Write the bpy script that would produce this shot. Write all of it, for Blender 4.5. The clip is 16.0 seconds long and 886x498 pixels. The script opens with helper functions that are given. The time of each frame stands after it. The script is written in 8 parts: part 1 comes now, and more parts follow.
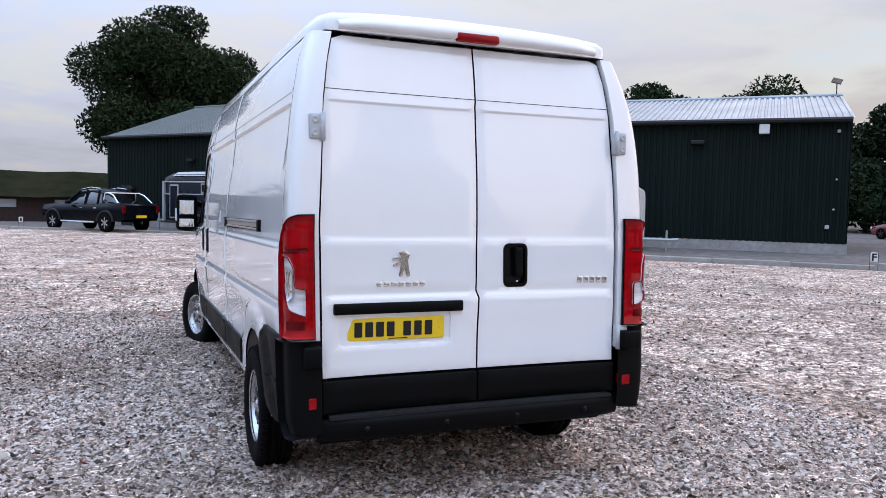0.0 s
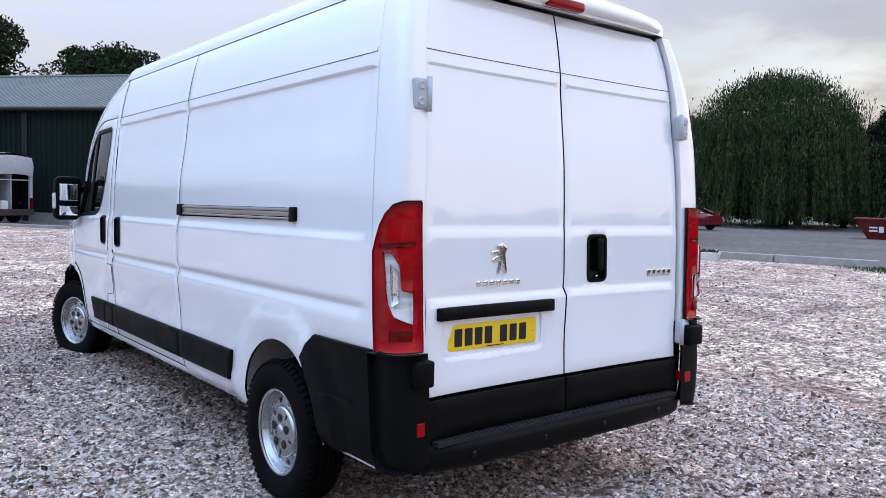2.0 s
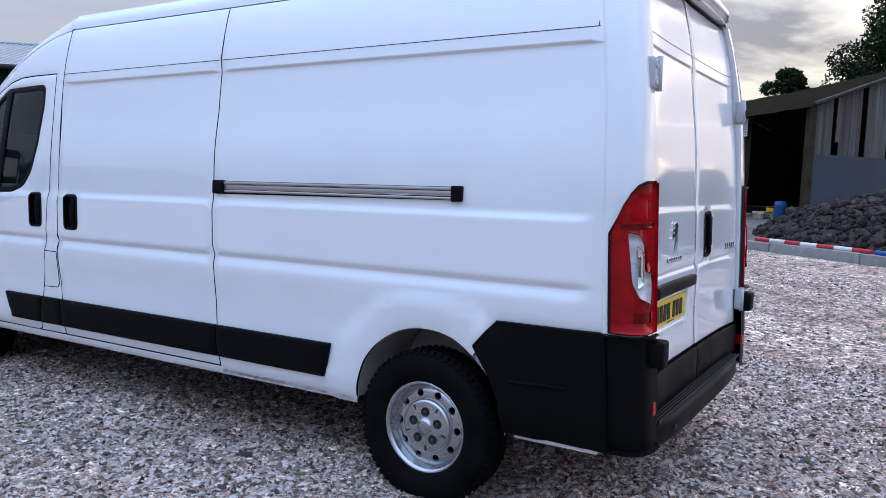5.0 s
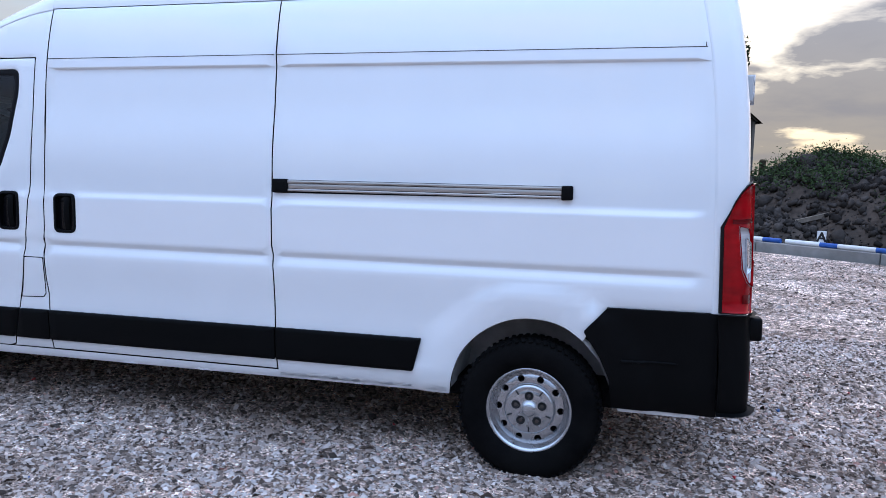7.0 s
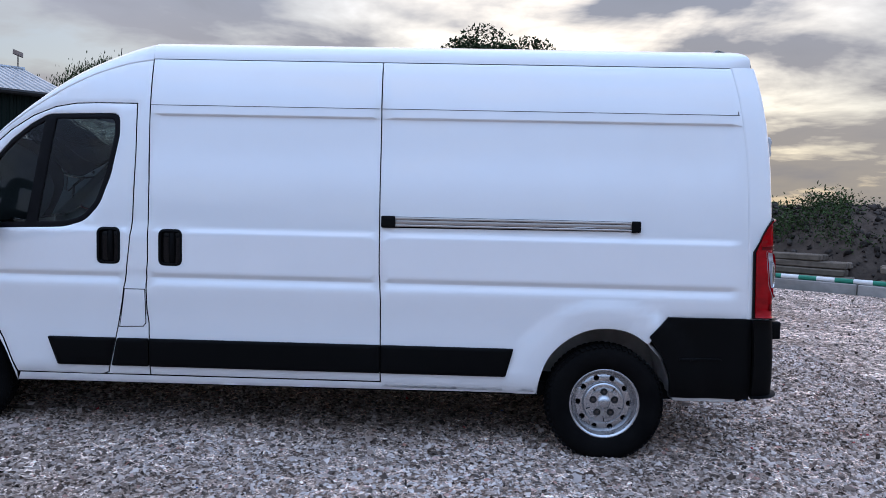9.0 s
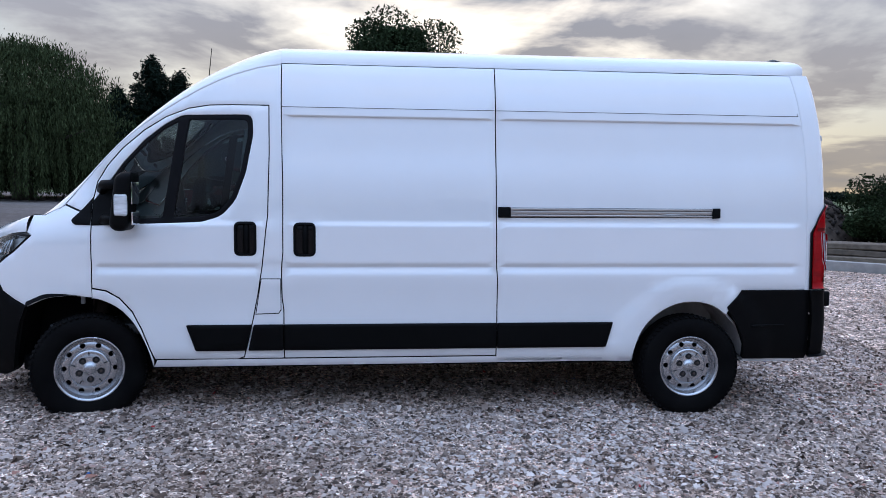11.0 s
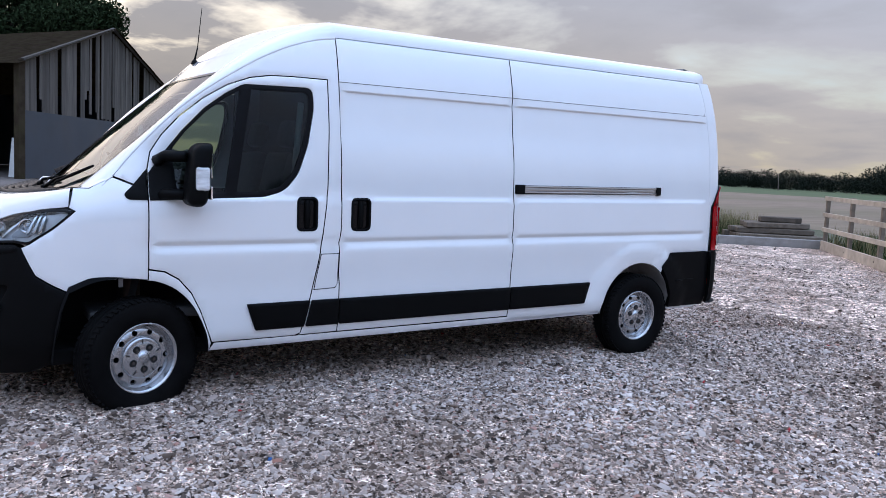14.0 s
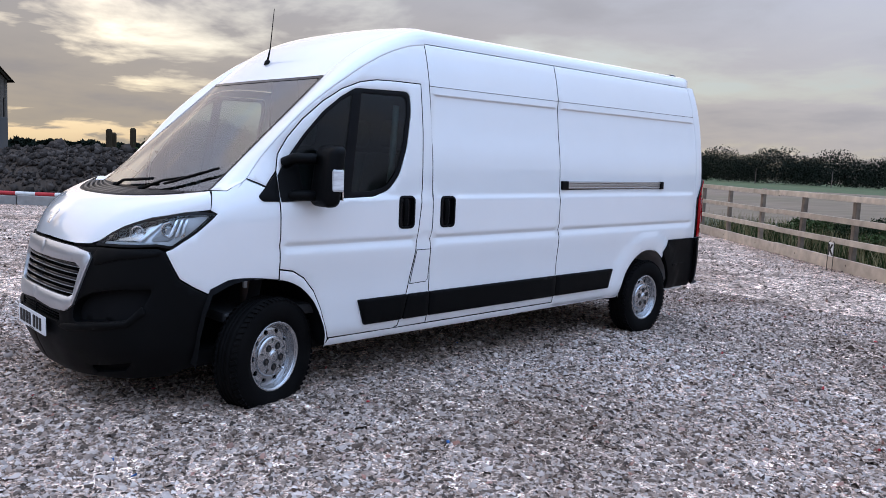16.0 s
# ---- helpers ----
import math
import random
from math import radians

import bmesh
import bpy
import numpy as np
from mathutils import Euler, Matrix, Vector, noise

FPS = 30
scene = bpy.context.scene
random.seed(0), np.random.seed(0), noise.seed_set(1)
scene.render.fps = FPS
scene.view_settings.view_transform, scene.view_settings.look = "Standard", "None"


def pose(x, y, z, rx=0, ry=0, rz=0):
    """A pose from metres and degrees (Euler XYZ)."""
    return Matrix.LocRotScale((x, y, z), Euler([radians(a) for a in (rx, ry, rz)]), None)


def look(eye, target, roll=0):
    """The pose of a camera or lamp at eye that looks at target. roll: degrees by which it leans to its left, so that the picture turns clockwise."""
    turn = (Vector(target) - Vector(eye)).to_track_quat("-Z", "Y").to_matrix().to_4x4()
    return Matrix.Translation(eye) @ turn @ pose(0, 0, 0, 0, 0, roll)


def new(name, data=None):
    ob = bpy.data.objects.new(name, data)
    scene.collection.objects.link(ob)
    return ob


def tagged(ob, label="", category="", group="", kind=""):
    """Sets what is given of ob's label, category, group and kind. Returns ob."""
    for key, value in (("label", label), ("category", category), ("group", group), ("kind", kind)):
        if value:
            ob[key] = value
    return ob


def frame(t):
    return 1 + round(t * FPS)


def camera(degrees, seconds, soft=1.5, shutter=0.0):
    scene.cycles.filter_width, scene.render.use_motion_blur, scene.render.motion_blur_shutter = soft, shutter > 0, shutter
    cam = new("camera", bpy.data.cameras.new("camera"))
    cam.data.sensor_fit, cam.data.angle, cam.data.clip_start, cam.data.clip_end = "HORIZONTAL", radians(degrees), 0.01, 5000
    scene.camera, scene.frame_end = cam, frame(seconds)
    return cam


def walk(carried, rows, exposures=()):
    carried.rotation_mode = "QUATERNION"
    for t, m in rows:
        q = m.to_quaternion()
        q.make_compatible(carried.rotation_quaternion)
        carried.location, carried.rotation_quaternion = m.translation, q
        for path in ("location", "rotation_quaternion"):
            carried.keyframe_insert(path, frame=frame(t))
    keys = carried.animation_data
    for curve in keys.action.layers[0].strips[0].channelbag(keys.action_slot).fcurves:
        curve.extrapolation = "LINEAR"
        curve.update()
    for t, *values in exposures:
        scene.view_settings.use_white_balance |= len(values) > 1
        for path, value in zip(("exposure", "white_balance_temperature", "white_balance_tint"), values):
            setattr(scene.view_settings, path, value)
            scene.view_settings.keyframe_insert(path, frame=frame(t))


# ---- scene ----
cam = camera(59.5, 16.0, soft=0.35)
PATH = [
    (0, (-1.758, -4.620, 1.527), (-0.9781, -2.7820, 1.4071), 1.27),
    (0.5, (-1.986, -4.357, 1.499), (-1.0654, -2.5863, 1.3686), 1.68),
    (1, (-2.213, -4.037, 1.499), (-1.1715, -2.3352, 1.3610), 1.80),
    (1.5, (-2.523, -3.761, 1.501), (-1.3698, -2.1332, 1.3608), 1.84),
    (2, (-2.725, -3.415, 1.473), (-1.4717, -1.8621, 1.3399), 1.76),
    (2.5, (-2.920, -3.109, 1.489), (-1.5777, -1.6307, 1.3782), 1.56),
    (3, (-3.212, -2.863, 1.498), (-1.7900, -1.4586, 1.4149), 1.38),
    (3.5, (-3.383, -2.628, 1.501), (-1.8816, -1.3079, 1.4372), 1.18),
    (4, (-3.508, -2.389, 1.508), (-1.9336, -1.1582, 1.4253), 1.30),
    (4.5, (-3.708, -2.142, 1.457), (-2.0671, -1.0066, 1.3176), 1.77),
    (4.7, (-3.793, -2.035, 1.444), (-2.1268, -0.9405, 1.2838), 1.92),
    (6.8, (-4.606, -0.614, 1.431), (-2.6890, -0.0813, 1.2278), 2.21),
    (7, (-4.693, -0.483, 1.462), (-2.7610, -0.0069, 1.2580), 2.10),
    (7.5, (-4.995, -0.163, 1.487), (-3.0310, 0.1760, 1.3161), 2.10),
    (8, (-5.144, 0.184, 1.481), (-3.1621, 0.4090, 1.3399), 2.16),
    (8.5, (-5.423, 0.507, 1.470), (-3.4305, 0.6346, 1.3481), 2.23),
    (9, (-5.625, 0.862, 1.464), (-3.6287, 0.9097, 1.3492), 2.19),
    (9.5, (-5.744, 1.222, 1.489), (-3.7475, 1.2060, 1.3716), 2.02),
    (10, (-5.992, 1.621, 1.501), (-3.9975, 1.5305, 1.3761), 1.81),
    (10.2, (-6.041, 1.736, 1.494), (-4.0477, 1.6324, 1.3647), 1.69),
    (12.3, (-6.124, 3.518, 1.486), (-4.2236, 2.9258, 1.2966), 1.78),
    (12.5, (-6.112, 3.742, 1.469), (-4.2340, 3.0803, 1.2764), 1.87),
    (13, (-6.018, 4.140, 1.486), (-4.2001, 3.3301, 1.2842), 2.20),
    (13.5, (-5.770, 4.500, 1.494), (-4.0231, 3.5482, 1.2876), 2.58),
    (14, (-5.654, 4.913, 1.477), (-3.9729, 3.8498, 1.2700), 2.97),
    (14.5, (-5.505, 5.310, 1.480), (-3.8896, 4.1506, 1.2691), 3.17),
    (15, (-5.264, 5.658, 1.490), (-3.7087, 4.4196, 1.2743), 3.09),
    (15.5, (-5.108, 6.101, 1.476), (-3.6108, 4.7928, 1.2596), 2.96),
    (16, (-4.930, 6.439, 1.479), (-3.4966, 5.0614, 1.2595), 2.86),
]
walk(cam, [(t, look(eye, target, roll)) for t, eye, target, roll in PATH],
     exposures=[(0.0, 1.54, 6150, 10), (1.5, 1.62, 6000, 10), (3.5, 1.36, 5700, 10), (4.5, 1.28, 5650, 10), (7.0, 1.38, 5550, 10), (9.0, 1.12, 5650, 10), (12.5, 1.26, 5700, 10), (14.5, 1.34, 5850, 10), (16.0, 1.28, 5950, 10)])

# ---- sky and sun: a low evening sun behind broken cloud in the east of the plan ----
SUN_AZ, SUN_EL = 99.0, 20.0          # degrees clockwise from +y, and above the horizon
world = bpy.data.worlds.new("evening_sky")
scene.world = world
world.use_nodes = True


def build_sky():
    nt = world.node_tree
    nt.nodes.clear()
    N, L = nt.nodes.new, nt.links.new

    def math_node(op, a, b=None, c=None, clamp=False):
        n = N("ShaderNodeMath")
        n.operation, n.use_clamp = op, clamp
        for i, v in enumerate((a, b, c)):
            if v is None:
                continue
            if isinstance(v, (int, float)):
                n.inputs[i].default_value = v
            else:
                L(v, n.inputs[i])
        return n.outputs[0]

    def ramp(fac, stops):
        n = N("ShaderNodeValToRGB")
        n.color_ramp.interpolation = "EASE"
        while len(n.color_ramp.elements) < len(stops):
            n.color_ramp.elements.new(0.5)
        for e, (p, c) in zip(n.color_ramp.elements, stops):
            e.position, e.color = p, (*c, 1)
        L(fac, n.inputs[0])
        return n.outputs[0]

    def mix(fac, a, b):
        n = N("ShaderNodeMix")
        n.data_type = "RGBA"
        for sock, v in ((n.inputs[0], fac), (n.inputs[6], a), (n.inputs[7], b)):
            if isinstance(v, (int, float)):
                sock.default_value = v
            elif isinstance(v, tuple):
                sock.default_value = (*v, 1)
            else:
                L(v, sock)
        return n.outputs[2]

    co = N("ShaderNodeTexCoord").outputs["Generated"]
    sep = N("ShaderNodeSeparateXYZ")
    L(co, sep.inputs[0])
    x, y, z = sep.outputs
    up = math_node("MAXIMUM", z, 0.0)
    # cloud sheet, flattened towards the horizon
    k = math_node("ADD", up, 0.16)
    comb = N("ShaderNodeCombineXYZ")
    L(math_node("DIVIDE", x, k), comb.inputs[0])
    L(math_node("DIVIDE", y, k), comb.inputs[1])
    L(math_node("MULTIPLY", z, 1.5), comb.inputs[2])

    def clouds(scale, detail, rough, shift):
        m = N("ShaderNodeMapping")
        m.inputs["Location"].default_value = shift
        L(comb.outputs[0], m.inputs[0])
        n = N("ShaderNodeTexNoise")
        n.inputs["Scale"].default_value, n.inputs["Detail"].default_value = scale, detail
        n.inputs["Roughness"].default_value, n.inputs["Distortion"].default_value = rough, 0.3
        L(m.outputs[0], n.inputs["Vector"])
        return n.outputs["Fac"]

    big, small = clouds(0.75, 6, 0.54, (3.1, 1.7, 0)), clouds(2.2, 7, 0.55, (0.4, 5.2, 2))
    cover = math_node("ADD", math_node("MULTIPLY", big, 0.7), math_node("MULTIPLY", small, 0.3))
    # nearness to the sun's side of the sky
    sx, sy = math.sin(radians(SUN_AZ)), math.cos(radians(SUN_AZ))
    side = math_node("ADD", math_node("MULTIPLY", x, sx), math_node("MULTIPLY", y, sy))
    side01 = math_node("MULTIPLY_ADD", side, 0.5, 0.5, clamp=True)
    low = math_node("SUBTRACT", 1.0, math_node("DIVIDE", up, 0.50), clamp=True)
    glow = math_node("MULTIPLY", math_node("POWER", side01, 1.2), math_node("POWER", low, 1.1))

    sky = N("ShaderNodeTexSky")
    sky.sky_type, sky.sun_disc = "NISHITA", False
    sky.sun_elevation, sky.sun_rotation = radians(SUN_EL), radians(SUN_AZ)
    sky.air_density, sky.dust_density, sky.ozone_density = 1.0, 1.5, 1.2
    bg_sky = N("ShaderNodeBackground")
    L(sky.outputs[0], bg_sky.inputs[0])

    cold = ramp(cover, [(0.39, CLOUD_BRIGHT), (0.50, CLOUD_MID), (0.64, CLOUD_DARK)])
    warm = ramp(cover, [(0.38, GLOW_BRIGHT), (0.50, GLOW_MID), (0.66, GLOW_DARK)])
    pink = mix(math_node("MULTIPLY", low, 0.55), cold, ramp(cover, [(0.36, (0.95, 0.80, 0.76)), (0.62, (0.62, 0.62, 0.70))]))
    cloud = mix(glow, pink, warm)
    bg_cloud = N("ShaderNodeBackground")
    L(cloud, bg_cloud.inputs[0])
    west = math_node("MULTIPLY_ADD", math_node("MULTIPLY", math_node("SUBTRACT", 1.0, side01), math_node("POWER", low, 0.5)), WEST_GAIN, 1.0)
    gain = math_node("MULTIPLY", math_node("MULTIPLY_ADD", up, ZENITH_GAIN, 1.0), west)
    L(math_node("MULTIPLY", math_node("MULTIPLY", west, math_node("MULTIPLY_ADD", side01, -0.6, 1.0)), 0.11), bg_sky.inputs[1])
    dim = math_node("MULTIPLY_ADD", math_node("MULTIPLY", math_node("POWER", side01, 2.3), math_node("SUBTRACT", 1.0, math_node("MULTIPLY", glow, 0.35))), -0.76, 1.0)
    L(math_node("MULTIPLY", math_node("MULTIPLY", gain, dim), CLOUD_GAIN), bg_cloud.inputs[1])
    sheet = math_node("MULTIPLY_ADD", math_node("SUBTRACT", cover, 0.40), 4.0, 0.62, clamp=True)
    mixer = N("ShaderNodeMixShader")
    L(math_node("MAXIMUM", sheet, math_node("MULTIPLY", glow, 0.9)), mixer.inputs[0])
    L(bg_sky.outputs[0], mixer.inputs[1])
    L(bg_cloud.outputs[0], mixer.inputs[2])
    L(mixer.outputs[0], N("ShaderNodeOutputWorld").inputs[0])


CLOUD_BRIGHT, CLOUD_MID, CLOUD_DARK = (0.92, 0.86, 0.85), (0.50, 0.68, 1.00), (0.52, 0.58, 0.70)
GLOW_BRIGHT, GLOW_MID, GLOW_DARK = (0.90, 0.76, 0.52), (0.86, 0.69, 0.49), (0.66, 0.56, 0.48)
CLOUD_GAIN, ZENITH_GAIN, WEST_GAIN = 0.42, 1.9, -0.62
build_sky()
lamp = bpy.data.lights.new("sun", "SUN")
lamp.energy, lamp.angle, lamp.color = 0.6, radians(110), (1.0, 0.76, 0.62)
sun = new("sun", lamp)
sun.matrix_world = look((0, 0, 0), (-math.sin(radians(SUN_AZ)) * math.cos(radians(SUN_EL)), -math.cos(radians(SUN_AZ)) * math.cos(radians(SUN_EL)), -math.sin(radians(SUN_EL))))

# ---- materials ----
def material(name, base, rough=0.5, metal=0.0, spread=0.08, scale=8.0, bump=0.0, bump_scale=60.0, stain=None, stain_scale=1.2, stain_amount=0.3,
             coat=0.0, spec=0.35, island=0.0, per_object=0.0, rough_spread=0.1, stretch=(1, 1, 1), transmission=0.0, ior=1.45, emission=0.0, coat_ior=1.5):
    """A surface with grain at two scales: a fine noise in tone, larger stains, and relief."""
    m = bpy.data.materials.new(name)
    m.use_nodes = True
    nt = m.node_tree
    N, L = nt.nodes.new, nt.links.new
    p = nt.nodes["Principled BSDF"]
    tc, mp = N("ShaderNodeTexCoord"), N("ShaderNodeMapping")
    mp.inputs["Scale"].default_value = stretch
    L(tc.outputs["Object"], mp.inputs[0])

    def noise_tex(sc, det=5):
        n = N("ShaderNodeTexNoise")
        n.inputs["Scale"].default_value, n.inputs["Detail"].default_value = sc, det
        L(mp.outputs[0], n.inputs["Vector"])
        return n.outputs["Fac"]

    def remap(v, lo, hi):
        n = N("ShaderNodeMapRange")
        n.inputs["From Min"].default_value, n.inputs["From Max"].default_value = 0.3, 0.7
        n.inputs["To Min"].default_value, n.inputs["To Max"].default_value = lo, hi
        L(v, n.inputs["Value"])
        return n.outputs[0]

    def times(c, f):
        n = N("ShaderNodeVectorMath")
        n.operation = "SCALE"
        if isinstance(c, tuple):
            n.inputs[0].default_value = c
        else:
            L(c, n.inputs[0])
        L(f, n.inputs["Scale"])
        return n.outputs[0]

    fine = noise_tex(scale)
    col = times(base, remap(fine, 1 - spread, 1 + spread))
    big = noise_tex(stain_scale, 6)
    if stain:
        mx = N("ShaderNodeMix")
        mx.data_type = "RGBA"
        L(remap(big, 0, stain_amount), mx.inputs[0])
        L(col, mx.inputs[6])
        mx.inputs[7].default_value = (*stain, 1)
        col = mx.outputs[2]
    if island:
        col = times(col, remap_unit(nt, N("ShaderNodeNewGeometry").outputs["Random Per Island"], 1 - island, 1 + island))
    if per_object:
        col = times(col, remap_unit(nt, N("ShaderNodeObjectInfo").outputs["Random"], 1 - per_object, 1 + per_object))
    L(col, p.inputs["Base Color"])
    L(remap(big, max(0.02, rough - rough_spread), min(1, rough + rough_spread)), p.inputs["Roughness"])
    p.inputs["Metallic"].default_value = metal
    p.inputs["Specular IOR Level"].default_value = spec
    p.inputs["Coat Weight"].default_value = coat
    p.inputs["Coat Roughness"].default_value = 0.03
    p.inputs["Coat IOR"].default_value = coat_ior
    p.inputs["Transmission Weight"].default_value = transmission
    p.inputs["IOR"].default_value = ior
    if emission:
        p.inputs["Emission Color"].default_value, p.inputs["Emission Strength"].default_value = (*base, 1), emission
    if bump:
        b = N("ShaderNodeBump")
        b.inputs["Strength"].default_value, b.inputs["Distance"].default_value = bump, 0.02
        L(noise_tex(bump_scale, 6), b.inputs["Height"])
        L(b.outputs[0], p.inputs["Normal"])
    return m


def remap_unit(nt, v, lo, hi):
    n = nt.nodes.new("ShaderNodeMapRange")
    n.inputs["To Min"].default_value, n.inputs["To Max"].default_value = lo, hi
    nt.links.new(v, n.inputs["Value"])
    return n.outputs[0]


def gravel_material():
    """Crushed stone: cells of grey, buff and pinkish chips with fines between them."""
    m = bpy.data.materials.new("gravel")
    m.use_nodes = True
    nt = m.node_tree
    N, L = nt.nodes.new, nt.links.new
    p = nt.nodes["Principled BSDF"]
    tc = N("ShaderNodeTexCoord").outputs["Object"]

    def vor(sc, feature="F1"):
        v = N("ShaderNodeTexVoronoi")
        v.feature = feature
        v.inputs["Scale"].default_value = sc
        L(tc, v.inputs["Vector"])
        return v

    def noise_tex(sc, det=5):
        n = N("ShaderNodeTexNoise")
        n.inputs["Scale"].default_value, n.inputs["Detail"].default_value = sc, det
        L(tc, n.inputs["Vector"])
        return n.outputs["Fac"]

    def ramp(fac, stops):
        n = N("ShaderNodeValToRGB")
        while len(n.color_ramp.elements) < len(stops):
            n.color_ramp.elements.new(0.5)
        for e, (q, c) in zip(n.color_ramp.elements, stops):
            e.position, e.color = q, (*c, 1)
        L(fac, n.inputs[0])
        return n.outputs[0]

    def mixc(f, a, b, mode="MIX"):
        n = N("ShaderNodeMix")
        n.data_type, n.blend_type = "RGBA", mode
        for s, v in ((n.inputs[0], f), (n.inputs[6], a), (n.inputs[7], b)):
            if isinstance(v, (int, float)):
                s.default_value = v
            elif isinstance(v, tuple):
                s.default_value = (*v, 1)
            else:
                L(v, s)
        return n.outputs[2]

    cells, fines = vor(75), vor(190)
    sepc = N("ShaderNodeSeparateColor")
    L(cells.outputs["Color"], sepc.inputs[0])
    stone = ramp(sepc.outputs[0], [(0.0, (0.07, 0.058, 0.052)), (0.3, (0.45, 0.385, 0.33)), (0.6, (0.79, 0.70, 0.62)), (0.85, (0.97, 0.90, 0.84)), (1.0, (0.46, 0.30, 0.25))])
    sepf = N("ShaderNodeSeparateColor")
    L(fines.outputs["Color"], sepf.inputs[0])
    dust = ramp(sepf.outputs[1], [(0.0, (0.03, 0.024, 0.021)), (0.5, (0.355, 0.293, 0.245)), (1.0, (0.93, 0.825, 0.73))])
    pick = N("ShaderNodeMath")
    pick.operation = "GREATER_THAN"
    L(sepc.outputs[1], pick.inputs[0])
    pick.inputs[1].default_value = 0.45
    col = mixc(pick.outputs[0], dust, stone)
    patch = noise_tex(0.45, 6)
    col = mixc(ramp(patch, [(0.42, (0, 0, 0)), (0.62, (0.55, 0.55, 0.55))]), col, mixc(1.0, col, (0.62, 0.52, 0.46), "MULTIPLY"))
    col = mixc(1.0, col, ramp(noise_tex(15.0, 7), [(0.38, (0.42, 0.385, 0.36)), (0.62, (1.60, 1.58, 1.57))]), "MULTIPLY")
    col = mixc(0.75, col, mixc(1.0, col, ramp(noise_tex(5.0, 6), [(0.34, (0.40, 0.36, 0.33)), (0.66, (1.58, 1.50, 1.45))]), "MULTIPLY"))
    L(mixc(0.7, col, mixc(1.0, col, ramp(noise_tex(1.3, 8), [(0.36, (0.58, 0.52, 0.48)), (0.62, (1.42, 1.36, 1.32))]), "MULTIPLY")), p.inputs["Base Color"])
    p.inputs["Roughness"].default_value = 0.93
    p.inputs["Specular IOR Level"].default_value = 0.25
    hsum = N("ShaderNodeMath")
    hsum.operation = "ADD"
    L(cells.outputs["Distance"], hsum.inputs[0])
    L(fines.outputs["Distance"], hsum.inputs[1])
    b = N("ShaderNodeBump")
    b.invert = True
    b.inputs["Strength"].default_value, b.inputs["Distance"].default_value = 0.6, 0.012
    L(hsum.outputs[0], b.inputs["Height"])
    b2 = N("ShaderNodeBump")
    b2.inputs["Strength"].default_value, b2.inputs["Distance"].default_value = 0.3, 0.04
    L(noise_tex(3.0, 7), b2.inputs["Height"])
    b3 = N("ShaderNodeBump")
    b3.inputs["Strength"].default_value, b3.inputs["Distance"].default_value = 0.6, 0.03
    L(noise_tex(17.0, 7), b3.inputs["Height"])
    L(b.outputs[0], b2.inputs["Normal"])
    L(b2.outputs[0], b3.inputs["Normal"])
    L(b3.outputs[0], p.inputs["Normal"])
    return m


M_GRAVEL = gravel_material()


def stone_material():
    """Crushed stone chips, each with a tone of its own: dark, buff, grey, pale and a few brick-pink."""
    m = bpy.data.materials.new("loose_stone")
    m.use_nodes = True
    nt = m.node_tree
    N, L = nt.nodes.new, nt.links.new
    p = nt.nodes["Principled BSDF"]
    r = N("ShaderNodeValToRGB")
    tones = [(0.0, (0.045, 0.036, 0.030)), (0.2, (0.15, 0.115, 0.092)), (0.45, (0.36, 0.285, 0.235)), (0.65, (0.41, 0.365, 0.335)), (0.85, (0.57, 0.49, 0.43)), (0.95, (0.70, 0.63, 0.575)), (1.0, (0.36, 0.19, 0.145))]
    while len(r.color_ramp.elements) < len(tones):
        r.color_ramp.elements.new(0.5)
    for e, (q, c) in zip(r.color_ramp.elements, tones):
        e.position, e.color = q, (*c, 1)
    L(N("ShaderNodeNewGeometry").outputs["Random Per Island"], r.inputs[0])
    co = N("ShaderNodeTexCoord").outputs["Object"]
    mx = N("ShaderNodeMix")
    mx.data_type, mx.blend_type = "RGBA", "MULTIPLY"
    mx.inputs[0].default_value = 1.0
    L(r.outputs[0], mx.inputs[6])
    g = N("ShaderNodeTexNoise")
    g.inputs["Scale"].default_value, g.inputs["Detail"].default_value = 0.5, 8
    L(co, g.inputs["Vector"])
    q = N("ShaderNodeValToRGB")
    q.color_ramp.elements[0].position, q.color_ramp.elements[0].color = 0.36, (0.62, 0.55, 0.50, 1)
    q.color_ramp.elements[1].position, q.color_ramp.elements[1].color = 0.60, (1.12, 1.10, 1.10, 1)
    L(g.outputs["Fac"], q.inputs[0])
    L(q.outputs[0], mx.inputs[7])
    L(mx.outputs[2], p.inputs["Base Color"])
    p.inputs["Roughness"].default_value = 0.88
    p.inputs["Specular IOR Level"].default_value = 0.3
    return m


M_STONE = stone_material()
M_WHITE = material("white_paint", (0.82, 0.825, 0.83), 0.22, spread=0.012, scale=3, coat=1.0, coat_ior=1.9, stain=(0.66, 0.645, 0.61), stain_amount=0.06, stain_scale=0.7, rough_spread=0.05)
M_BLACK = material("black_plastic", (0.0022, 0.0024, 0.0028), 0.50, spread=0.15, scale=5, bump=0.06, bump_scale=900, stain=(0.0035, 0.0034, 0.0033), stain_amount=0.25, stain_scale=3, spec=0.10)
M_GLOSSBLACK = material("gloss_black", (0.004, 0.004, 0.005), 0.16, spread=0.1, scale=4, spec=0.22)
M_FRAME = material("black_window_rubber", (0.005, 0.005, 0.006), 0.5, spread=0.15, scale=8, spec=0.12)
M_TREAD = material("worn_black_tread", (0.016, 0.0165, 0.018), 0.45, spread=0.2, scale=9, spec=0.2)
M_SATIN = material("satin_silver", (0.60, 0.61, 0.63), 0.36, metal=0.9, spread=0.03)
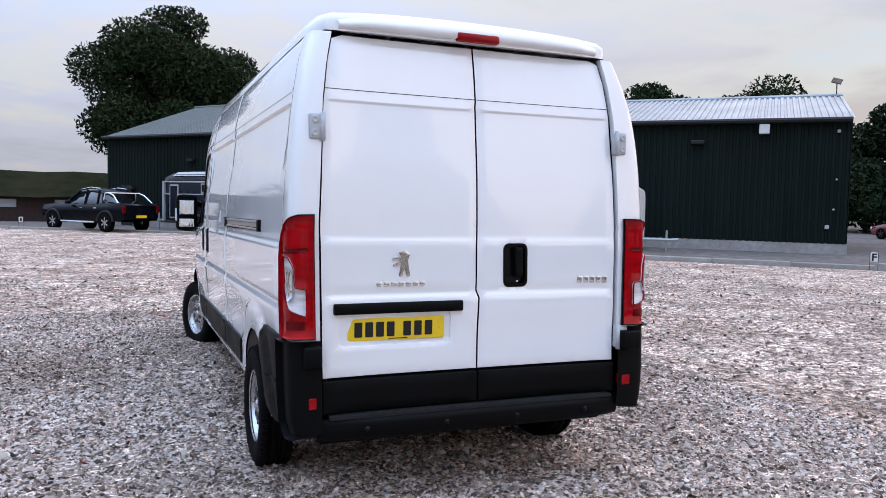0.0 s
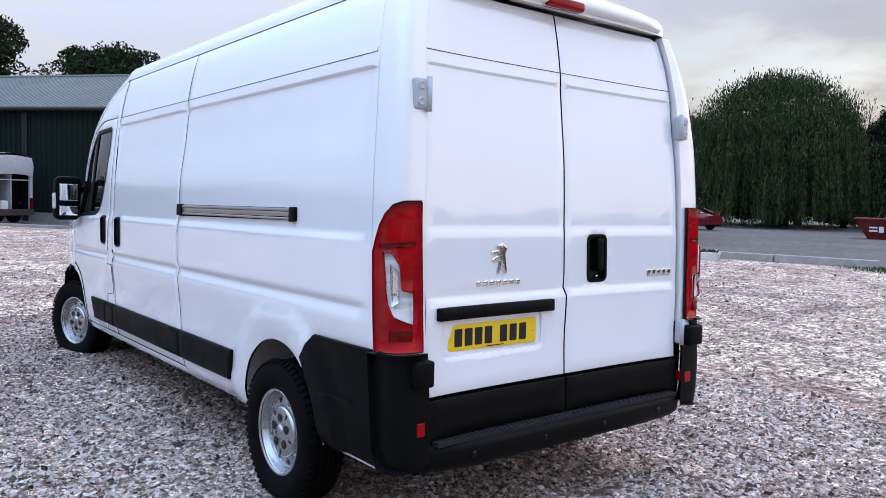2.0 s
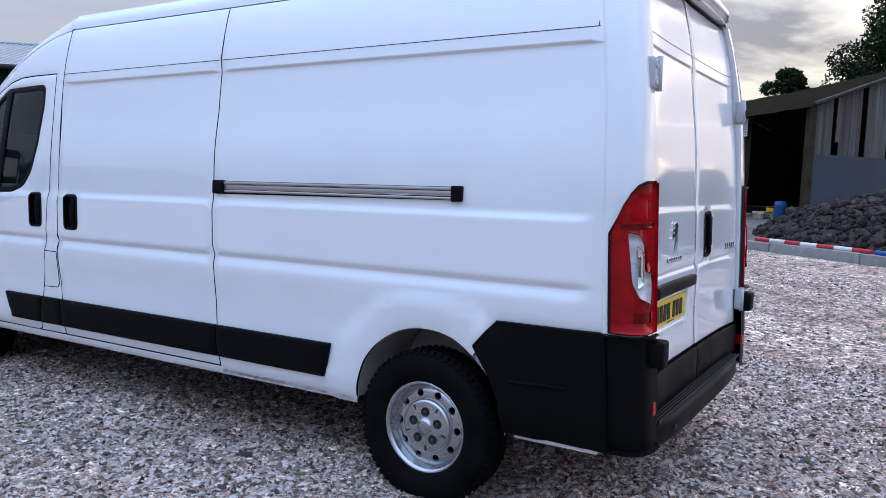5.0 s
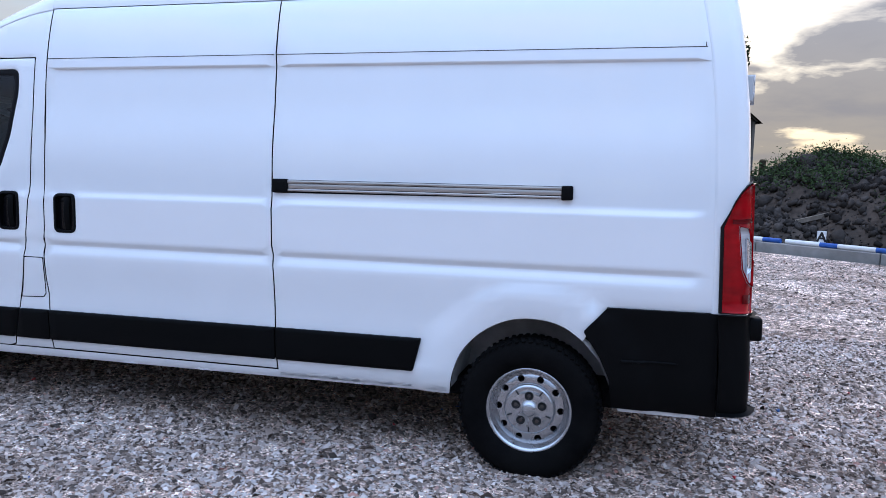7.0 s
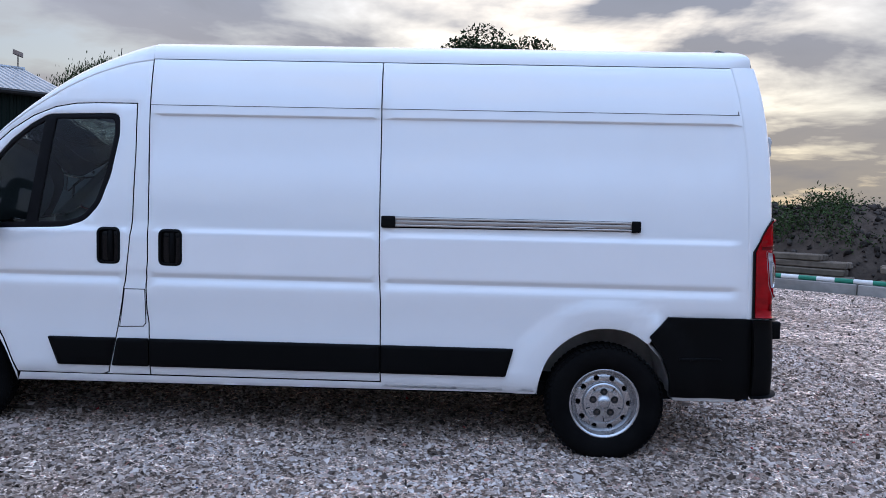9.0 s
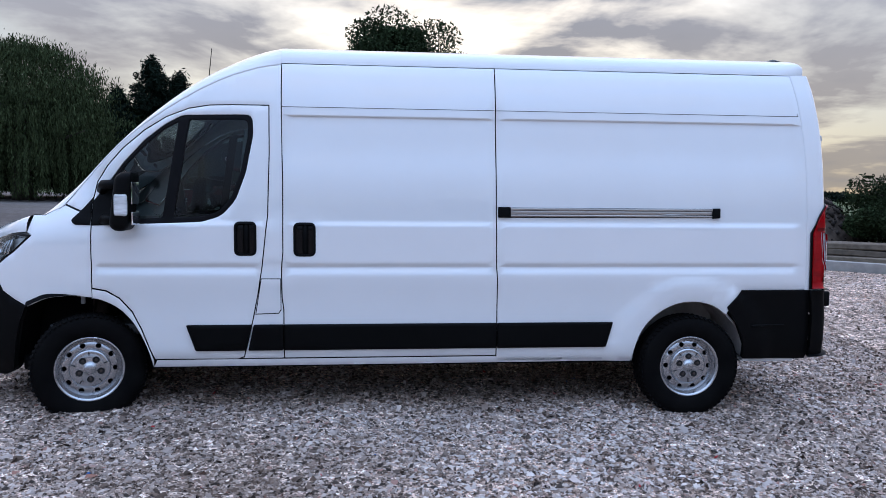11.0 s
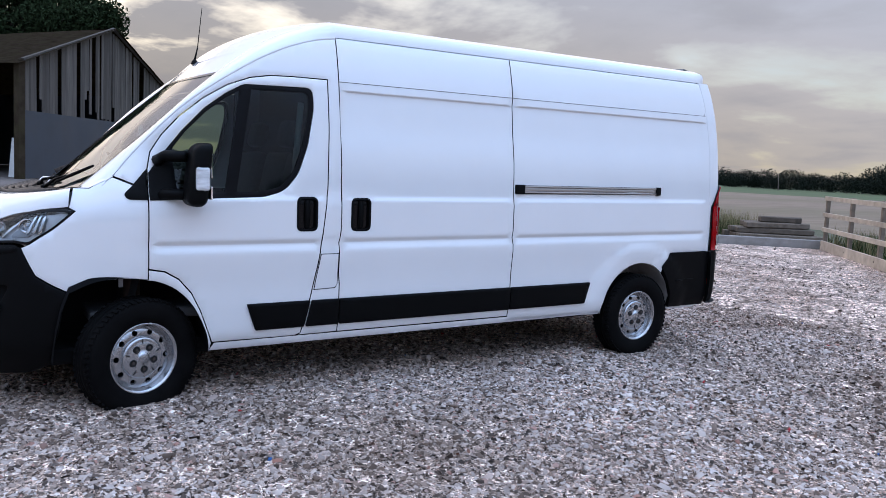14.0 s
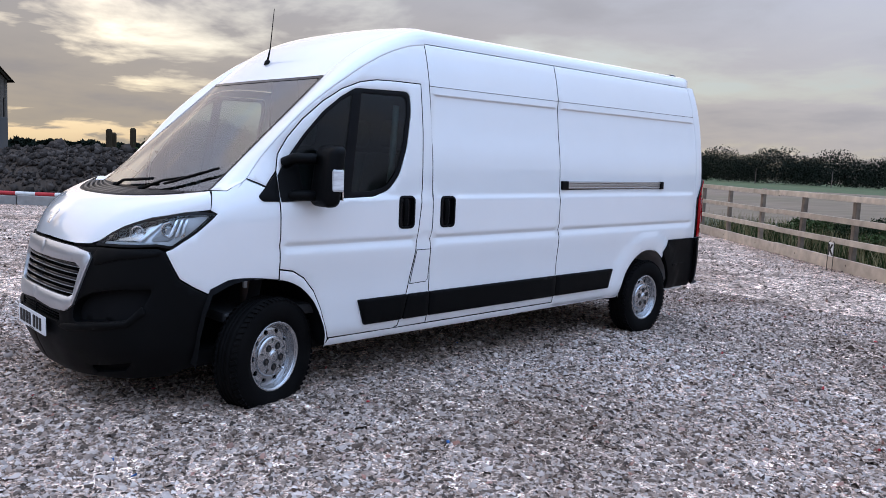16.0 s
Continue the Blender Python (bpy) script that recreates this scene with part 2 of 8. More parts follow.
# near-black colour standing in for shade in gaps, slots and hollows
M_DARK = material("cavity_shade", (0.006, 0.006, 0.0065), 0.9, spread=0.2, spec=0.1)
M_LINER = material("arch_liner", (0.56, 0.54, 0.52), 0.85, spread=0.25, scale=6, stain=(0.30, 0.27, 0.24), stain_amount=0.6, stain_scale=4, bump=0.2, bump_scale=40)
M_TYRE = material("tyre_rubber", (0.0025, 0.0025, 0.0028), 0.75, spread=0.2, scale=12, bump=0.15, bump_scale=120, stain=(0.014, 0.013, 0.012), stain_amount=0.3, stain_scale=6, spec=0.06)
M_SILVER = material("silver_wheel", (0.50, 0.51, 0.53), 0.22, metal=0.9, spread=0.05, scale=9, stain=(0.45, 0.43, 0.41), stain_amount=0.3, stain_scale=7)
M_CHROME = material("chrome", (0.75, 0.76, 0.78), 0.14, metal=1.0, spread=0.03)
M_ALU = material("aluminium_rail", (0.42, 0.395, 0.37), 0.42, metal=0.9, spread=0.08, scale=14, stretch=(1, 0.1, 6))
M_RED = material("red_lens", (0.38, 0.002, 0.006), 0.10, spread=0.25, scale=10, spec=0.25, stain=(0.10, 0.001, 0.002), stain_amount=0.6, stain_scale=4, stretch=(1, 1, 2.5), rough_spread=0.04)
M_REDDARK = material("dark_red_lens", (0.12, 0.001, 0.003), 0.12, spread=0.15, scale=14, spec=0.25)
M_CLEAR = material("clear_lens", (0.62, 0.63, 0.64), 0.12, spread=0.25, scale=9, coat=1.0, stretch=(1, 1, 5))
M_YELLOW = material("yellow_plate", (0.80, 0.55, 0.02), 0.35, spread=0.03)
M_PLATEWHITE = material("white_plate", (0.72, 0.73, 0.74), 0.35, spread=0.03)
M_INK = material("black_print", (0.012, 0.012, 0.012), 0.5, spread=0.1)
M_HINGE = material("painted_hinge", (0.48, 0.495, 0.51), 0.35, spread=0.05, scale=30, stain=(0.35, 0.34, 0.33), stain_amount=0.4, stain_scale=9)
M_SEAT = material("grey_seat_cloth", (0.045, 0.047, 0.052), 0.95, spread=0.25, scale=120, bump=0.2, bump_scale=400)
M_DASH = material("dashboard_plastic", (0.03, 0.031, 0.033), 0.6, spread=0.15, scale=20)
M_PALE = material("pale_trim", (0.42, 0.43, 0.45), 0.6, spread=0.06)


def glass_material(name, tint, rough=0.0, ior=1.5):
    m = bpy.data.materials.new(name)
    m.use_nodes = True
    nt = m.node_tree
    nt.nodes.remove(nt.nodes["Principled BSDF"])
    out = nt.nodes["Material Output"]
    tr, gl, mx, fr = (nt.nodes.new(k) for k in ("ShaderNodeBsdfTransparent", "ShaderNodeBsdfGlossy", "ShaderNodeMixShader", "ShaderNodeFresnel"))
    tr.inputs[0].default_value = (*tint, 1)
    gl.inputs["Roughness"].default_value = rough
    fr.inputs["IOR"].default_value = ior
    nt.links.new(fr.outputs[0], mx.inputs[0])
    nt.links.new(tr.outputs[0], mx.inputs[1])
    nt.links.new(gl.outputs[0], mx.inputs[2])
    nt.links.new(mx.outputs[0], out.inputs[0])
    return m


M_GLASS = glass_material("side_window_glass", (0.36, 0.45, 0.44))
M_SCREEN = glass_material("windscreen_glass", (0.74, 0.81, 0.78), 0.0, 2.3)
M_LAMPGLASS = glass_material("headlamp_cover", (0.85, 0.87, 0.88))
M_MIRROR = material("mirror_glass", (0.85, 0.87, 0.88), 0.03, metal=1.0, spread=0.01, rough_spread=0.01)
M_CLAD_GREEN = material("green_cladding", (0.0075, 0.0128, 0.011), 0.55, spec=0.06, spread=0.18, scale=1.5, stain=(0.014, 0.021, 0.018), stain_amount=0.5, stain_scale=0.4, stretch=(1, 1, 0.2))
M_ROOF_STEEL = material("grey_roof_sheet", (0.40, 0.42, 0.44), 0.40, metal=0.3, spread=0.10, scale=1.2, stain=(0.27, 0.28, 0.28), stain_amount=0.5, stain_scale=0.5)
M_ROOF_GREEN = material("dull_green_roof", (0.10, 0.12, 0.115), 0.5, spread=0.12, scale=0.8, stain=(0.15, 0.165, 0.16), stain_amount=0.6, stain_scale=0.3)
M_CONCRETE = material("concrete", (0.33, 0.31, 0.29), 0.9, spread=0.18, scale=6, stain=(0.20, 0.18, 0.16), stain_amount=0.6, stain_scale=1.0, bump=0.3, bump_scale=40, per_object=0.12)
M_HARD = material("hardstanding", (0.17, 0.15, 0.14), 0.95, spec=0.05, spread=0.35, scale=3.0, stain=(0.13, 0.115, 0.10), stain_amount=0.7, stain_scale=0.25, bump=0.6, bump_scale=14)
M_GROUND = material("meadow_green", (0.050, 0.085, 0.030), 0.95, spread=0.3, scale=0.25, stain=(0.11, 0.115, 0.055), stain_amount=0.6, stain_scale=0.03, bump=0.5, bump_scale=3)
M_STUBBLE = material("stubble_field", (0.205, 0.150, 0.108), 0.95, spread=0.25, scale=1.2, stain=(0.14, 0.12, 0.07), stain_amount=0.6, stain_scale=0.06, bump=0.5, bump_scale=8, stretch=(1, 0.15, 1))
M_VERGE = material("weedy_verge", (0.10, 0.095, 0.06), 0.95, spread=0.4, scale=3, stain=(0.045, 0.06, 0.025), stain_amount=0.7, stain_scale=0.6, bump=0.6, bump_scale=12)
M_TIMBER = material("new_fence_timber", (0.54, 0.455, 0.36), 0.75, spread=0.22, scale=5, stain=(0.30, 0.245, 0.19), stain_amount=0.6, stain_scale=1.5, bump=0.25, bump_scale=30, stretch=(1, 1, 1), per_object=0.12)
M_POST = material("weathered_post", (0.21, 0.165, 0.125), 0.85, spread=0.3, scale=7, stain=(0.12, 0.10, 0.08), stain_amount=0.5, stain_scale=2, bump=0.3, bump_scale=25, per_object=0.2)
M_SLEEPER = material("old_timber", (0.115, 0.090, 0.068), 0.9, spread=0.35, scale=9, stain=(0.20, 0.165, 0.13), stain_amount=0.6, stain_scale=2, bump=0.5, bump_scale=25, per_object=0.3)
M_BOARD = material("weathered_boards", (0.105, 0.092, 0.080), 0.92, spread=0.3, scale=5, stain=(0.085, 0.075, 0.068), stain_amount=0.6, stain_scale=1.2, bump=0.4, bump_scale=20, stretch=(1, 1, 0.12), per_object=0.3)
M_OLDROOF = material("mossy_sheet_roof", (0.046, 0.033, 0.025), 0.95, spec=0.0, spread=0.4, scale=2.5, stain=(0.058, 0.050, 0.028), stain_amount=0.8, stain_scale=1.6, bump=0.9, bump_scale=7)
M_GALV = material("galvanised_sheet", (0.42, 0.44, 0.46), 0.45, metal=0.3, spread=0.15, scale=1.5, stain=(0.27, 0.26, 0.25), stain_amount=0.5, stain_scale=0.9)
M_SLATE = material("blue_grey_sheeting", (0.042, 0.050, 0.064), 0.6, spread=0.15, scale=1.0, stain=(0.06, 0.066, 0.075), stain_amount=0.5, stain_scale=0.5)
M_BARK = material("bark", (0.060, 0.048, 0.038), 0.95, spread=0.35, scale=8, bump=0.6, bump_scale=18, stretch=(1, 1, 0.25))
M_EARTH = material("spoil_earth", (0.072, 0.055, 0.044), 0.97, spec=0.05, spread=0.4, scale=5, stain=(0.06, 0.05, 0.042), stain_amount=0.7, stain_scale=0.7, bump=0.9, bump_scale=14)
M_RUBBLE = material("rubble_stone", (0.050, 0.042, 0.037), 0.93, spec=0.1, spread=0.3, scale=7, island=0.6, stain=(0.035, 0.029, 0.025), stain_amount=0.6, stain_scale=1.5, bump=0.4, bump_scale=25)
M_BRICK = material("dark_red_brick", (0.045, 0.026, 0.022), 0.9, spread=0.3, scale=6, stain=(0.05, 0.035, 0.032), stain_amount=0.5, stain_scale=0.6)


def leaf_material(name, base, island=0.45):
    m = material(name, base, 0.8, spread=0.25, scale=0.7, island=island, spec=0.04)
    return m


M_LEAF = leaf_material("sycamore_leaves", (0.024, 0.036, 0.016))
M_LEAF_DARK = leaf_material("hedge_leaves", (0.020, 0.031, 0.015))
M_WILLOW = leaf_material("willow_leaves", (0.048, 0.062, 0.027))
M_CONIFER = leaf_material("conifer_needles", (0.011, 0.018, 0.012))
M_WEED = leaf_material("weeds", (0.045, 0.066, 0.026))
M_DRYGRASS = leaf_material("dry_grass", (0.22, 0.19, 0.10))
M_FARWOOD = leaf_material("far_wood", (0.014, 0.019, 0.014))
M_NAVY = material("navy_trailer_panel", (0.008, 0.010, 0.018), 0.3, spread=0.1, scale=2, spec=0.2)
M_CARBLACK = material("black_car_paint", (0.003, 0.004, 0.006), 0.2, spread=0.05, spec=0.10)
M_CARRED = material("dark_red_car_paint", (0.13, 0.008, 0.016), 0.25, spread=0.05, coat=0.4)
M_CARGLASS = material("dark_car_glass", (0.010, 0.012, 0.014), 0.04, spread=0.05, coat=1.0)
M_SKIPRED = material("skip_red_paint", (0.20, 0.018, 0.024), 0.55, spread=0.2, scale=3, stain=(0.12, 0.05, 0.035), stain_amount=0.6, stain_scale=1.5)
M_TRACRED = material("tractor_red", (0.12, 0.014, 0.014), 0.45, spread=0.15, stain=(0.12, 0.06, 0.045), stain_amount=0.4, stain_scale=2)
M_SOIL = material("pole_white", (0.72, 0.72, 0.70), 0.5, spread=0.08, stain=(0.45, 0.43, 0.40), stain_amount=0.4, stain_scale=2)
M_POLERED = material("pole_red", (0.42, 0.03, 0.035), 0.5, spread=0.12)
M_POLEBLUE = material("pole_blue", (0.03, 0.09, 0.33), 0.5, spread=0.12)
M_POLEGREEN = material("pole_green", (0.03, 0.19, 0.12), 0.5, spread=0.12)
M_BLUE = material("blue_plastic", (0.03, 0.10, 0.28), 0.5, spread=0.12)
M_PLANTER = material("white_planter", (0.68, 0.66, 0.63), 0.7, spread=0.1, scale=10, stain=(0.42, 0.39, 0.35), stain_amount=0.5, stain_scale=4)
M_STEEL = material("dark_steel", (0.06, 0.055, 0.052), 0.6, metal=0.4, spread=0.2, stain=(0.11, 0.06, 0.04), stain_amount=0.5, stain_scale=2)

# ---- building helpers ----
from mathutils.geometry import delaunay_2d_cdt


def link(name, bm, mat, smooth=True):
    me = bpy.data.meshes.new(name)
    bm.to_mesh(me)
    bm.free()
    for m in mat if isinstance(mat, (list, tuple)) else [mat]:
        me.materials.append(m)
    if smooth:
        me.shade_smooth()
    return new(name, me)


def part(name, bm, mat, parent, label="", smooth=False):
    ob = link(name, bm, mat, smooth)
    ob.parent = parent
    if label:
        ob["label"] = label
    return ob


def thing(name, label, category, m=None, group="", kind=""):
    ob = new(name)
    if m is not None:
        ob.matrix_world = m
    return tagged(ob, label, category, group, kind)


def box(bm, lo, hi, bevel=0.0, m=None, seg=2):
    """A box from corner to corner, with rounded edges."""
    t = bmesh.new()
    bmesh.ops.create_cube(t, size=1)
    for v in t.verts:
        v.co = Vector([lo[i] + (v.co[i] + 0.5) * (hi[i] - lo[i]) for i in range(3)])
    if bevel:
        bmesh.ops.bevel(t, geom=t.edges[:], offset=bevel, segments=seg, affect="EDGES", profile=0.5)
    add(bm, t, m)


def add(bm, t, m=None):
    if m is not None:
        t.transform(m)
    me = bpy.data.meshes.new("tmp")
    t.to_mesh(me)
    t.free()
    bm.from_mesh(me)
    bpy.data.meshes.remove(me)


def bm_box(lo, hi, bevel=0.0, m=None, seg=2):
    bm = bmesh.new()
    box(bm, lo, hi, bevel, m, seg)
    return bm


def tube(bm, pts, radii, sides=8, cap=True):
    """A tapering round tube along points."""
    rings = []
    pts = [Vector(p) for p in pts]
    if isinstance(radii, (int, float)):
        radii = [radii] * len(pts)
    ref = None
    for i, p in enumerate(pts):
        d = (pts[min(i + 1, len(pts) - 1)] - pts[max(i - 1, 0)]).normalized()
        if ref is None:
            ref = d.orthogonal().normalized()
        ref = (ref - d * ref.dot(d)).normalized()
        b = d.cross(ref)
        rings.append([bm.verts.new(p + (ref * math.cos(a) + b * math.sin(a)) * radii[i]) for a in (2 * math.pi * k / sides for k in range(sides))])
    for r0, r1 in zip(rings, rings[1:]):
        for k in range(sides):
            bm.faces.new((r0[k], r0[(k + 1) % sides], r1[(k + 1) % sides], r1[k]))
    if cap:
        bm.faces.new(rings[0][::-1])
        bm.faces.new(rings[-1])
    return bm


def grid_mesh(bm, rows, flip=False, close=False):
    """A skin over rows of points."""
    vs = [[bm.verts.new(p) for p in r] for r in rows]
    for a, b in zip(vs, vs[1:]):
        n = len(a)
        for k in range(n if close else n - 1):
            q = (a[k], a[(k + 1) % n], b[(k + 1) % n], b[k])
            bm.faces.new(q[::-1] if flip else q)
    return vs


def lathe(bm, profile, axis="x", steps=48, centre=(0, 0, 0)):
    """A turned form; profile rows are (along the axis, radius)."""
    rows = []
    for h, r in profile:
        ring = []
        for k in range(steps):
            a = 2 * math.pi * k / steps
            c, s = r * math.cos(a), r * math.sin(a)
            p = (h, c, s) if axis == "x" else (c, s, h)
            ring.append(Vector(p) + Vector(centre))
        rows.append(ring)
    grid_mesh(bm, rows, close=True, flip=(axis == "x"))
    return bm


def inside(p, poly):
    x, y = p
    c = False
    for (x0, y0), (x1, y1) in zip(poly, poly[1:] + poly[:1]):
        if (y0 > y) != (y1 > y) and x < (x1 - x0) * (y - y0) / (y1 - y0) + x0:
            c = not c
    return c


def area2(poly):
    return sum(a[0] * b[1] - b[0] * a[1] for a, b in zip(poly, poly[1:] + poly[:1]))


def inset(poly, d):
    """The outline moved inwards by d."""
    if area2(poly) < 0:
        poly = poly[::-1]
    out = []
    n = len(poly)
    for i in range(n):
        a, b, c = Vector(poly[i - 1]), Vector(poly[i]), Vector(poly[(i + 1) % n])
        n1 = Vector((-(b - a).y, (b - a).x)).normalized()
        n2 = Vector((-(c - b).y, (c - b).x)).normalized()
        m = n1 + n2
        m = m / max(0.35, m.length_squared / 2) if m.length > 0.01 else n1
        q = b + m * d
        out.append((q.x, q.y))
    return out


def dense_line(pts, step, closed=True):
    out = []
    ends = zip(pts, pts[1:] + pts[:1]) if closed else zip(pts, pts[1:])
    for a, b in ends:
        n = max(1, math.ceil(math.hypot(b[0] - a[0], b[1] - a[1]) / step))
        out += [(a[0] + (b[0] - a[0]) * k / n, a[1] + (b[1] - a[1]) * k / n) for k in range(n)]
    if not closed:
        out.append(tuple(pts[-1]))
    return out


def rounded(pts, r, n=4):
    """An outline with its corners rounded by r (a number, or one for each corner)."""
    out = []
    k = len(pts)
    for i in range(k):
        a, b, c = Vector(pts[i - 1]), Vector(pts[i]), Vector(pts[(i + 1) % k])
        ri = r[i] if isinstance(r, (list, tuple)) else r
        d = min(ri, (a - b).length * 0.48, (c - b).length * 0.48)
        p, q = b + (a - b).normalized() * d, b + (c - b).normalized() * d
        if ri <= 0:
            out.append((b.x, b.y))
            continue
        for j in range(n + 1):
            t = j / n
            v = p * (1 - t) ** 2 + b * 2 * t * (1 - t) + q * t * t
            out.append((v.x, v.y))
    return out


def sheet(outline, fn, holes=(), step=0.06, rows=(), rim=0.012, soft=0.0025, bm=None, flip=False, rim_slot=0):
    """A curved panel: a flat outline with holes, meshed and laid on the surface fn(u, v) -> point, with rounded, turned-in edges."""
    bm = bm or bmesh.new()
    loops = [dense_line(outline if area2(outline) > 0 else outline[::-1], step)]
    loops += [dense_line(h if area2(h) > 0 else h[::-1], step) for h in holes]
    pts, edges, edge_ids = [], [], set()
    for lp in loops:
        o = len(pts)
        pts += lp
        edges += [(o + i, o + (i + 1) % len(lp)) for i in range(len(lp))]
    nb = len(pts)
    extra = inset(loops[0], 0.007) if soft else []
    for h in loops[1:]:
        extra += inset(h, -0.007) if soft else []
    us, vs = [p[0] for p in loops[0]], [p[1] for p in loops[0]]
    nu = max(2, math.ceil((max(us) - min(us)) / step))
    vlist = [min(vs) + (max(vs) - min(vs)) * k / max(2, math.ceil((max(vs) - min(vs)) / step)) for k in range(1, max(2, math.ceil((max(vs) - min(vs)) / step)))]
    vlist = [v for v in vlist if all(abs(v - r) > 0.012 for r in rows)] + [r for r in rows if min(vs) < r < max(vs)]
    pts += extra
    edge_np = np.array(loops[0] + [p for h in loops[1:] for p in h])
    for v in vlist:
        for k in range(1, nu):
            u = min(us) + (max(us) - min(us)) * k / nu
            if np.min((edge_np[:, 0] - u) ** 2 + (edge_np[:, 1] - v) ** 2) > (0.3 * step) ** 2:
                pts.append((u, v))
    res = delaunay_2d_cdt([Vector(p) for p in pts], edges, [], 0, 1e-6, True)
    co, tris, orig = res[0], res[2], res[3]
    border = {i for i, o in enumerate(orig) if any(k < nb for k in o)}
    eps = 1e-4

    def place(u, v, d=0.0):
        p = Vector(fn(u, v))
        if d:
            n = (Vector(fn(u + eps, v)) - p).cross(Vector(fn(u, v + eps)) - p)
            p -= n.normalized() * d * (-1 if flip else 1)
        return p

    verts = {}
    keep = []
    for f in tris:
        c = ((co[f[0]].x + co[f[1]].x + co[f[2]].x) / 3, (co[f[0]].y + co[f[1]].y + co[f[2]].y) / 3) if len(f) == 3 else None
        if c is None or not inside(c, loops[0]) or any(inside(c, h) for h in loops[1:]):
            continue
        keep.append(f)
        for i in f:
            if i not in verts:
                verts[i] = bm.verts.new(place(co[i].x, co[i].y, soft if i in border else 0))
    for f in keep:
        try:
            bm.faces.new([verts[i] for i in (f[::-1] if flip else f)])
        except ValueError:
            pass
    if rim:
        for li, lp in enumerate(loops):
            a = [bm.verts.new(place(u, v, soft)) for u, v in lp]
            b = [bm.verts.new(place(u, v, rim + soft)) for u, v in lp]
            for k in range(len(lp)):
                q = (a[k - 1], b[k - 1], b[k], a[k])
                bm.faces.new(q[::-1] if (flip != (li > 0)) else q).material_index = rim_slot if li == 0 else 0
    return bm


def mirror_x(bm):
    """The right-hand twin of a left-hand piece; the right flank stands slightly wider towards the tail."""
    t = bm.copy()
    for v in t.verts:
        v.co.x = -v.co.x + 0.04 * smooth01(-v.co.x, 0.86, 0.96) * (1 - smooth01(v.co.y, 1.5, 3.0))
    bmesh.ops.reverse_faces(t, faces=t.faces[:])
    return t


def lerp(t, ks):
    if t <= ks[0][0]:
        return ks[0][1]
    for a, b in zip(ks, ks[1:]):
        if t <= b[0]:
            return a[1] + (b[1] - a[1]) * (t - a[0]) / (b[0] - a[0])
    return ks[-1][1]


def smooth01(t, a, b):
    t = min(1.0, max(0.0, (t - a) / (b - a)))
    return t * t * (3 - 2 * t)

# ---- the van: y runs from tail to nose, x to its right, its rear axle at y = 0 ----
SIDE_W = [(0.25, 0.90), (0.33, 0.935), (0.40, 0.966), (0.46, 0.979), (0.63, 0.989), (0.85, 0.993), (0.98, 0.998), (1.3, 1.0), (1.5, 0.993),
          (1.7, 0.979), (1.9, 0.959), (2.05, 0.940), (2.15, 0.922), (2.25, 0.899), (2.338, 0.872)]
NOSE_PLAN = [(3.6, 1.0), (4.0, 0.992), (4.3, 0.968), (4.5, 0.94), (4.68, 0.882), (4.84, 0.775), (4.95, 0.61), (5.03, 0.36), (5.06, 0.0)]
NOSE_BACK = [(0.2, 0.10), (0.3, 0.05), (0.42, 0.0), (0.60, 0.0), (0.75, 0.03), (0.9, 0.06), (1.0, 0.085), (1.06, 0.11), (1.15, 0.19), (1.25, 0.30), (1.35, 0.42)]


def spline(k, n=14):
    P = [Vector(p) for p in k]
    P = [2 * P[0] - P[1]] + P + [Vector((P[-2].x, -P[-2].y))]
    out = []
    for i in range(1, len(P) - 2):
        for j in range(n):
            t = j / n
            a, b, c, d = P[i - 1:i + 3]
            out.append(0.5 * ((2 * b) + (c - a) * t + (2 * a - 5 * b + 4 * c - d) * t * t + (3 * b - a - 3 * c + d) * t ** 3))
    return out + [P[-2]]


PLAN_PTS = spline(NOSE_PLAN)
PLAN_S = [3.6]
for _a, _b in zip(PLAN_PTS, PLAN_PTS[1:]):
    PLAN_S.append(PLAN_S[-1] + (_b - _a).length)
NOSE = PLAN_S[-1]
PLAN_X = list(zip(PLAN_S, [p.y for p in PLAN_PTS]))
PLAN_Y = list(zip(PLAN_S, [p.x for p in PLAN_PTS]))
REAR_Y = [(0.3, -0.955), (0.62, -0.953), (0.85, -0.937), (1.46, -0.920), (1.75, -0.907), (2.0, -0.881), (2.2, -0.849), (2.33, -0.820), (2.45, -0.775)]
DOOR_W = [(0.3, 0.825), (0.63, 0.832), (1.4, 0.845), (2.0, 0.822), (2.2, 0.798), (2.346, 0.765)]


def side_w(y, z):
    """Half the body's width, with its pressed lines and the swelling over the rear wheel."""
    w = lerp(z, SIDE_W)
    m = smooth01(y, -0.80, -0.70) * (1 - smooth01(y, 3.9, 4.2))
    w += 0.014 * m * (smooth01(z, 0.70, 0.940) - smooth01(z, 0.945, 1.000)) - 0.003 * m * smooth01(z, 0.985, 1.000) * (1 - smooth01(z, 1.004, 1.02))
    w += 0.012 * m * (smooth01(z, 1.003, 1.036) - smooth01(z, 1.272, 1.308))
    m2 = smooth01(y, -0.77, -0.74) * (1 - smooth01(y, 2.775, 2.79))
    w -= 0.015 * m2 * smooth01(z, 1.55, 1.80) * (1 - smooth01(z, 1.988, 1.994))
    r = math.hypot(y - 0.0, z - 0.355)
    w += 0.019 * (1 - smooth01(r, 0.552, 0.580)) * (1 - smooth01(z, 0.88, 0.97))
    return w


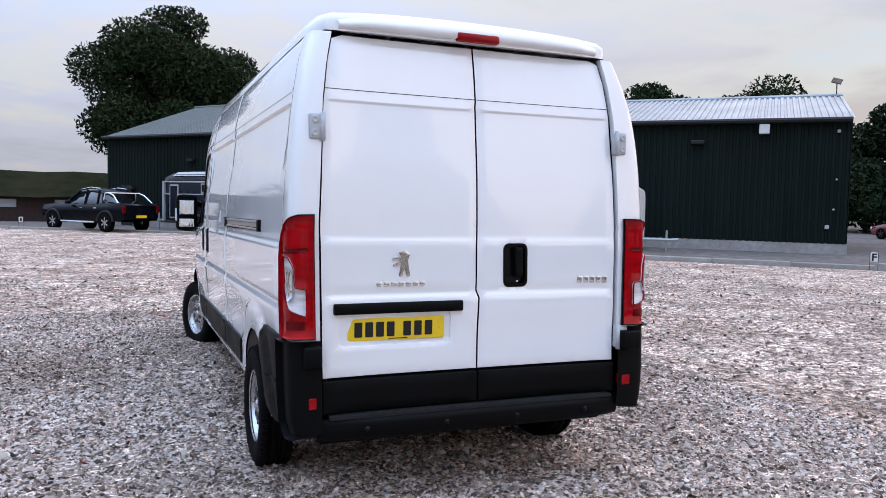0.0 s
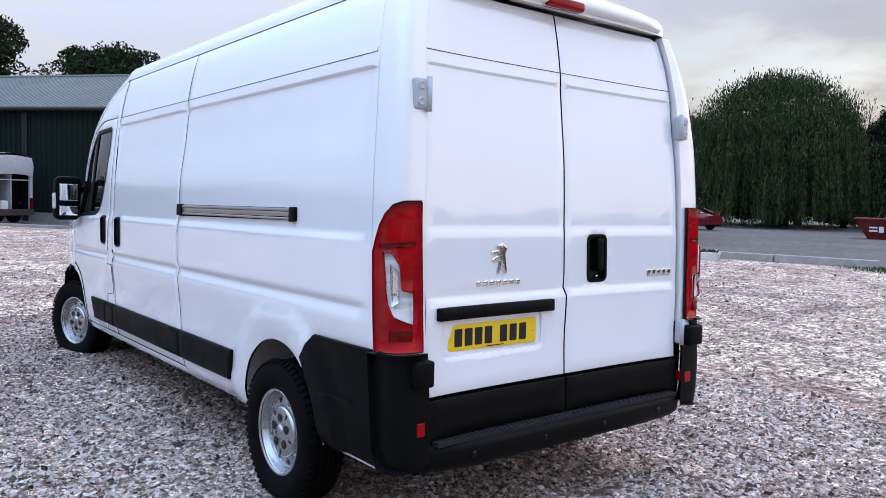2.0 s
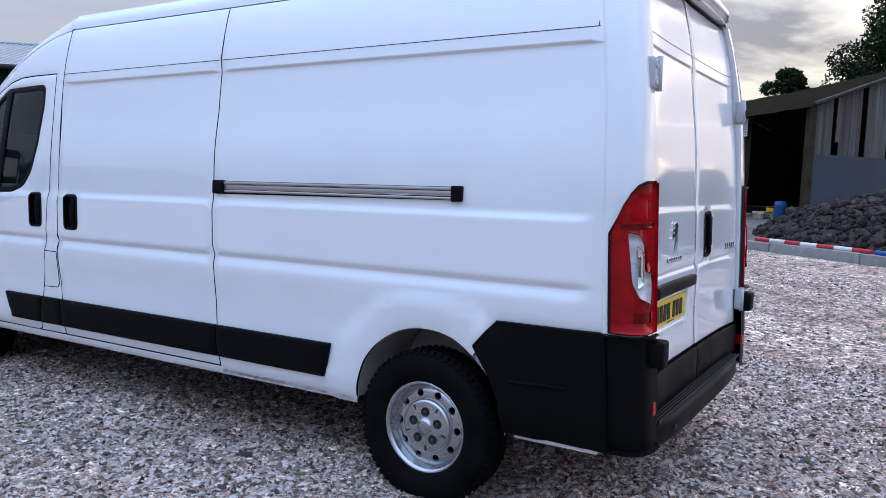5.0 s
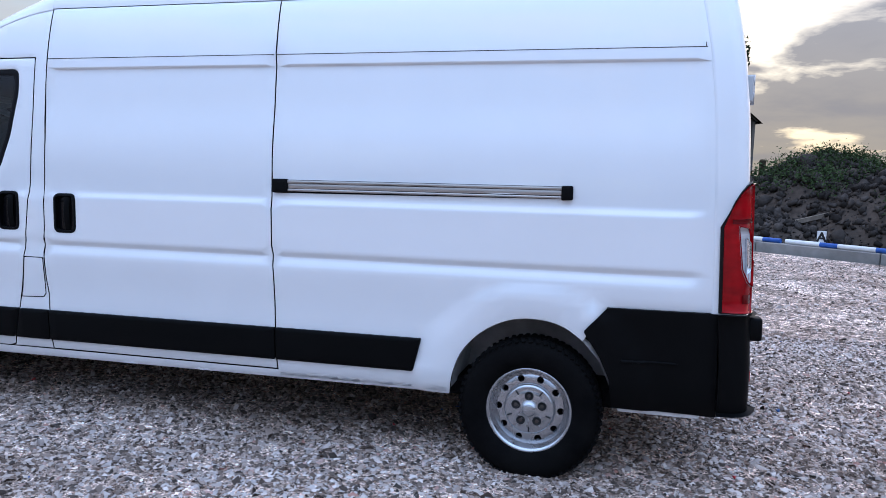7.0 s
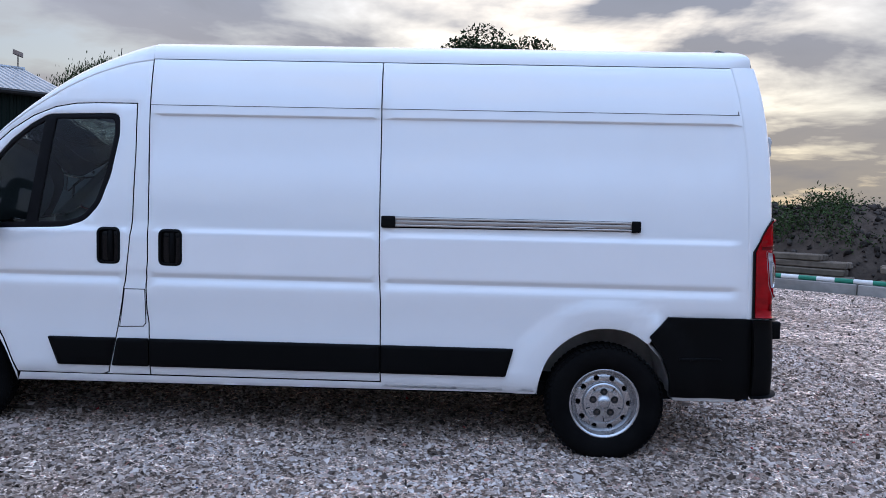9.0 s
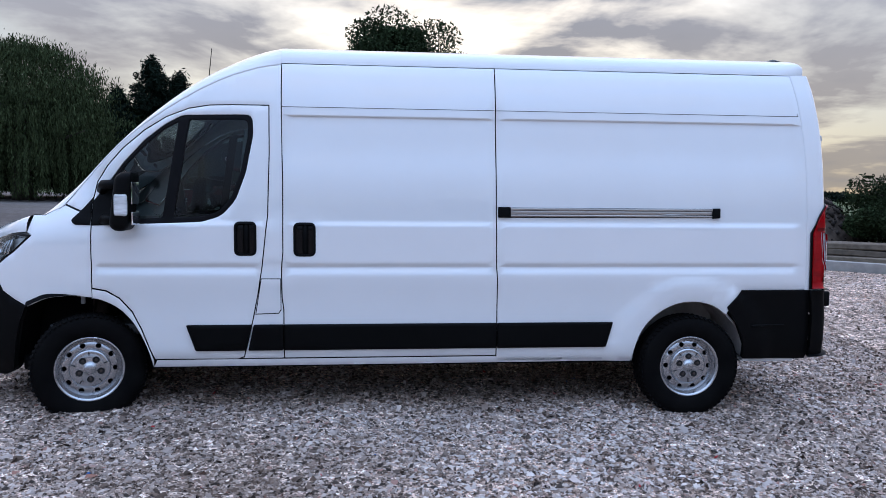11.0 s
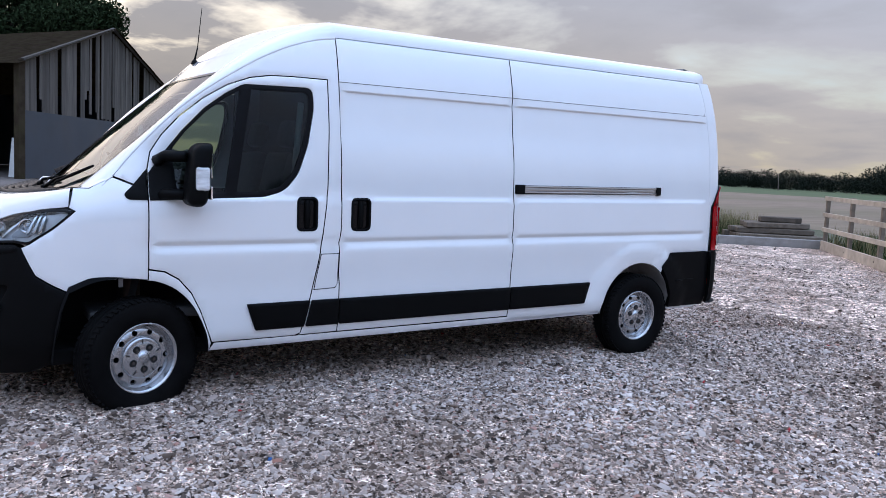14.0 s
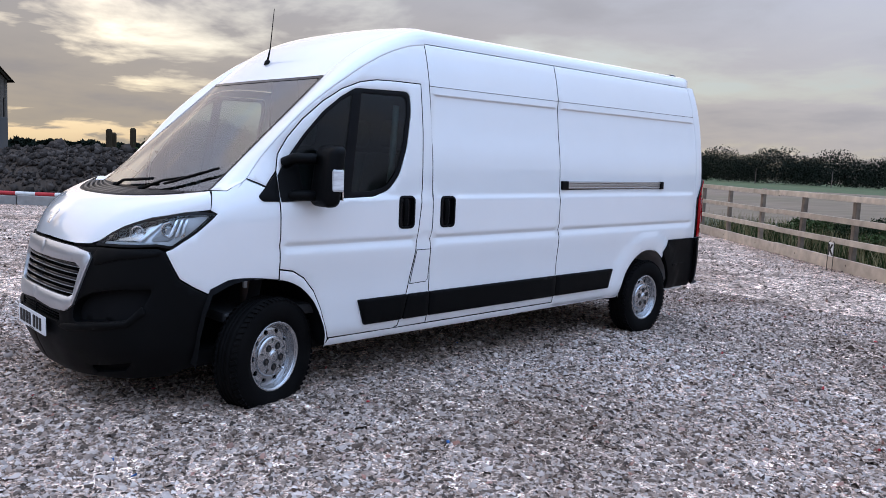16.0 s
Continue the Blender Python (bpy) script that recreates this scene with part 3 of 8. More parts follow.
def van_side(s, z, out=0.0):
    """A point of the left flank; beyond s = 3.6 the line runs on round the nose to its middle."""
    w = side_w(s, z) + out
    X, Y = (1.0, s) if s <= 3.6 else (lerp(s, PLAN_X), lerp(s, PLAN_Y))
    tap = 0.10 * max(0.0, min(s, 4.4) - 3.1) ** 2 * smooth01(z, 1.15, 1.6)
    lead = smooth01(s, 4.5, 5.2)
    return (-(X * w - tap), Y + out * lead - lerp(z, NOSE_BACK) * smooth01(s, 4.25, 5.0), z)


def van_rear(x, z, out=0.0):
    """A point of the rear doors."""
    y = lerp(z, REAR_Y) - 0.024 * (abs(x) / 0.85) ** 4
    y -= 0.010 * (smooth01(z, 0.75, 1.0) - smooth01(z, 1.03, 1.05)) + 0.006 * (smooth01(z, 1.06, 1.10) - smooth01(z, 1.315, 1.335))
    y += 0.008 * smooth01(z, 1.6, 1.8) * (1 - smooth01(z, 1.998, 2.005))
    return (x, y - out, z)


def van_corner(q, z, out=0.0):
    """A point of the left rear corner, q from 0 on the flank to 1 at the door's edge."""
    y0, y1 = corner_edge(z), lerp(z, REAR_Y) - 0.045
    x0, x1 = side_w(-0.8, z), lerp(z, DOOR_W)
    a = min(q, 0.999) * math.pi / 2
    a = max(a, 1e-5)
    return (-(x1 + (x0 - x1) * math.cos(a) ** 0.42 + out * math.cos(a)), y0 + (y1 - y0) * math.sin(a) ** 0.42 - out * math.sin(a), z)


def flank(out=0.0):
    return lambda s, z: van_side(s, z, out)


def rear_face(out=0.0):
    return lambda x, z: van_rear(x, z, out)


ROWS_Z = (0.40, 0.46, 0.63, 0.85, 0.93, 0.945, 0.958, 0.972, 0.986, 1.0, 1.003, 1.012, 1.020, 1.028, 1.036, 1.05, 1.26, 1.272, 1.283, 1.296, 1.308, 1.32, 1.982, 1.988, 1.994, 2.0, 2.039, 2.045, 2.051)
HALF_GAP = 0.0036


def corner_edge(z):
    return lerp(z, REAR_Y) + 0.085


def van_panel(name, outline, parent, mat, label="", out=0.0, holes=(), step=0.07, gap=HALF_GAP, rows=ROWS_Z, rim=0.014, soft=0.0025, sides="L"):
    """One panel of the flank, on the left side, or the right too."""
    obs = []
    for sd in sides:
        # white panels' turned-in edges go near-black: rubber seals and shut-line shade as colour
        bm = sheet(inset(outline, gap), flank(out), holes, step, rows, rim, soft, flip=True, rim_slot=1 if mat is M_WHITE else 0)
        if sd == "R":
            t = mirror_x(bm)
            bm.free()
            bm = t
        obs.append(part(name, bm, [mat, M_DARK] if mat is M_WHITE else mat, parent, label, smooth=True))
    return obs


def curve_through(k, n=4):
    """A smooth line through a row of points."""
    P = [Vector(q) for q in k]
    P = [2 * P[0] - P[1]] + P + [2 * P[-1] - P[-2]]
    out = []
    for i in range(1, len(P) - 2):
        a, b, c, d = P[i - 1:i + 3]
        out += [0.5 * (2 * b + (c - a) * t + (2 * a - 5 * b + 4 * c - d) * t * t + (3 * b - a - 3 * c + d) * t ** 3) for t in (j / n for j in range(n))]
    return [(q.x, q.y) for q in out + [P[-2]]]


REAR_ARCH = [(0.405, 0.345), (0.388, 0.45), (0.345, 0.565), (0.27, 0.655), (0.17, 0.722), (0.06, 0.757), (-0.06, 0.757), (-0.16, 0.728), (-0.25, 0.668)]
FRONT_ARCH_BACK = [(3.628, 0.325), (3.648, 0.44), (3.69, 0.55), (3.75, 0.655), (3.835, 0.740), (3.93, 0.788), (4.02, 0.808)]
FRONT_ARCH_FRONT = [(4.02, 0.808), (4.14, 0.813), (4.28, 0.796), (4.41, 0.742)]

REAR_ARCH, FRONT_ARCH_BACK, FRONT_ARCH_FRONT = (curve_through(k) for k in (REAR_ARCH, FRONT_ARCH_BACK, FRONT_ARCH_FRONT))

van = thing("panel_van", "white high-roof panel van with black plastic bumpers, parked on gravel", "van", pose(0.0, -0.045, -0.003, -0.9, 0, -0.45))

# -- flanks --
slide = [(1.383, 2.338), (1.376, 1.5), (1.371, 1.06), (1.361, 0.90), (1.358, 0.392), (2.779, 0.392), (2.779, 0.72), (2.789, 0.80), (2.791, 1.0), (2.781, 1.10), (2.782, 1.6), (2.792, 2.0), (2.796, 2.338)]
door_rear_line = [(3.040, 0.405), (3.008, 0.53), (2.980, 0.65), (2.940, 0.85), (2.914, 1.02), (2.878, 1.35), (2.868, 1.75), (2.872, 2.056)]
door_top_line = [(2.872, 2.056), (3.10, 2.055), (3.25, 2.05), (3.38, 2.027), (3.52, 1.972), (3.66, 1.885), (3.80, 1.768), (3.90, 1.655), (3.965, 1.55), (3.985, 1.45)]
door_front_line = [(3.985, 1.45), (3.988, 1.2), (3.99, 0.868), (3.90, 0.852), (3.82, 0.803), (3.745, 0.715), (3.69, 0.60), (3.64, 0.46), (3.615, 0.392), (3.08, 0.388)]
front_door = door_top_line + door_front_line[1:] + door_rear_line[:-1]
quarter_rear = [(corner_edge(z), z) for z in (2.338, 2.2, 2.1, 2.0, 1.8, 1.6, 1.4, 1.2, 1.0, 0.84)]
quarter = [(1.383, 2.338)] + quarter_rear + [(-0.36, 0.838)] + REAR_ARCH[::-1] + [(1.358, 0.345), (1.358, 0.392), (1.361, 0.90), (1.371, 1.06), (1.376, 1.5)]
pillar_line = [(4.17, 1.405), (4.06, 1.545), (3.93, 1.69), (3.80, 1.82), (3.66, 1.935), (3.50, 2.045), (3.33, 2.15), (3.15, 2.24), (2.95, 2.31), (2.796, 2.338)]
frame_line = [(2.796, 2.338), (2.792, 2.0), (2.782, 1.6), (2.781, 1.10), (2.791, 1.0), (2.789, 0.80), (2.779, 0.72), (2.779, 0.392)]
side_frame = pillar_line + frame_line[1:] + [(3.06, 0.392)] + door_rear_line + door_top_line[1:] + [(4.06, 1.36)]
fender = [(4.06, 1.355), (3.988, 1.43), (3.988, 1.2), (3.99, 0.868), (3.99, 0.804)] + FRONT_ARCH_FRONT[1:] + [(4.50, 0.785), (4.60, 0.842), (4.71, 0.998), (4.668, 1.014), (4.54, 1.098), (4.398, 1.205), (4.452, 1.222), (4.44, 1.335), (4.30, 1.335), (4.17, 1.40)]
flare = [(3.99, 0.864), (3.90, 0.848), (3.82, 0.799), (3.745, 0.711), (3.69, 0.597), (3.64, 0.457), (3.618, 0.388)] + FRONT_ARCH_BACK[:-1] + [(3.99, 0.802)]
flap = [(2.922, 0.930), (2.795, 0.930), (2.795, 0.720), (2.812, 0.697), (2.962, 0.692)]

window_hole = rounded([(2.975, 1.995), (3.420, 1.985), (3.530, 1.925), (3.660, 1.825), (3.790, 1.685), (3.900, 1.54), (3.972, 1.44), (3.975, 1.272), (3.560, 1.288), (3.300, 1.297),
                       (3.170, 1.335), (3.080, 1.44), (3.015, 1.62), (2.970, 1.86)], [0.05, 0.03, 0.02, 0.02, 0.02, 0.02, 0.02, 0.01, 0.02, 0.03, 0.05, 0.04, 0.03, 0.03])
main_glass = rounded([(3.005, 1.962), (3.375, 1.955), (3.475, 1.325), (3.320, 1.33), (3.195, 1.36), (3.110, 1.455), (3.048, 1.63), (3.004, 1.86)], [0.04, 0.012, 0.012, 0.03, 0.04, 0.04, 0.03, 0.03])
quarter_glass = rounded([(3.445, 1.942), (3.53, 1.895), (3.65, 1.80), (3.77, 1.675), (3.85, 1.565), (3.83, 1.305), (3.545, 1.323)], [0.01, 0.01, 0.01, 0.01, 0.02, 0.02, 0.01])


def pocket(y0, y1, z0, z1):
    return rounded([(y0, z0), (y1, z0), (y1, z1), (y0, z1)], 0.035, 5)


HANDLES = ((2.573, 2.709, 1.079, 1.294), (2.953, 3.088, 1.083, 1.298))
van_panel("quarter_panel", quarter, van, M_WHITE, sides="LR")
sliding_door = van_panel("sliding_door", slide, van, M_WHITE, "white sliding side door, shut", holes=[pocket(*HANDLES[0])])[0]
van_panel("side_panel", slide, van, M_WHITE, sides="R")
cab_door = van_panel("cab_door", front_door, van, M_WHITE, "white front door, shut", holes=[window_hole, pocket(*HANDLES[1])], step=0.05)[0]
van_panel("cab_door", front_door, van, M_WHITE, holes=[window_hole], step=0.07, sides="R")
van_panel("body_frame", side_frame, van, M_WHITE, sides="LR", step=0.05, rows=())
van_panel("front_wing", fender, van, M_WHITE, sides="LR", step=0.05, rows=())
van_panel("arch_flare", flare, van, M_WHITE, sides="LR", step=0.04, rows=(), gap=0.002, out=0.004)
van_panel("flap_seam", inset(flap, -0.001), van, M_DARK, out=0.0012, holes=[inset(flap, 0.008)], step=0.05, rows=(), gap=0, rim=0, soft=0)
van_panel("fuel_flap", flap, van, M_WHITE, out=0.0035, step=0.05, rows=(), gap=0.0042, soft=0.001)
sill_outline = [(0.41, 0.342), (0.42, 0.388), (3.60, 0.388), (3.63, 0.335), (2.0, 0.338)]
van_panel("sill", sill_outline, van, M_WHITE, sides="LR", step=0.06, rows=(), gap=0.001, rim=0.05)

# -- side rubbing strip, cut at the doors --
for k, (y0, y1) in enumerate(((0.55, 1.358), (1.358, 2.779), (2.779, 2.973), (2.976, 3.41))):
    a0 = y0 + (0.045 if k == 0 else 0)
    a1 = y1 - (0.06 if k == 3 else 0.0)
    pts = [(a0, 0.446), (a1, 0.446), (y1, 0.626), (y0, 0.626)]
    if k == 2:
        pts[1], pts[2] = (3.015, 0.446), (2.976, 0.626)
    if k == 3:
        pts[0], pts[3] = (3.020, 0.446), (2.980, 0.626)
    van_panel("rubbing_strip", rounded(pts, 0.012, 3), van, M_BLACK, "black plastic rubbing strip", out=0.019, step=0.06, rows=(0.46, 0.47, 0.60), gap=0.003, rim=0.02, soft=0.006)
van_panel("rubbing_strip", rounded([(0.60, 0.446), (3.34, 0.446), (3.40, 0.626), (0.55, 0.626)], 0.012, 3), van, M_BLACK, out=0.019, step=0.1, rows=(), rim=0.02, soft=0.006, sides="R")

# -- the fine seam of the upper pressing --
for owner, y0, y1 in ((van, -0.75, 1.376), (sliding_door, 1.390, 2.788)):
    part("pressing_seam", sheet([(y0, 2.0465), (y1, 2.0465), (y1, 2.0505), (y0, 2.0505)], flank(0.0006), (), 0.08, (), 0, 0, flip=True), M_STEEL, owner, smooth=True)
part("pressing_seam", sheet([(-0.745, 2.0505), (-0.741, 2.0505), (-0.741, 2.070), (-0.745, 2.070)], flank(0.0006), (), 0.08, (), 0, 0, flip=True), M_STEEL, van, smooth=True)

# -- door handles in their pockets, and the sliding door's rail --
for owner, (y0, y1, z0, z1) in zip((sliding_door, cab_door), HANDLES):
    dish = part("handle_dish", sheet(pocket(y0, y1, z0, z1), flank(-0.022), (), 0.03, (), 0.0, 0.0, flip=True), M_GLOSSBLACK, owner, "black recessed handle dish", True)
    rimbm = sheet(inset(pocket(y0, y1, z0, z1), -0.004), flank(0.004), [inset(pocket(y0, y1, z0, z1), 0.010)], 0.03, (), 0.03, 0.002, flip=True)
    part("handle_surround", rimbm, M_BLACK, owner, smooth=True)
    yc = (y0 + y1) / 2 - 0.004
    b = bmesh.new()
    grid_mesh(b, [[(van_side(yc, (z0 + z1) / 2 + t * 0.094)[0] - 0.006 + 0.016 * abs(du / 0.019) ** 2 + 0.012 * t * t, yc + du, (z0 + z1) / 2 + t * 0.094)
                   for du in (-0.019, -0.012, 0, 0.012, 0.019)] for t in [k / 8 - 1 for k in range(17)]])
    part("handle_grip", b, M_BLACK, owner, smooth=True)
# dark strip laid on the flank, painting the slot's shade behind the rails
part("rail_backing", sheet(rounded([(-0.178, 1.345), (1.362, 1.335), (1.362, 1.404), (-0.178, 1.404)], 0.006, 2), flank(0.003), (), 0.08, (), 0.01, 0.001, flip=True), M_DARK, van, "near-black strip for the shade in the sliding door rail slot", True)
for z0, z1, o, mt in ((1.388, 1.402, 0.016, M_ALU), (1.362, 1.385, 0.010, M_ALU), (1.347, 1.358, 0.014, M_ALU)):
    part("slide_rail", sheet([(-0.128, z0), (1.285, z0 - 0.002), (1.285, z1), (-0.128, z1)], flank(o), (), 0.1, (), 0.014, 0.002, flip=True), mt, van, "bright metal sliding door rail", True)
for y0, y1 in ((-0.178, -0.124), (1.28, 1.364)):
    part("rail_end_cap", sheet(rounded([(y0, 1.341), (y1, 1.338), (y1, 1.408), (y0, 1.408)], 0.008, 3), flank(0.020), (), 0.03, (), 0.02, 0.003, flip=True), M_BLACK, van, "black rail end cap", True)

# -- near-black sheet behind the gaps, their shade put into its colour --
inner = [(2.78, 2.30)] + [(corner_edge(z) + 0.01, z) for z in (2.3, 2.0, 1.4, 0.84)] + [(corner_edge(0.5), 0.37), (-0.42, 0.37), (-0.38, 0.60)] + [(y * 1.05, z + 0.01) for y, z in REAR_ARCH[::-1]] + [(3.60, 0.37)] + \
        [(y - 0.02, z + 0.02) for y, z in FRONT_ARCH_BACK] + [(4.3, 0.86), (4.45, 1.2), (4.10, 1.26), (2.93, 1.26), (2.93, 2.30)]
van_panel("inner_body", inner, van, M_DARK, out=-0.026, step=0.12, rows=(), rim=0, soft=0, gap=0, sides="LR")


def arch_liner(pts, depth, name, mat, label):
    rows = []
    for y, z in pts:
        rows.append([(-(side_w(y, max(0.4, z)) - 0.012 - d), y, z + (0.03 if d else 0.0)) for d in (0.0, 0.02, 0.2, depth)])
    for sgn in (1, -1):
        b = bmesh.new()
        grid_mesh(b, [[(x * sgn, y, z) for x, y, z in r] for r in rows], flip=sgn < 0)
        b.faces.new([b.verts.new((rows[k][3][0] * sgn, rows[k][3][1], rows[k][3][2])) for k in range(len(rows))])
        part(name, b, mat, van, label, True)


arch_liner(REAR_ARCH + [(-0.33, 0.58), (-0.38, 0.46), (-0.40, 0.34)], 0.42, "wheel_arch_liner", M_LINER, "dusty grey wheel arch liner")
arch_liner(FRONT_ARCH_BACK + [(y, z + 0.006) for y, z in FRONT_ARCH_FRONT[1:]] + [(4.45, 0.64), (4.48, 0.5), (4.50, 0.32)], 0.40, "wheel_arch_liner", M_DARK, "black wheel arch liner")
part("underbody", bm_box((-0.82, -0.885, 0.30), (0.82, 4.5, 0.40), 0.02), M_DARK, van, "underbody in a near-black shade colour")
part("exhaust_box", bm_box((-0.35, -0.55, 0.24), (0.45, 0.75, 0.34), 0.04), M_STEEL, van)
b = bmesh.new()
tube(b, [(-0.8, 0, 0.27), (-0.3, 0, 0.25), (0.3, 0, 0.25), (0.8, 0, 0.27)], 0.045, 10)
part("rear_axle", b, M_STEEL, van)
part("lower_valance", bm_box((-0.93, -0.80, 0.322), (0.93, -0.42, 0.350), 0.008), M_WHITE, van)

# -- windows of the cab doors --
van_panel("window_seal", inset(window_hole, 0.003), cab_door, M_FRAME, "black window surround", out=-0.004, holes=[main_glass, quarter_glass], step=0.05, rows=(), gap=0.0, rim=0.02)
van_panel("side_window", inset(main_glass, -0.006), cab_door, M_GLASS, "dark side window glass", out=-0.012, step=0.08, rows=(), gap=0, rim=0, soft=0)
van_panel("quarter_light", inset(quarter_glass, -0.006), cab_door, M_GLASS, "dark quarter window glass", out=-0.012, step=0.08, rows=(), gap=0, rim=0, soft=0)
right_door = [o for o in van.children if o.name.startswith("cab_door")][-1]
van_panel("window_seal", inset(window_hole, 0.003), right_door, M_FRAME, out=-0.004, holes=[main_glass, quarter_glass], step=0.06, rows=(), gap=0.0, rim=0.02, sides="R")
van_panel("side_window", inset(main_glass, -0.006), right_door, M_GLASS, out=-0.012, step=0.1, rows=(), gap=0, rim=0, soft=0, sides="R")
van_panel("quarter_light", inset(quarter_glass, -0.006), right_door, M_GLASS, out=-0.012, step=0.1, rows=(), gap=0, rim=0, soft=0, sides="R")

# -- pillars beside the windscreen, roof and windscreen --
SCREEN_EDGE = [(-0.800 + 0.0136 * k, 4.355 - 0.1668 * k, 1.313 + 0.1498 * k) for k in range(6)] + [(-0.737, 3.36, 2.195), (-0.753, 3.20, 2.300), (-0.772, 3.04, 2.370), (-0.790, 2.92, 2.410), (-0.806, 2.796, 2.437)]
PILLAR = [(4.225, 1.35)] + pillar_line
SECTION = [(0.872, 2.338), (0.868, 2.370), (0.856, 2.402), (0.828, 2.430), (0.765, 2.450), (0.62, 2.465), (0.45, 2.474), (0.25, 2.480), (0.0, 2.482)]
SECTION_XZ = [(x, z) for x, z in SECTION[::-1]]
BLEND = [0, 0, 0, 0, 0, 0, 0, 0.1, 0.35, 0.7, 1.0]


def between_rows(rows, n):
    """Rows of points with n steps run smoothly between each two."""
    P = [[Vector(p) for p in r] for r in rows]
    out = []
    for i in range(len(P) - 1):
        a, b, c, d = P[max(i - 1, 0)], P[i], P[i + 1], P[min(i + 2, len(P) - 1)]
        for j in range(n):
            t = j / n
            out.append([0.5 * (2 * q + (r - p) * t + (2 * p - 5 * q + 4 * r - s) * t * t + (3 * q - p - 3 * r + s) * t ** 3) for p, q, r, s in zip(a, b, c, d)])
    return out + [P[-1]]


for sgn in (1, -1):
    rows = []
    for k_, ((s, z), e) in enumerate(zip(PILLAR, SCREEN_EDGE)):
        p, q = Vector(van_side(s, z, 0.0015)), Vector(e)
        out = Vector((-1.0, 0.35, 0.9)).normalized()
        row = [Vector(van_side(s, z - 0.014, -0.004)), Vector(van_side(s, z - 0.011, 0.0015))] if k_ > 1 else [p, p]
        for k in range(13):
            t = k / 12
            bow = out * (0.19 * (p - q).length) * 4 * t * (1 - t) * 0.54
            zz = 2.338 + 0.099 * t
            chord = Vector((-0.872, 0, 2.338)).lerp(Vector((-0.806, 0, 2.437)), t)
            sec = Vector((-lerp(zz, [(c, a) for a, c in SECTION]), 0, zz)) - chord
            row.append(p.lerp(q, t) + bow.lerp(sec, BLEND[k_]))
        rows.append([(v.x * sgn, v.y, v.z) for v in row])
    b = bmesh.new()
    grid_mesh(b, between_rows(rows, 3), flip=sgn < 0)
    part("windscreen_pillar", b, M_WHITE, van, smooth=True)



def roof_row(y, t=0.0):
    """A cross-section of the roof; t from 0 to 1 rounds it down over the rear doors."""
    k, s = math.cos(t * math.pi / 2) ** 0.45 if t < 1 else 0.0, math.sin(t * math.pi / 2)
    r = []
    for x, z in SECTION:
        xx = x + (min(x, 0.80) - x) * s * 0.9
        r.append((-xx, y + 0.03 * (x / 0.845) ** 4 * s, 2.338 + (z - 2.338) * k + 0.010 * s))
    return r + [(-x, yy, z) for x, yy, z in r[-2::-1]]


b = bmesh.new()
grid_mesh(b, [roof_row(y) for y in (-0.655, -0.5, 0.0, 0.5, 1.0, 1.5, 2.0, 2.4, 2.796)])
grid_mesh(b, [roof_row(-0.655 - 0.220 * math.sin(t / 12 * math.pi / 2) ** 0.7, t / 12) for t in range(12, -1, -1)])
bmesh.ops.remove_doubles(b, verts=b.verts[:], dist=0.0005)
roof = part("roof", b, M_WHITE, van, smooth=True)
for x in (-0.5, -0.25, 0.0, 0.25, 0.5):
    part("roof_rib", bm_box((x - 0.03, -0.4, 2.46 - abs(x) * 0.03), (x + 0.03, 2.4, 2.484 - abs(x) * 0.032), 0.008), M_WHITE, roof, smooth=True)


def front_roof_point(u, e, yc, zc, w=0.0):
    """Across the roof's forward slope: u from -1 at the edge e to 1, over the crown (yc, zc)."""
    a = abs(u)
    x = e[0] * a ** 0.9
    z = zc + (e[2] - zc) * a ** 3.0
    if w:
        d = (lerp(0.806 * a ** 0.9, SECTION_XZ) - 2.482) / (2.437 - 2.482)
        z = z * (1 - w) + w * (zc + (e[2] - zc) * d)
    return (-abs(x) if u < 0 else abs(x), yc + (e[1] - yc) * a ** 2.2, z)


TOP_EDGE = SCREEN_EDGE[5:]
CROWN = [(3.60, 2.050), (3.45, 2.207), (3.28, 2.335), (3.10, 2.418), (2.92, 2.463), (2.796, 2.482)]
b = bmesh.new()
grid_mesh(b, between_rows([[front_roof_point(k / 20 - 1, e, *c, w) for k in range(41)] for e, c, w in zip(TOP_EDGE, CROWN, (0, 0, 0.1, 0.35, 0.7, 1.0))], 4), flip=True)
part("front_roof", b, M_WHITE, van, smooth=True)



def screen_point(u, t):
    """The windscreen: u across from -1 to 1, t from its base up to the roof."""
    a = abs(u)
    top = front_roof_point(-a, SCREEN_EDGE[5], *CROWN[0])
    base = Vector((-0.80 * a, 4.435 - 0.08 * a ** 2.2, 1.290 + 0.023 * a ** 4))
    edge = Vector((lerp(t, [(k / 5, SCREEN_EDGE[k][0]) for k in range(6)]), lerp(t, [(k / 5, SCREEN_EDGE[k][1]) for k in range(6)]), lerp(t, [(k / 5, SCREEN_EDGE[k][2]) for k in range(6)])))
    v = base.lerp(Vector(top), t)
    v += (edge - Vector(SCREEN_EDGE[0]).lerp(Vector(SCREEN_EDGE[5]), t)) * a ** 3
    v.z += 0.010 * 4 * t * (1 - t) * (1 - a ** 2)
    v.y += 0.010 * 4 * t * (1 - t) * (1 - a ** 2)
    return (v.x if u < 0 else -v.x, v.y, v.z)


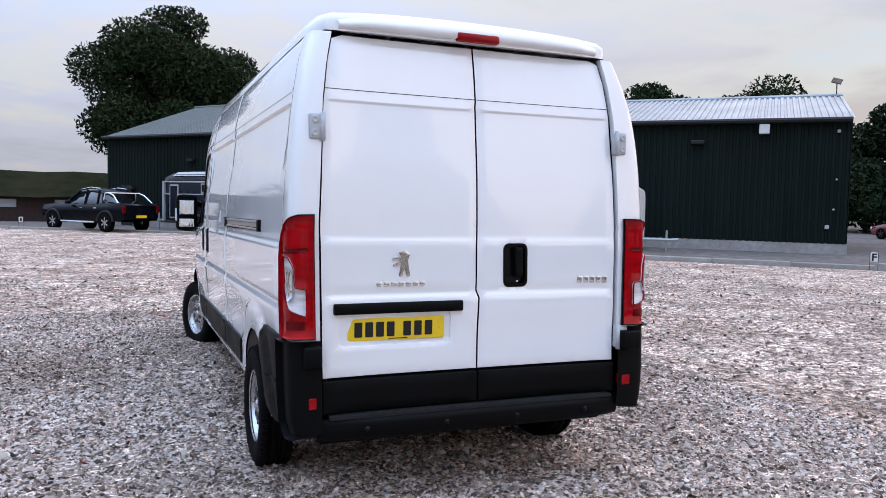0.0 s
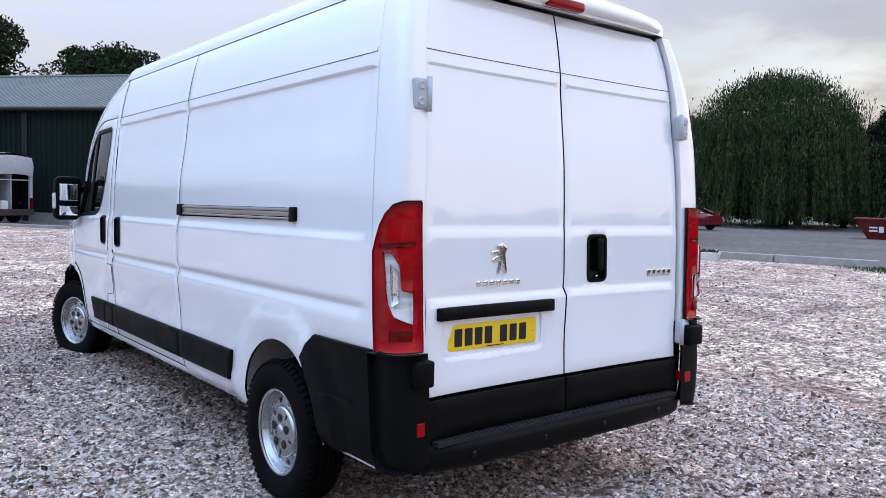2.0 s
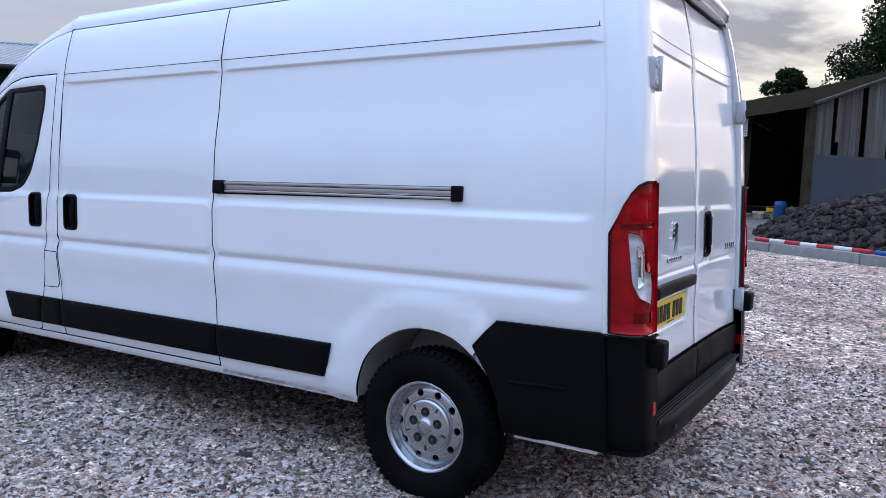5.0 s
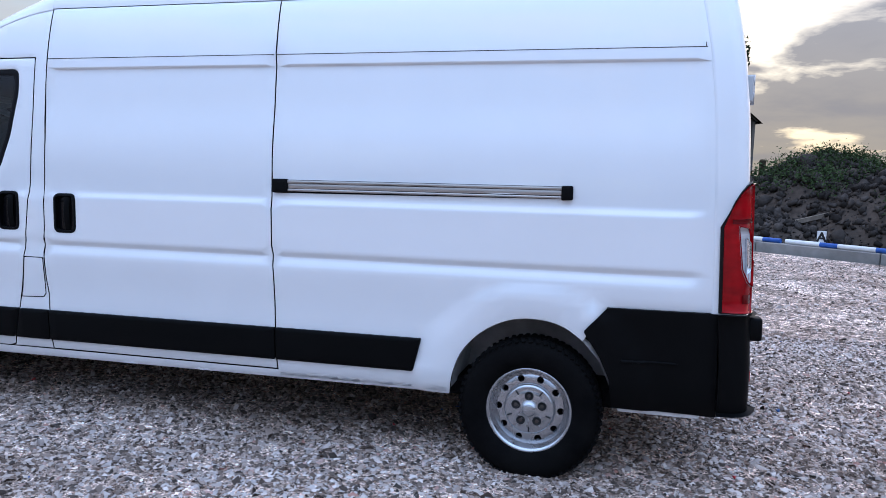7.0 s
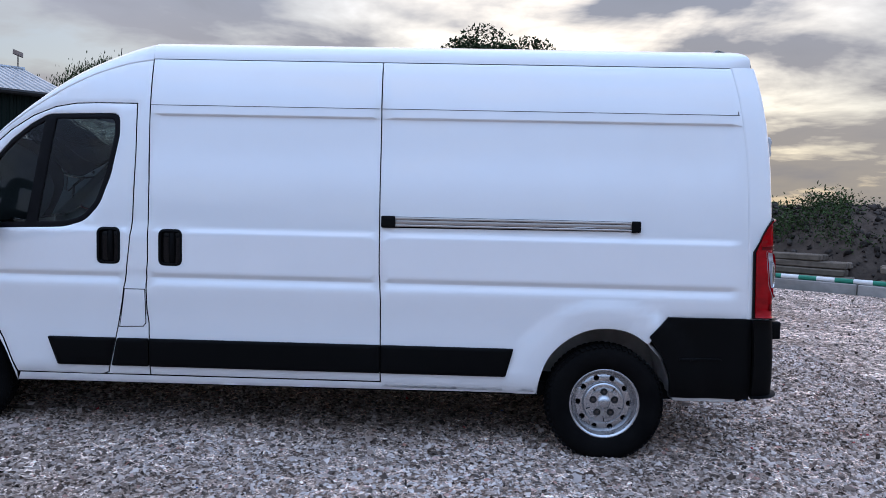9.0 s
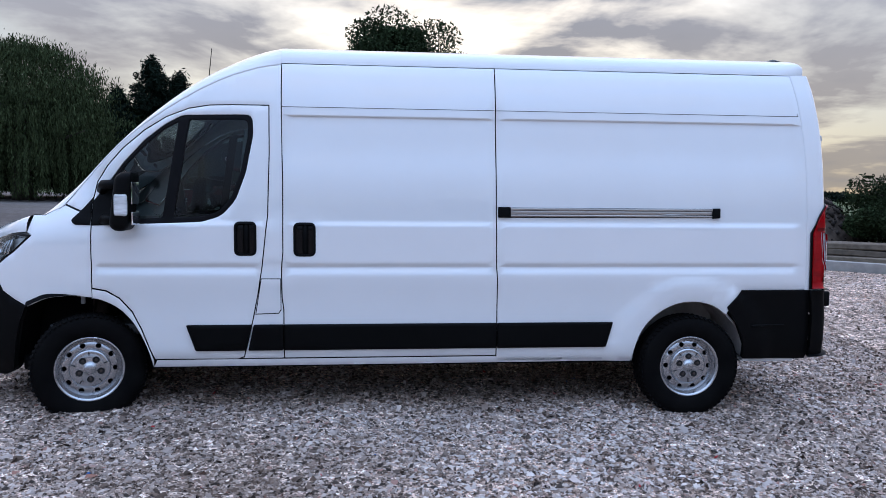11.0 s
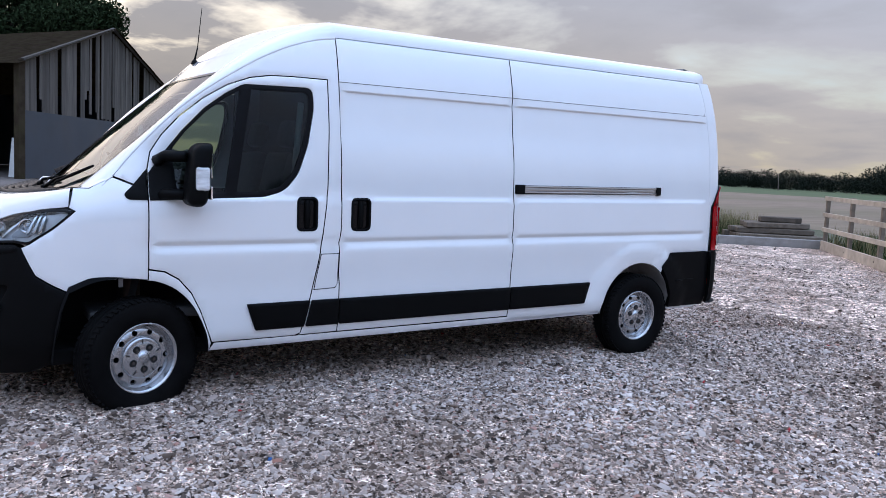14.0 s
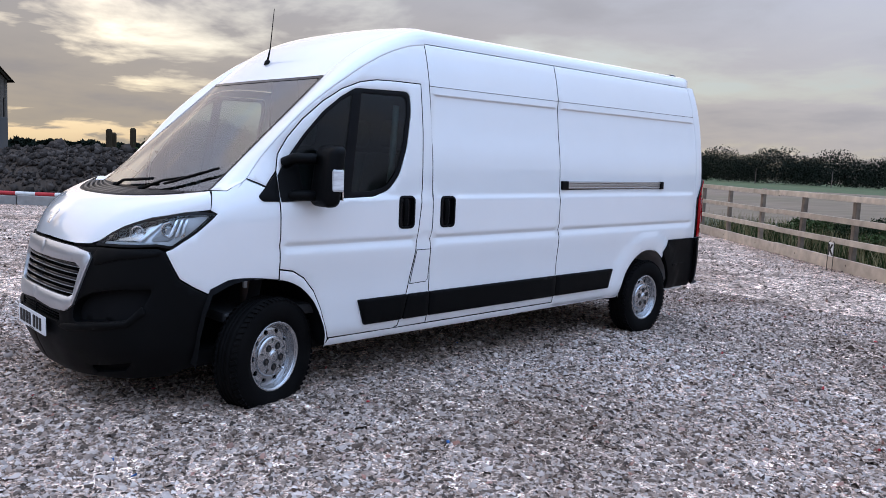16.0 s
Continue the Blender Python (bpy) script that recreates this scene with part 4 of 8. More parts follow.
b = bmesh.new()
grid_mesh(b, [[screen_point(k / 12 - 1, t / 10) for k in range(25)] for t in range(11)], flip=True)
screen = part("windscreen", b, M_SCREEN, van, "windscreen reflecting the evening sky", True)
screen.visible_shadow = False
b = bmesh.new()
for lo, hi in ((0.0, 0.02), (0.975, 1.0)):
    grid_mesh(b, [[Vector(screen_point(k / 12 - 1, t)) + Vector((0, 0.002, 0.002)) for k in range(25)] for t in (lo, hi)])
for u0, u1 in ((-1.0, -0.978), (0.978, 1.0)):
    grid_mesh(b, [[Vector(screen_point(u, t / 10)) + Vector((0, 0.002, 0.002)) for u in (u0, u1)] for t in range(11)])
part("windscreen_border", b, M_GLOSSBLACK, van, "black windscreen border", True)

# -- bonnet, scuttle and wipers --
def bonnet_front(u):
    s = lerp(u, [(0, 4.456), (0.18, 4.71), (0.36, 4.94), (0.52, 5.065), (0.62, 5.165), (1, NOSE)])
    z = lerp(u, [(0, 1.228), (0.18, 1.212), (0.36, 1.174), (0.52, 1.116), (0.62, 1.020), (0.75, 1.008), (1, 1.015)])
    return Vector(van_side(s, z))


def bonnet_back(u):
    x = lerp(u, [(0, -0.885), (0.18, -0.83), (0.5, -0.55), (1, 0)])
    return Vector((x, 4.72 - 0.335 * (abs(x) / 0.885) ** 2.2, 1.272 + 0.058 * (abs(x) / 0.885) ** 3))


def bonnet_point(u, t):
    a = min(1.0, 1 - abs(u))
    f, k = bonnet_front(a), bonnet_back(a)
    c = Vector(((f.x + k.x) / 2 * 1.03, f.y * 0.72 + k.y * 0.28, f.z * 0.12 + k.z * 0.88))
    v = f * (1 - t) ** 2 + c * 2 * t * (1 - t) + k * t * t
    return (v.x if u <= 0 else -v.x, v.y, v.z)


b = bmesh.new()
grid_mesh(b, [[bonnet_point(k / 20 - 1, t / 12) for k in range(41)] for t in range(13)])
part("bonnet", b, M_WHITE, van, "white bonnet", True)
for sgn in (1, -1):
    b = bmesh.new()
    f_ = [Vector(van_side(s, z)) for s, z in ((4.165, 1.40), (4.235, 1.366), (4.30, 1.335), (4.40, 1.335))]
    e_ = [Vector((-0.790, 4.235, 1.42)), Vector((-0.797, 4.315, 1.348)), Vector((-0.80, 4.365, 1.312)), Vector((-0.80, 4.42, 1.312))]
    grid_mesh(b, [[(p.x * sgn, p.y, p.z) for p in row] for row in (f_, [a.lerp(c, 0.5) + Vector((-0.004, 0, 0.012)) for a, c in zip(f_, e_)], e_)], flip=sgn > 0)
    part("cowl_corner", b, M_WHITE, van, smooth=True)
b = bmesh.new()
grid_mesh(b, [[Vector(bonnet_point(k / 20 - 1, 1)).lerp(Vector(screen_point(k / 20 - 1, 0.02)), q) - Vector((0, 0, 0.02 * math.sin(q * 3.1))) for k in range(41)] for q in (0, 0.3, 0.6, 1)])
part("scuttle", b, M_BLACK, van, "black plastic scuttle panel", True)
for j in range(5):
    b = bmesh.new()
    q0 = 0.12 + 0.13 * j
    grid_mesh(b, [[Vector(bonnet_point(k / 24 - 0.72, 1)).lerp(Vector(screen_point(k / 24 - 0.72, 0.02)), q0 + o) + Vector((0, 0, h)) for k in range(0, 36)] for o, h in ((-0.035, -0.006), (-0.02, 0.008), (0.02, 0.008), (0.035, -0.006))])
    part("scuttle_rib", b, M_TREAD, van, smooth=True)


def wiper(x0, u1, t1, u2, t2):
    a = Vector(screen_point(x0, 0.0)) + Vector((0, 0.02, 0.01))
    m, e0, e1 = (Vector(screen_point(u, t)) + Vector((0, 0.018, 0.02)) for u, t in (((u1 + u2) / 2, (t1 + t2) / 2), (u1, t1), (u2, t2)))
    w = bmesh.new()
    tube(w, [a, a.lerp(m, 0.5) + Vector((0, 0.01, 0.015)), m], [0.012, 0.009, 0.007], 6)
    tube(w, [e0, m, e1], [0.008, 0.011, 0.008], 6)
    lathe(w, [(-0.02, 0.0), (-0.02, 0.022), (0.012, 0.022), (0.02, 0.0)], "z", 12, a)
    part("wiper", w, M_BLACK, van, "black windscreen wiper", True)


wiper(-0.12, -0.92, 0.17, -0.42, 0.04)
wiper(0.45, -0.18, 0.07, 0.38, 0.03)
b = bmesh.new()
p = Vector(front_roof_point(0.06, (-0.735, 3.40, 2.16), 3.47, 2.178))
lathe(b, [(0, 0.028), (0.02, 0.022), (0.035, 0.010), (0.04, 0.0)], "z", 12, p)
tube(b, [p + Vector((0, 0, 0.03)), p + Vector((0, -0.02, 0.12))], [0.008, 0.005], 6)
tube(b, [p + Vector((0, -0.02, 0.12)), p + Vector((0.0, -0.05, 0.40))], [0.004, 0.0025], 6)
part("roof_aerial", b, M_BLACK, van, "black rod aerial", True)

# -- head lamps --
head_outline = rounded([(4.402, 1.206), (4.55, 1.214), (4.70, 1.207), (4.84, 1.187), (4.945, 1.165), (5.055, 1.114), (5.16, 1.014), (4.97, 1.014), (4.762, 1.026), (4.672, 1.014), (4.54, 1.10)], [0.02, 0, 0, 0, 0, 0, 0.01, 0, 0.02, 0.03, 0.03])
for sgn in "LR":
    lampob = van_panel("headlamp", head_outline, van, M_SATIN, "clear headlamp with dark bezel", out=-0.055, step=0.05, rows=(), rim=0, soft=0, gap=0, sides=sgn)[0]
    van_panel("headlamp_rim", inset(head_outline, -0.002), lampob, M_GLOSSBLACK, out=0.001, holes=[inset(head_outline, 0.012)], step=0.04, rows=(), rim=0.05, gap=0.0, soft=0.001, sides=sgn)
    van_panel("reflector", rounded([(5.02, 1.085), (5.09, 1.032), (4.88, 1.036), (4.82, 1.15), (4.93, 1.140)], 0.02), lampob, M_CHROME, "chrome reflector", out=-0.035, step=0.03, rows=(), rim=0.02, gap=0, sides=sgn)
    van_panel("reflector", rounded([(4.79, 1.16), (4.82, 1.045), (4.69, 1.050), (4.61, 1.11), (4.64, 1.185)], 0.02), lampob, M_PALE, out=-0.042, step=0.03, rows=(), rim=0.02, gap=0, sides=sgn)
    van_panel("running_light", rounded([(5.11, 1.036), (5.14, 1.022), (4.78, 1.032), (4.78, 1.043)], 0.004), lampob, M_PLATEWHITE, out=-0.018, step=0.04, rows=(), rim=0.01, gap=0, sides=sgn)
    for a in (4.60, 4.645, 4.69):
        van_panel("lamp_fin", [(a, 1.08), (a + 0.025, 1.07), (a + 0.055, 1.165), (a + 0.03, 1.175)], lampob, M_CHROME, out=-0.022, step=0.05, rows=(), rim=0.01, gap=0, sides=sgn)
    for cs, cz in ((4.94, 1.09), (4.745, 1.115)):
        c = Vector(van_side(cs, cz, -0.03))
        n = (c - Vector(van_side(cs, cz, -0.06))).normalized()
        b = bmesh.new()
        add(b, lathe(bmesh.new(), [(0.010, 0.040), (0.012, 0.036), (-0.004, 0.026), (-0.014, 0.012), (-0.004, 0.010), (0.002, 0.0)], "z", 20), Matrix.Translation(c) @ n.to_track_quat("Z", "Y").to_matrix().to_4x4())
        if sgn == "R":
            t = mirror_x(b)
            b.free()
            b = t
        part("lamp_lens", b, M_CHROME, lampob, smooth=True)
    van_panel("lamp_cover", inset(head_outline, 0.004), lampob, M_LAMPGLASS, "clear lamp cover", out=0.0, step=0.06, rows=(), rim=0, soft=0, gap=0, sides=sgn)

# -- front bumper and grille --
bump_l = [(4.412, 0.738), (4.50, 0.781), (4.60, 0.838), (4.712, 0.996), (4.76, 1.014), (4.97, 1.006), (5.15, 1.004), (5.26, 0.99), (NOSE, 1.0), (NOSE, 0.255), (5.3, 0.25), (4.9, 0.262), (4.64, 0.275), (4.52, 0.32), (4.47, 0.50), (4.44, 0.66)]
fog = rounded([(4.743, 0.789), (4.779, 0.693), (4.86, 0.618), (5.218, 0.575), (5.24, 0.655), (5.20, 0.712), (5.112, 0.752), (4.93, 0.785)], 0.03)
grille_hole = [(NOSE, 0.905), (NOSE - 0.43, 0.905), (NOSE - 0.482, 0.882), (NOSE - 0.460, 0.728), (NOSE - 0.425, 0.712), (NOSE, 0.722)]
intake = [(NOSE, 0.622), (NOSE - 0.345, 0.606), (NOSE - 0.345, 0.556), (NOSE, 0.570)]
fog_low = rounded([(4.84, 0.37), (5.12, 0.328), (5.10, 0.285), (4.88, 0.315)], 0.015)
for sgn in "LR":
    ob = van_panel("front_bumper", bump_l, van, M_BLACK, "black plastic front bumper", holes=[fog, fog_low, grille_hole[1:5] + [(NOSE - 0.004, 0.722), (NOSE - 0.004, 0.905)], intake[1:3] + [(NOSE - 0.004, 0.570), (NOSE - 0.004, 0.622)]],
                   step=0.045, rows=(), gap=0.001, rim=0.05, soft=0.004, sides=sgn)[0]
    van_panel("fog_recess", inset(fog, -0.01), ob, M_DARK, "dark fog lamp recess", out=-0.055, step=0.06, rows=(), rim=0, soft=0, gap=0, sides=sgn)
    van_panel("fog_recess", inset(fog_low, -0.01), ob, M_DARK, out=-0.04, step=0.06, rows=(), rim=0, soft=0, gap=0, sides=sgn)
    van_panel("bumper_blade", rounded([(4.765, 0.655), (4.85, 0.582), (5.26, 0.520), (5.36, 0.532), (5.32, 0.556), (4.87, 0.612), (4.79, 0.70)], 0.008), ob, M_BLACK, out=0.014, step=0.05, rows=(), rim=0.03, soft=0.006, gap=0, sides=sgn)
    van_panel("bumper_brow", rounded([(4.725, 0.996), (4.97, 1.002), (5.13, 1.0), (5.160, 0.955), (5.135, 0.905), (4.97, 0.945), (4.745, 0.972)], 0.006), ob, M_BLACK, out=0.010, step=0.05, rows=(), rim=0.02, soft=0.005, gap=0, sides=sgn)
    van_panel("grille_surround", [(NOSE, 0.999), (NOSE - 0.38, 0.992), (NOSE - 0.522, 0.972), (NOSE - 0.548, 0.945), (NOSE - 0.477, 0.675), (NOSE - 0.42, 0.632), (NOSE - 0.27, 0.628), (NOSE, 0.648)] + grille_hole[:0:-1] + grille_hole[:1],
              van, M_SATIN, "silver grille surround", out=0.018, step=0.05, rows=(), rim=0.04, soft=0.006, gap=0, sides=sgn)
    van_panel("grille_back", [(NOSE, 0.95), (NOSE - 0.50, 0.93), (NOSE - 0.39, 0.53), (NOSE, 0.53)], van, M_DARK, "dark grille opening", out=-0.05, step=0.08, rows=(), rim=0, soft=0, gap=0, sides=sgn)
    for k in range(5):
        z = 0.738 + 0.037 * k
        e = NOSE - lerp(z, [(0.712, 0.457), (0.905, 0.480)])
        van_panel("grille_bar", [(NOSE, z), (e, z - 0.006), (e, z + 0.008), (NOSE, z + 0.014)], van, M_GLOSSBLACK, out=0.002, step=0.06, rows=(), rim=0.03, soft=0.003, gap=0, sides=sgn)
        # thin satin strip standing in for the highlight on each black bar
        van_panel("grille_bar_trim", [(NOSE, z - 0.003), (e, z - 0.009), (e, z - 0.0055), (NOSE, z + 0.0005)], van, M_SATIN, out=0.005, step=0.06, rows=(), rim=0.006, soft=0.001, gap=0, sides=sgn)
    for k in range(3):
        z = 0.572 + 0.016 * k
        van_panel("intake_bar", [(NOSE, z), (NOSE - 0.34, z - 0.014), (NOSE - 0.34, z - 0.009), (NOSE, z + 0.005)], van, M_BLACK, out=-0.006, step=0.08, rows=(), rim=0.02, soft=0.002, gap=0, sides=sgn)


def badge_lion(parent, at, h, name="badge"):
    """A small chrome emblem, drawn as a plain upright shape."""
    pts = [(-0.1, -0.5), (0.05, -0.5), (0.12, -0.12), (0.22, -0.5), (0.36, -0.5), (0.26, 0.1), (0.34, 0.34), (0.14, 0.5), (-0.12, 0.42), (-0.02, 0.28), (-0.36, 0.22), (-0.32, 0.12), (-0.06, 0.12), (-0.34, -0.04), (-0.3, -0.13), (-0.02, -0.05)]
    bm = sheet(rounded([(x * h, y * h) for x, y in pts], 0.006, 2), lambda u, v: at @ Vector((u, v, 0.006)), (), 0.03, (), 0.006, 0.001)
    return part(name, bm, M_CHROME, parent, "chrome emblem", True)


m = Matrix.Translation((0, 4.945, 1.135)) @ Matrix.Rotation(radians(180), 4, "Z") @ Matrix.Rotation(radians(52), 4, "X")
badge_lion(van, m, 0.11)


def plate(parent, mat, m, w=0.52, h=0.111, label=""):
    """A number plate, with its marks as plain bars."""
    pl = part("number_plate", sheet(rounded([(-w / 2, -h / 2), (w / 2, -h / 2), (w / 2, h / 2), (-w / 2, h / 2)], 0.01), lambda u, v: m @ Vector((u, v, 0.0)), (), 0.06, (), 0.006, 0.001), mat, parent, label, True)
    xs = [-0.198, -0.142, -0.086, -0.030, 0.058, 0.116, 0.174]
    for x in xs:
        part("plate_mark", sheet(rounded([(x - 0.020, -0.037), (x + 0.020, -0.037), (x + 0.020, 0.037), (x - 0.020, 0.037)], 0.004, 2), lambda u, v: m @ Vector((u, v, 0.0035)), (), 0.05, (), 0.003, 0.0005), M_INK, pl)
    part("plate_line", sheet([(-0.04, -0.050), (0.06, -0.050), (0.06, -0.046), (-0.04, -0.046)], lambda u, v: m @ Vector((u, v, 0.002)), (), 0.05, (), 0.001, 0.0), M_INK, pl)
    for x in (-0.235, 0.235):
        b = bmesh.new()
        lathe(b, [(0.0, 0.006), (0.002, 0.005), (0.003, 0.0)], "z", 10)
        b.transform(m @ Matrix.Translation((x, 0.0, 0)))
        part("plate_screw", b, mat, pl)
    return pl


plate(van, M_PLATEWHITE, Matrix.Translation((0, 5.083, 0.515)) @ Matrix.Rotation(radians(180), 4, "Z") @ Matrix.Rotation(radians(90), 4, "X"), label="white front number plate")

# -- door mirror --
for sgn in (1, -1):
    mir = bmesh.new()
    box(mir, (-1.215, 3.665, 1.245), (-1.005, 3.785, 1.612), 0.050, seg=5)
    for v in mir.verts:
        k = (v.co.z - 1.245) / 0.367
        v.co.y += 0.03 - 0.05 * k + 0.02 * math.sin(k * 3.1)
        if v.co.y < 3.71:
            v.co.y = max(v.co.y, 3.675)
    if sgn < 0:
        t = mirror_x(mir)
        mir.free()
        mir = t
    mo = part("door_mirror", mir, M_BLACK, van, "large black door mirror", True)
    for z in (1.31, 1.53):
        b = bmesh.new()
        tube(b, [(-0.93 * sgn, 3.93, z - 0.03), (-1.0 * sgn, 3.90, z), (-1.08 * sgn, 3.80, z)], [0.035, 0.032, 0.032], 10)
        part("mirror_arm", b, M_BLACK, mo, smooth=True)
    b = bmesh.new()
    for a, c in ((1.285, 1.365), (1.41, 1.55)):
        box(b, (-1.185, 3.6715, a), (-1.040, 3.6815, c), 0.004)
    if sgn < 0:
        t = mirror_x(b)
        b.free()
        b = t
    part("mirror_glass", b, M_MIRROR, mo, "mirror glass")
    b = bmesh.new()
    box(b, (-1.222, 3.695, 1.340), (-1.20, 3.775, 1.475), 0.014)
    if sgn < 0:
        t = mirror_x(b)
        b.free()
        b = t
    part("indicator", b, M_CLEAR, mo, "clear side indicator")
    base = van_panel("mirror_base", rounded([(3.99, 1.445), (4.06, 1.37), (4.125, 1.305), (4.10, 1.272), (3.99, 1.272)], [0, 0.01, 0.02, 0.02, 0]), mo, M_BLACK, out=0.012, step=0.05, rows=(), rim=0.02, soft=0.004, sides="L" if sgn > 0 else "R")
    van_panel("mirror_base", rounded([(3.855, 1.59), (3.90, 1.535), (3.983, 1.43), (3.983, 1.272), (3.82, 1.28)], [0.01, 0, 0, 0, 0.01]), mo, M_BLACK, out=0.012, step=0.05, rows=(), rim=0.02, soft=0.004, gap=0.001, sides="L" if sgn > 0 else "R")

# -- rear corners, doors and lamps --
for sgn in "LR":
    b = bmesh.new()
    zs = [0.84, 0.9, 1.0, 1.1, 1.2, 1.3, 1.4, 1.5, 1.6, 1.7, 1.8, 1.9, 2.0, 2.08, 2.16, 2.24, 2.338]
    grid_mesh(b, [[van_side(corner_edge(z) + 0.030, z, -0.004), van_side(corner_edge(z) + 0.026, z, 0.0015), van_side(corner_edge(z) + 0.012, z, 0.0018)] + [van_corner(q / 10, z, 0.0018 * (1 - q / 10)) for q in range(11)] for z in zs])
    grid_mesh(b, [[Vector(van_corner(1, z)) + Vector((0, d, 0)) for d in (0, 0.04)] for z in zs])
    if sgn == "R":
        t = mirror_x(b)
        b.free()
        b = t
    part("corner_post", b, M_WHITE, van, smooth=True)

LAMP_TOP = [(0.0, 1.27), (0.1, 1.335), (0.25, 1.39), (0.45, 1.425), (0.7, 1.44), (1.0, 1.445)]


def lamp_face(out):
    return lambda q, z: van_corner(q, z, out) if q >= 0 else tuple(Vector(van_side(corner_edge(z) - q * 0.15, z, out)))


lamp_outline = [(0.0, 0.85), (0.98, 0.85), (0.98, 1.442), (0.7, 1.44), (0.40, 1.425), (0.22, 1.395), (0.09, 1.35), (0.03, 1.30), (0.0, 1.24)]
clear_outline = rounded([(0.17, 1.245), (0.44, 1.235), (0.60, 1.19), (0.64, 1.095), (0.88, 1.085), (0.88, 0.962), (0.44, 0.995), (0.27, 1.05)], 0.022)
for sgn in "LR":
    def cut(fn_out, outline, holes=(), step=0.08, rim=0.02, soft=0.004, rows=()):
        bm = sheet(outline, lamp_face(fn_out), holes, step, rows, rim, soft, flip=True)
        bm2 = bm
        if sgn == "R":
            bm2 = mirror_x(bm)
            bm.free()
        return bm2
    part("lamp_seat", cut(0.004, inset(lamp_outline, -0.0035), rim=0.01, soft=0.001), M_INK, van, smooth=True)
    tl = part("tail_lamp", cut(0.011, inset(lamp_outline, 0.003), [clear_outline], rim=0.010, soft=0.005), M_RED, van, "tall red tail lamp with a clear panel", True)
    part("clear_panel", cut(0.007, inset(clear_outline, -0.004), rim=0.006), M_CLEAR, tl, "clear reversing lamp panel", True)
    part("lamp_bulb_housing", cut(0.009, rounded([(0.36, 1.20), (0.56, 1.17), (0.58, 1.05), (0.40, 1.03)], 0.02), rim=0.01), M_CHROME, tl, smooth=True)
    part("lamp_band", cut(0.0122, rounded([(0.06, 1.255), (0.92, 1.265), (0.92, 1.285), (0.06, 1.275)], 0.004, 2), rim=0.003, soft=0.001), M_REDDARK, tl, smooth=True)
    part("lamp_reflector", cut(0.0122, rounded([(0.3, 0.895), (0.86, 0.895), (0.86, 0.935), (0.3, 0.935)], 0.01), rim=0.003, soft=0.001), M_REDDARK, tl, smooth=True)

door_obs = []
for sgn in (-1, 1):
    def zx(z):
        return sgn * lerp(z, DOOR_W)
    edge_z = (0.648, 0.8, 1.0, 1.2, 1.4, 1.6, 1.8, 2.0, 2.1, 2.2, 2.316)
    jog = [(0, 0.648), (0.006, 0.9), (0.010, 1.02), (-0.004, 1.06), (-0.004, 1.30), (0.0, 1.34), (0.0, 1.98), (-0.004, 2.02), (0.0, 2.05), (0, 2.341)]
    outline = [(x, z) for x, z in jog] + [(zx(2.316) * 0.93, 2.338)] + [(zx(z), z) for z in edge_z[::-1]]
    holes = [rounded([(0.158, 1.078), (0.29, 1.078), (0.29, 1.30), (0.158, 1.30)], 0.035)] if sgn > 0 else []
    holes_l = [rounded([(-0.745, 0.80), (-0.15, 0.80), (-0.15, 0.955), (-0.745, 0.955)], 0.03)] if sgn < 0 else []
    rd = part("rear_door", sheet(inset(outline, 0.0045), rear_face(), holes + holes_l, 0.06, (1.0, 1.03, 1.04, 1.05, 1.06, 1.08, 1.10, 1.315, 1.325, 1.335, 1.992, 1.998, 2.005, 2.01, 2.05, 2.057, 2.064), 0.02, 0.003, rim_slot=1), [M_WHITE, M_DARK], van, "white rear load door, shut", True)
    door_obs.append(rd)
    low = [(0, 0.475), (zx(0.6) * 1.005, 0.475), (zx(0.6) * 1.005, 0.644), (0, 0.644)]
    part("lower_trim", sheet(inset(rounded(low, 0.008, 2), 0.004), rear_face(0.012), (), 0.08, (), 0.03, 0.004), M_BLACK, rd, "black plastic lower door trim", True)
    # hinges: a lapped plate with two bolts, at two heights
    for hz in (1.865, 0.785) if sgn > 0 else (1.865,):
        hx = lerp(hz, DOOR_W)
        hy = lerp(hz, REAR_Y) - 0.042
        x0, x1 = sorted((sgn * (hx - 0.004), sgn * (hx + 0.074)))
        hg = part("door_hinge", bm_box((x0, hy - 0.022, hz - 0.062), (x1, hy + 0.02, hz + 0.062), 0.012, seg=3), M_HINGE, rd, "pale painted door hinge", True)
        for dz in (-0.032, 0.032):
            b = bmesh.new()
            add(b, lathe(bmesh.new(), [(0.0, 0.019), (0.005, 0.017), (0.006, 0.012), (0.003, 0.009), (0.003, 0.0)], "z", 14), Matrix.Translation((sgn * (hx + 0.046), hy - 0.022, hz + dz)) @ Matrix.Rotation(radians(90), 4, "X"))
            part("hinge_bolt", b, M_HINGE, hg, smooth=True)
        b = bmesh.new()
        tube(b, [(sgn * (hx + 0.008), hy - 0.022, hz - 0.068), (sgn * (hx + 0.008), hy - 0.022, hz + 0.068)], 0.012, 10)
        part("hinge_pin", b, M_HINGE, hg, smooth=True)
part("backing", sheet([(-0.80, 0.46), (0.80, 0.46), (0.80, 1.9), (0.70, 2.30), (-0.70, 2.30), (-0.80, 1.9)], rear_face(-0.03), (), 0.2, (), 0, 0), M_DARK, van)
for rd, x0, x1 in ((door_obs[0], -0.81, -0.006), (door_obs[1], 0.006, 0.81)):
    part("pressing_seam", sheet([(x0, 2.057), (x1, 2.057), (x1, 2.061), (x0, 2.061)], rear_face(0.0006), (), 0.08, (), 0, 0), M_STEEL, rd, smooth=True)
rd = door_obs[0]
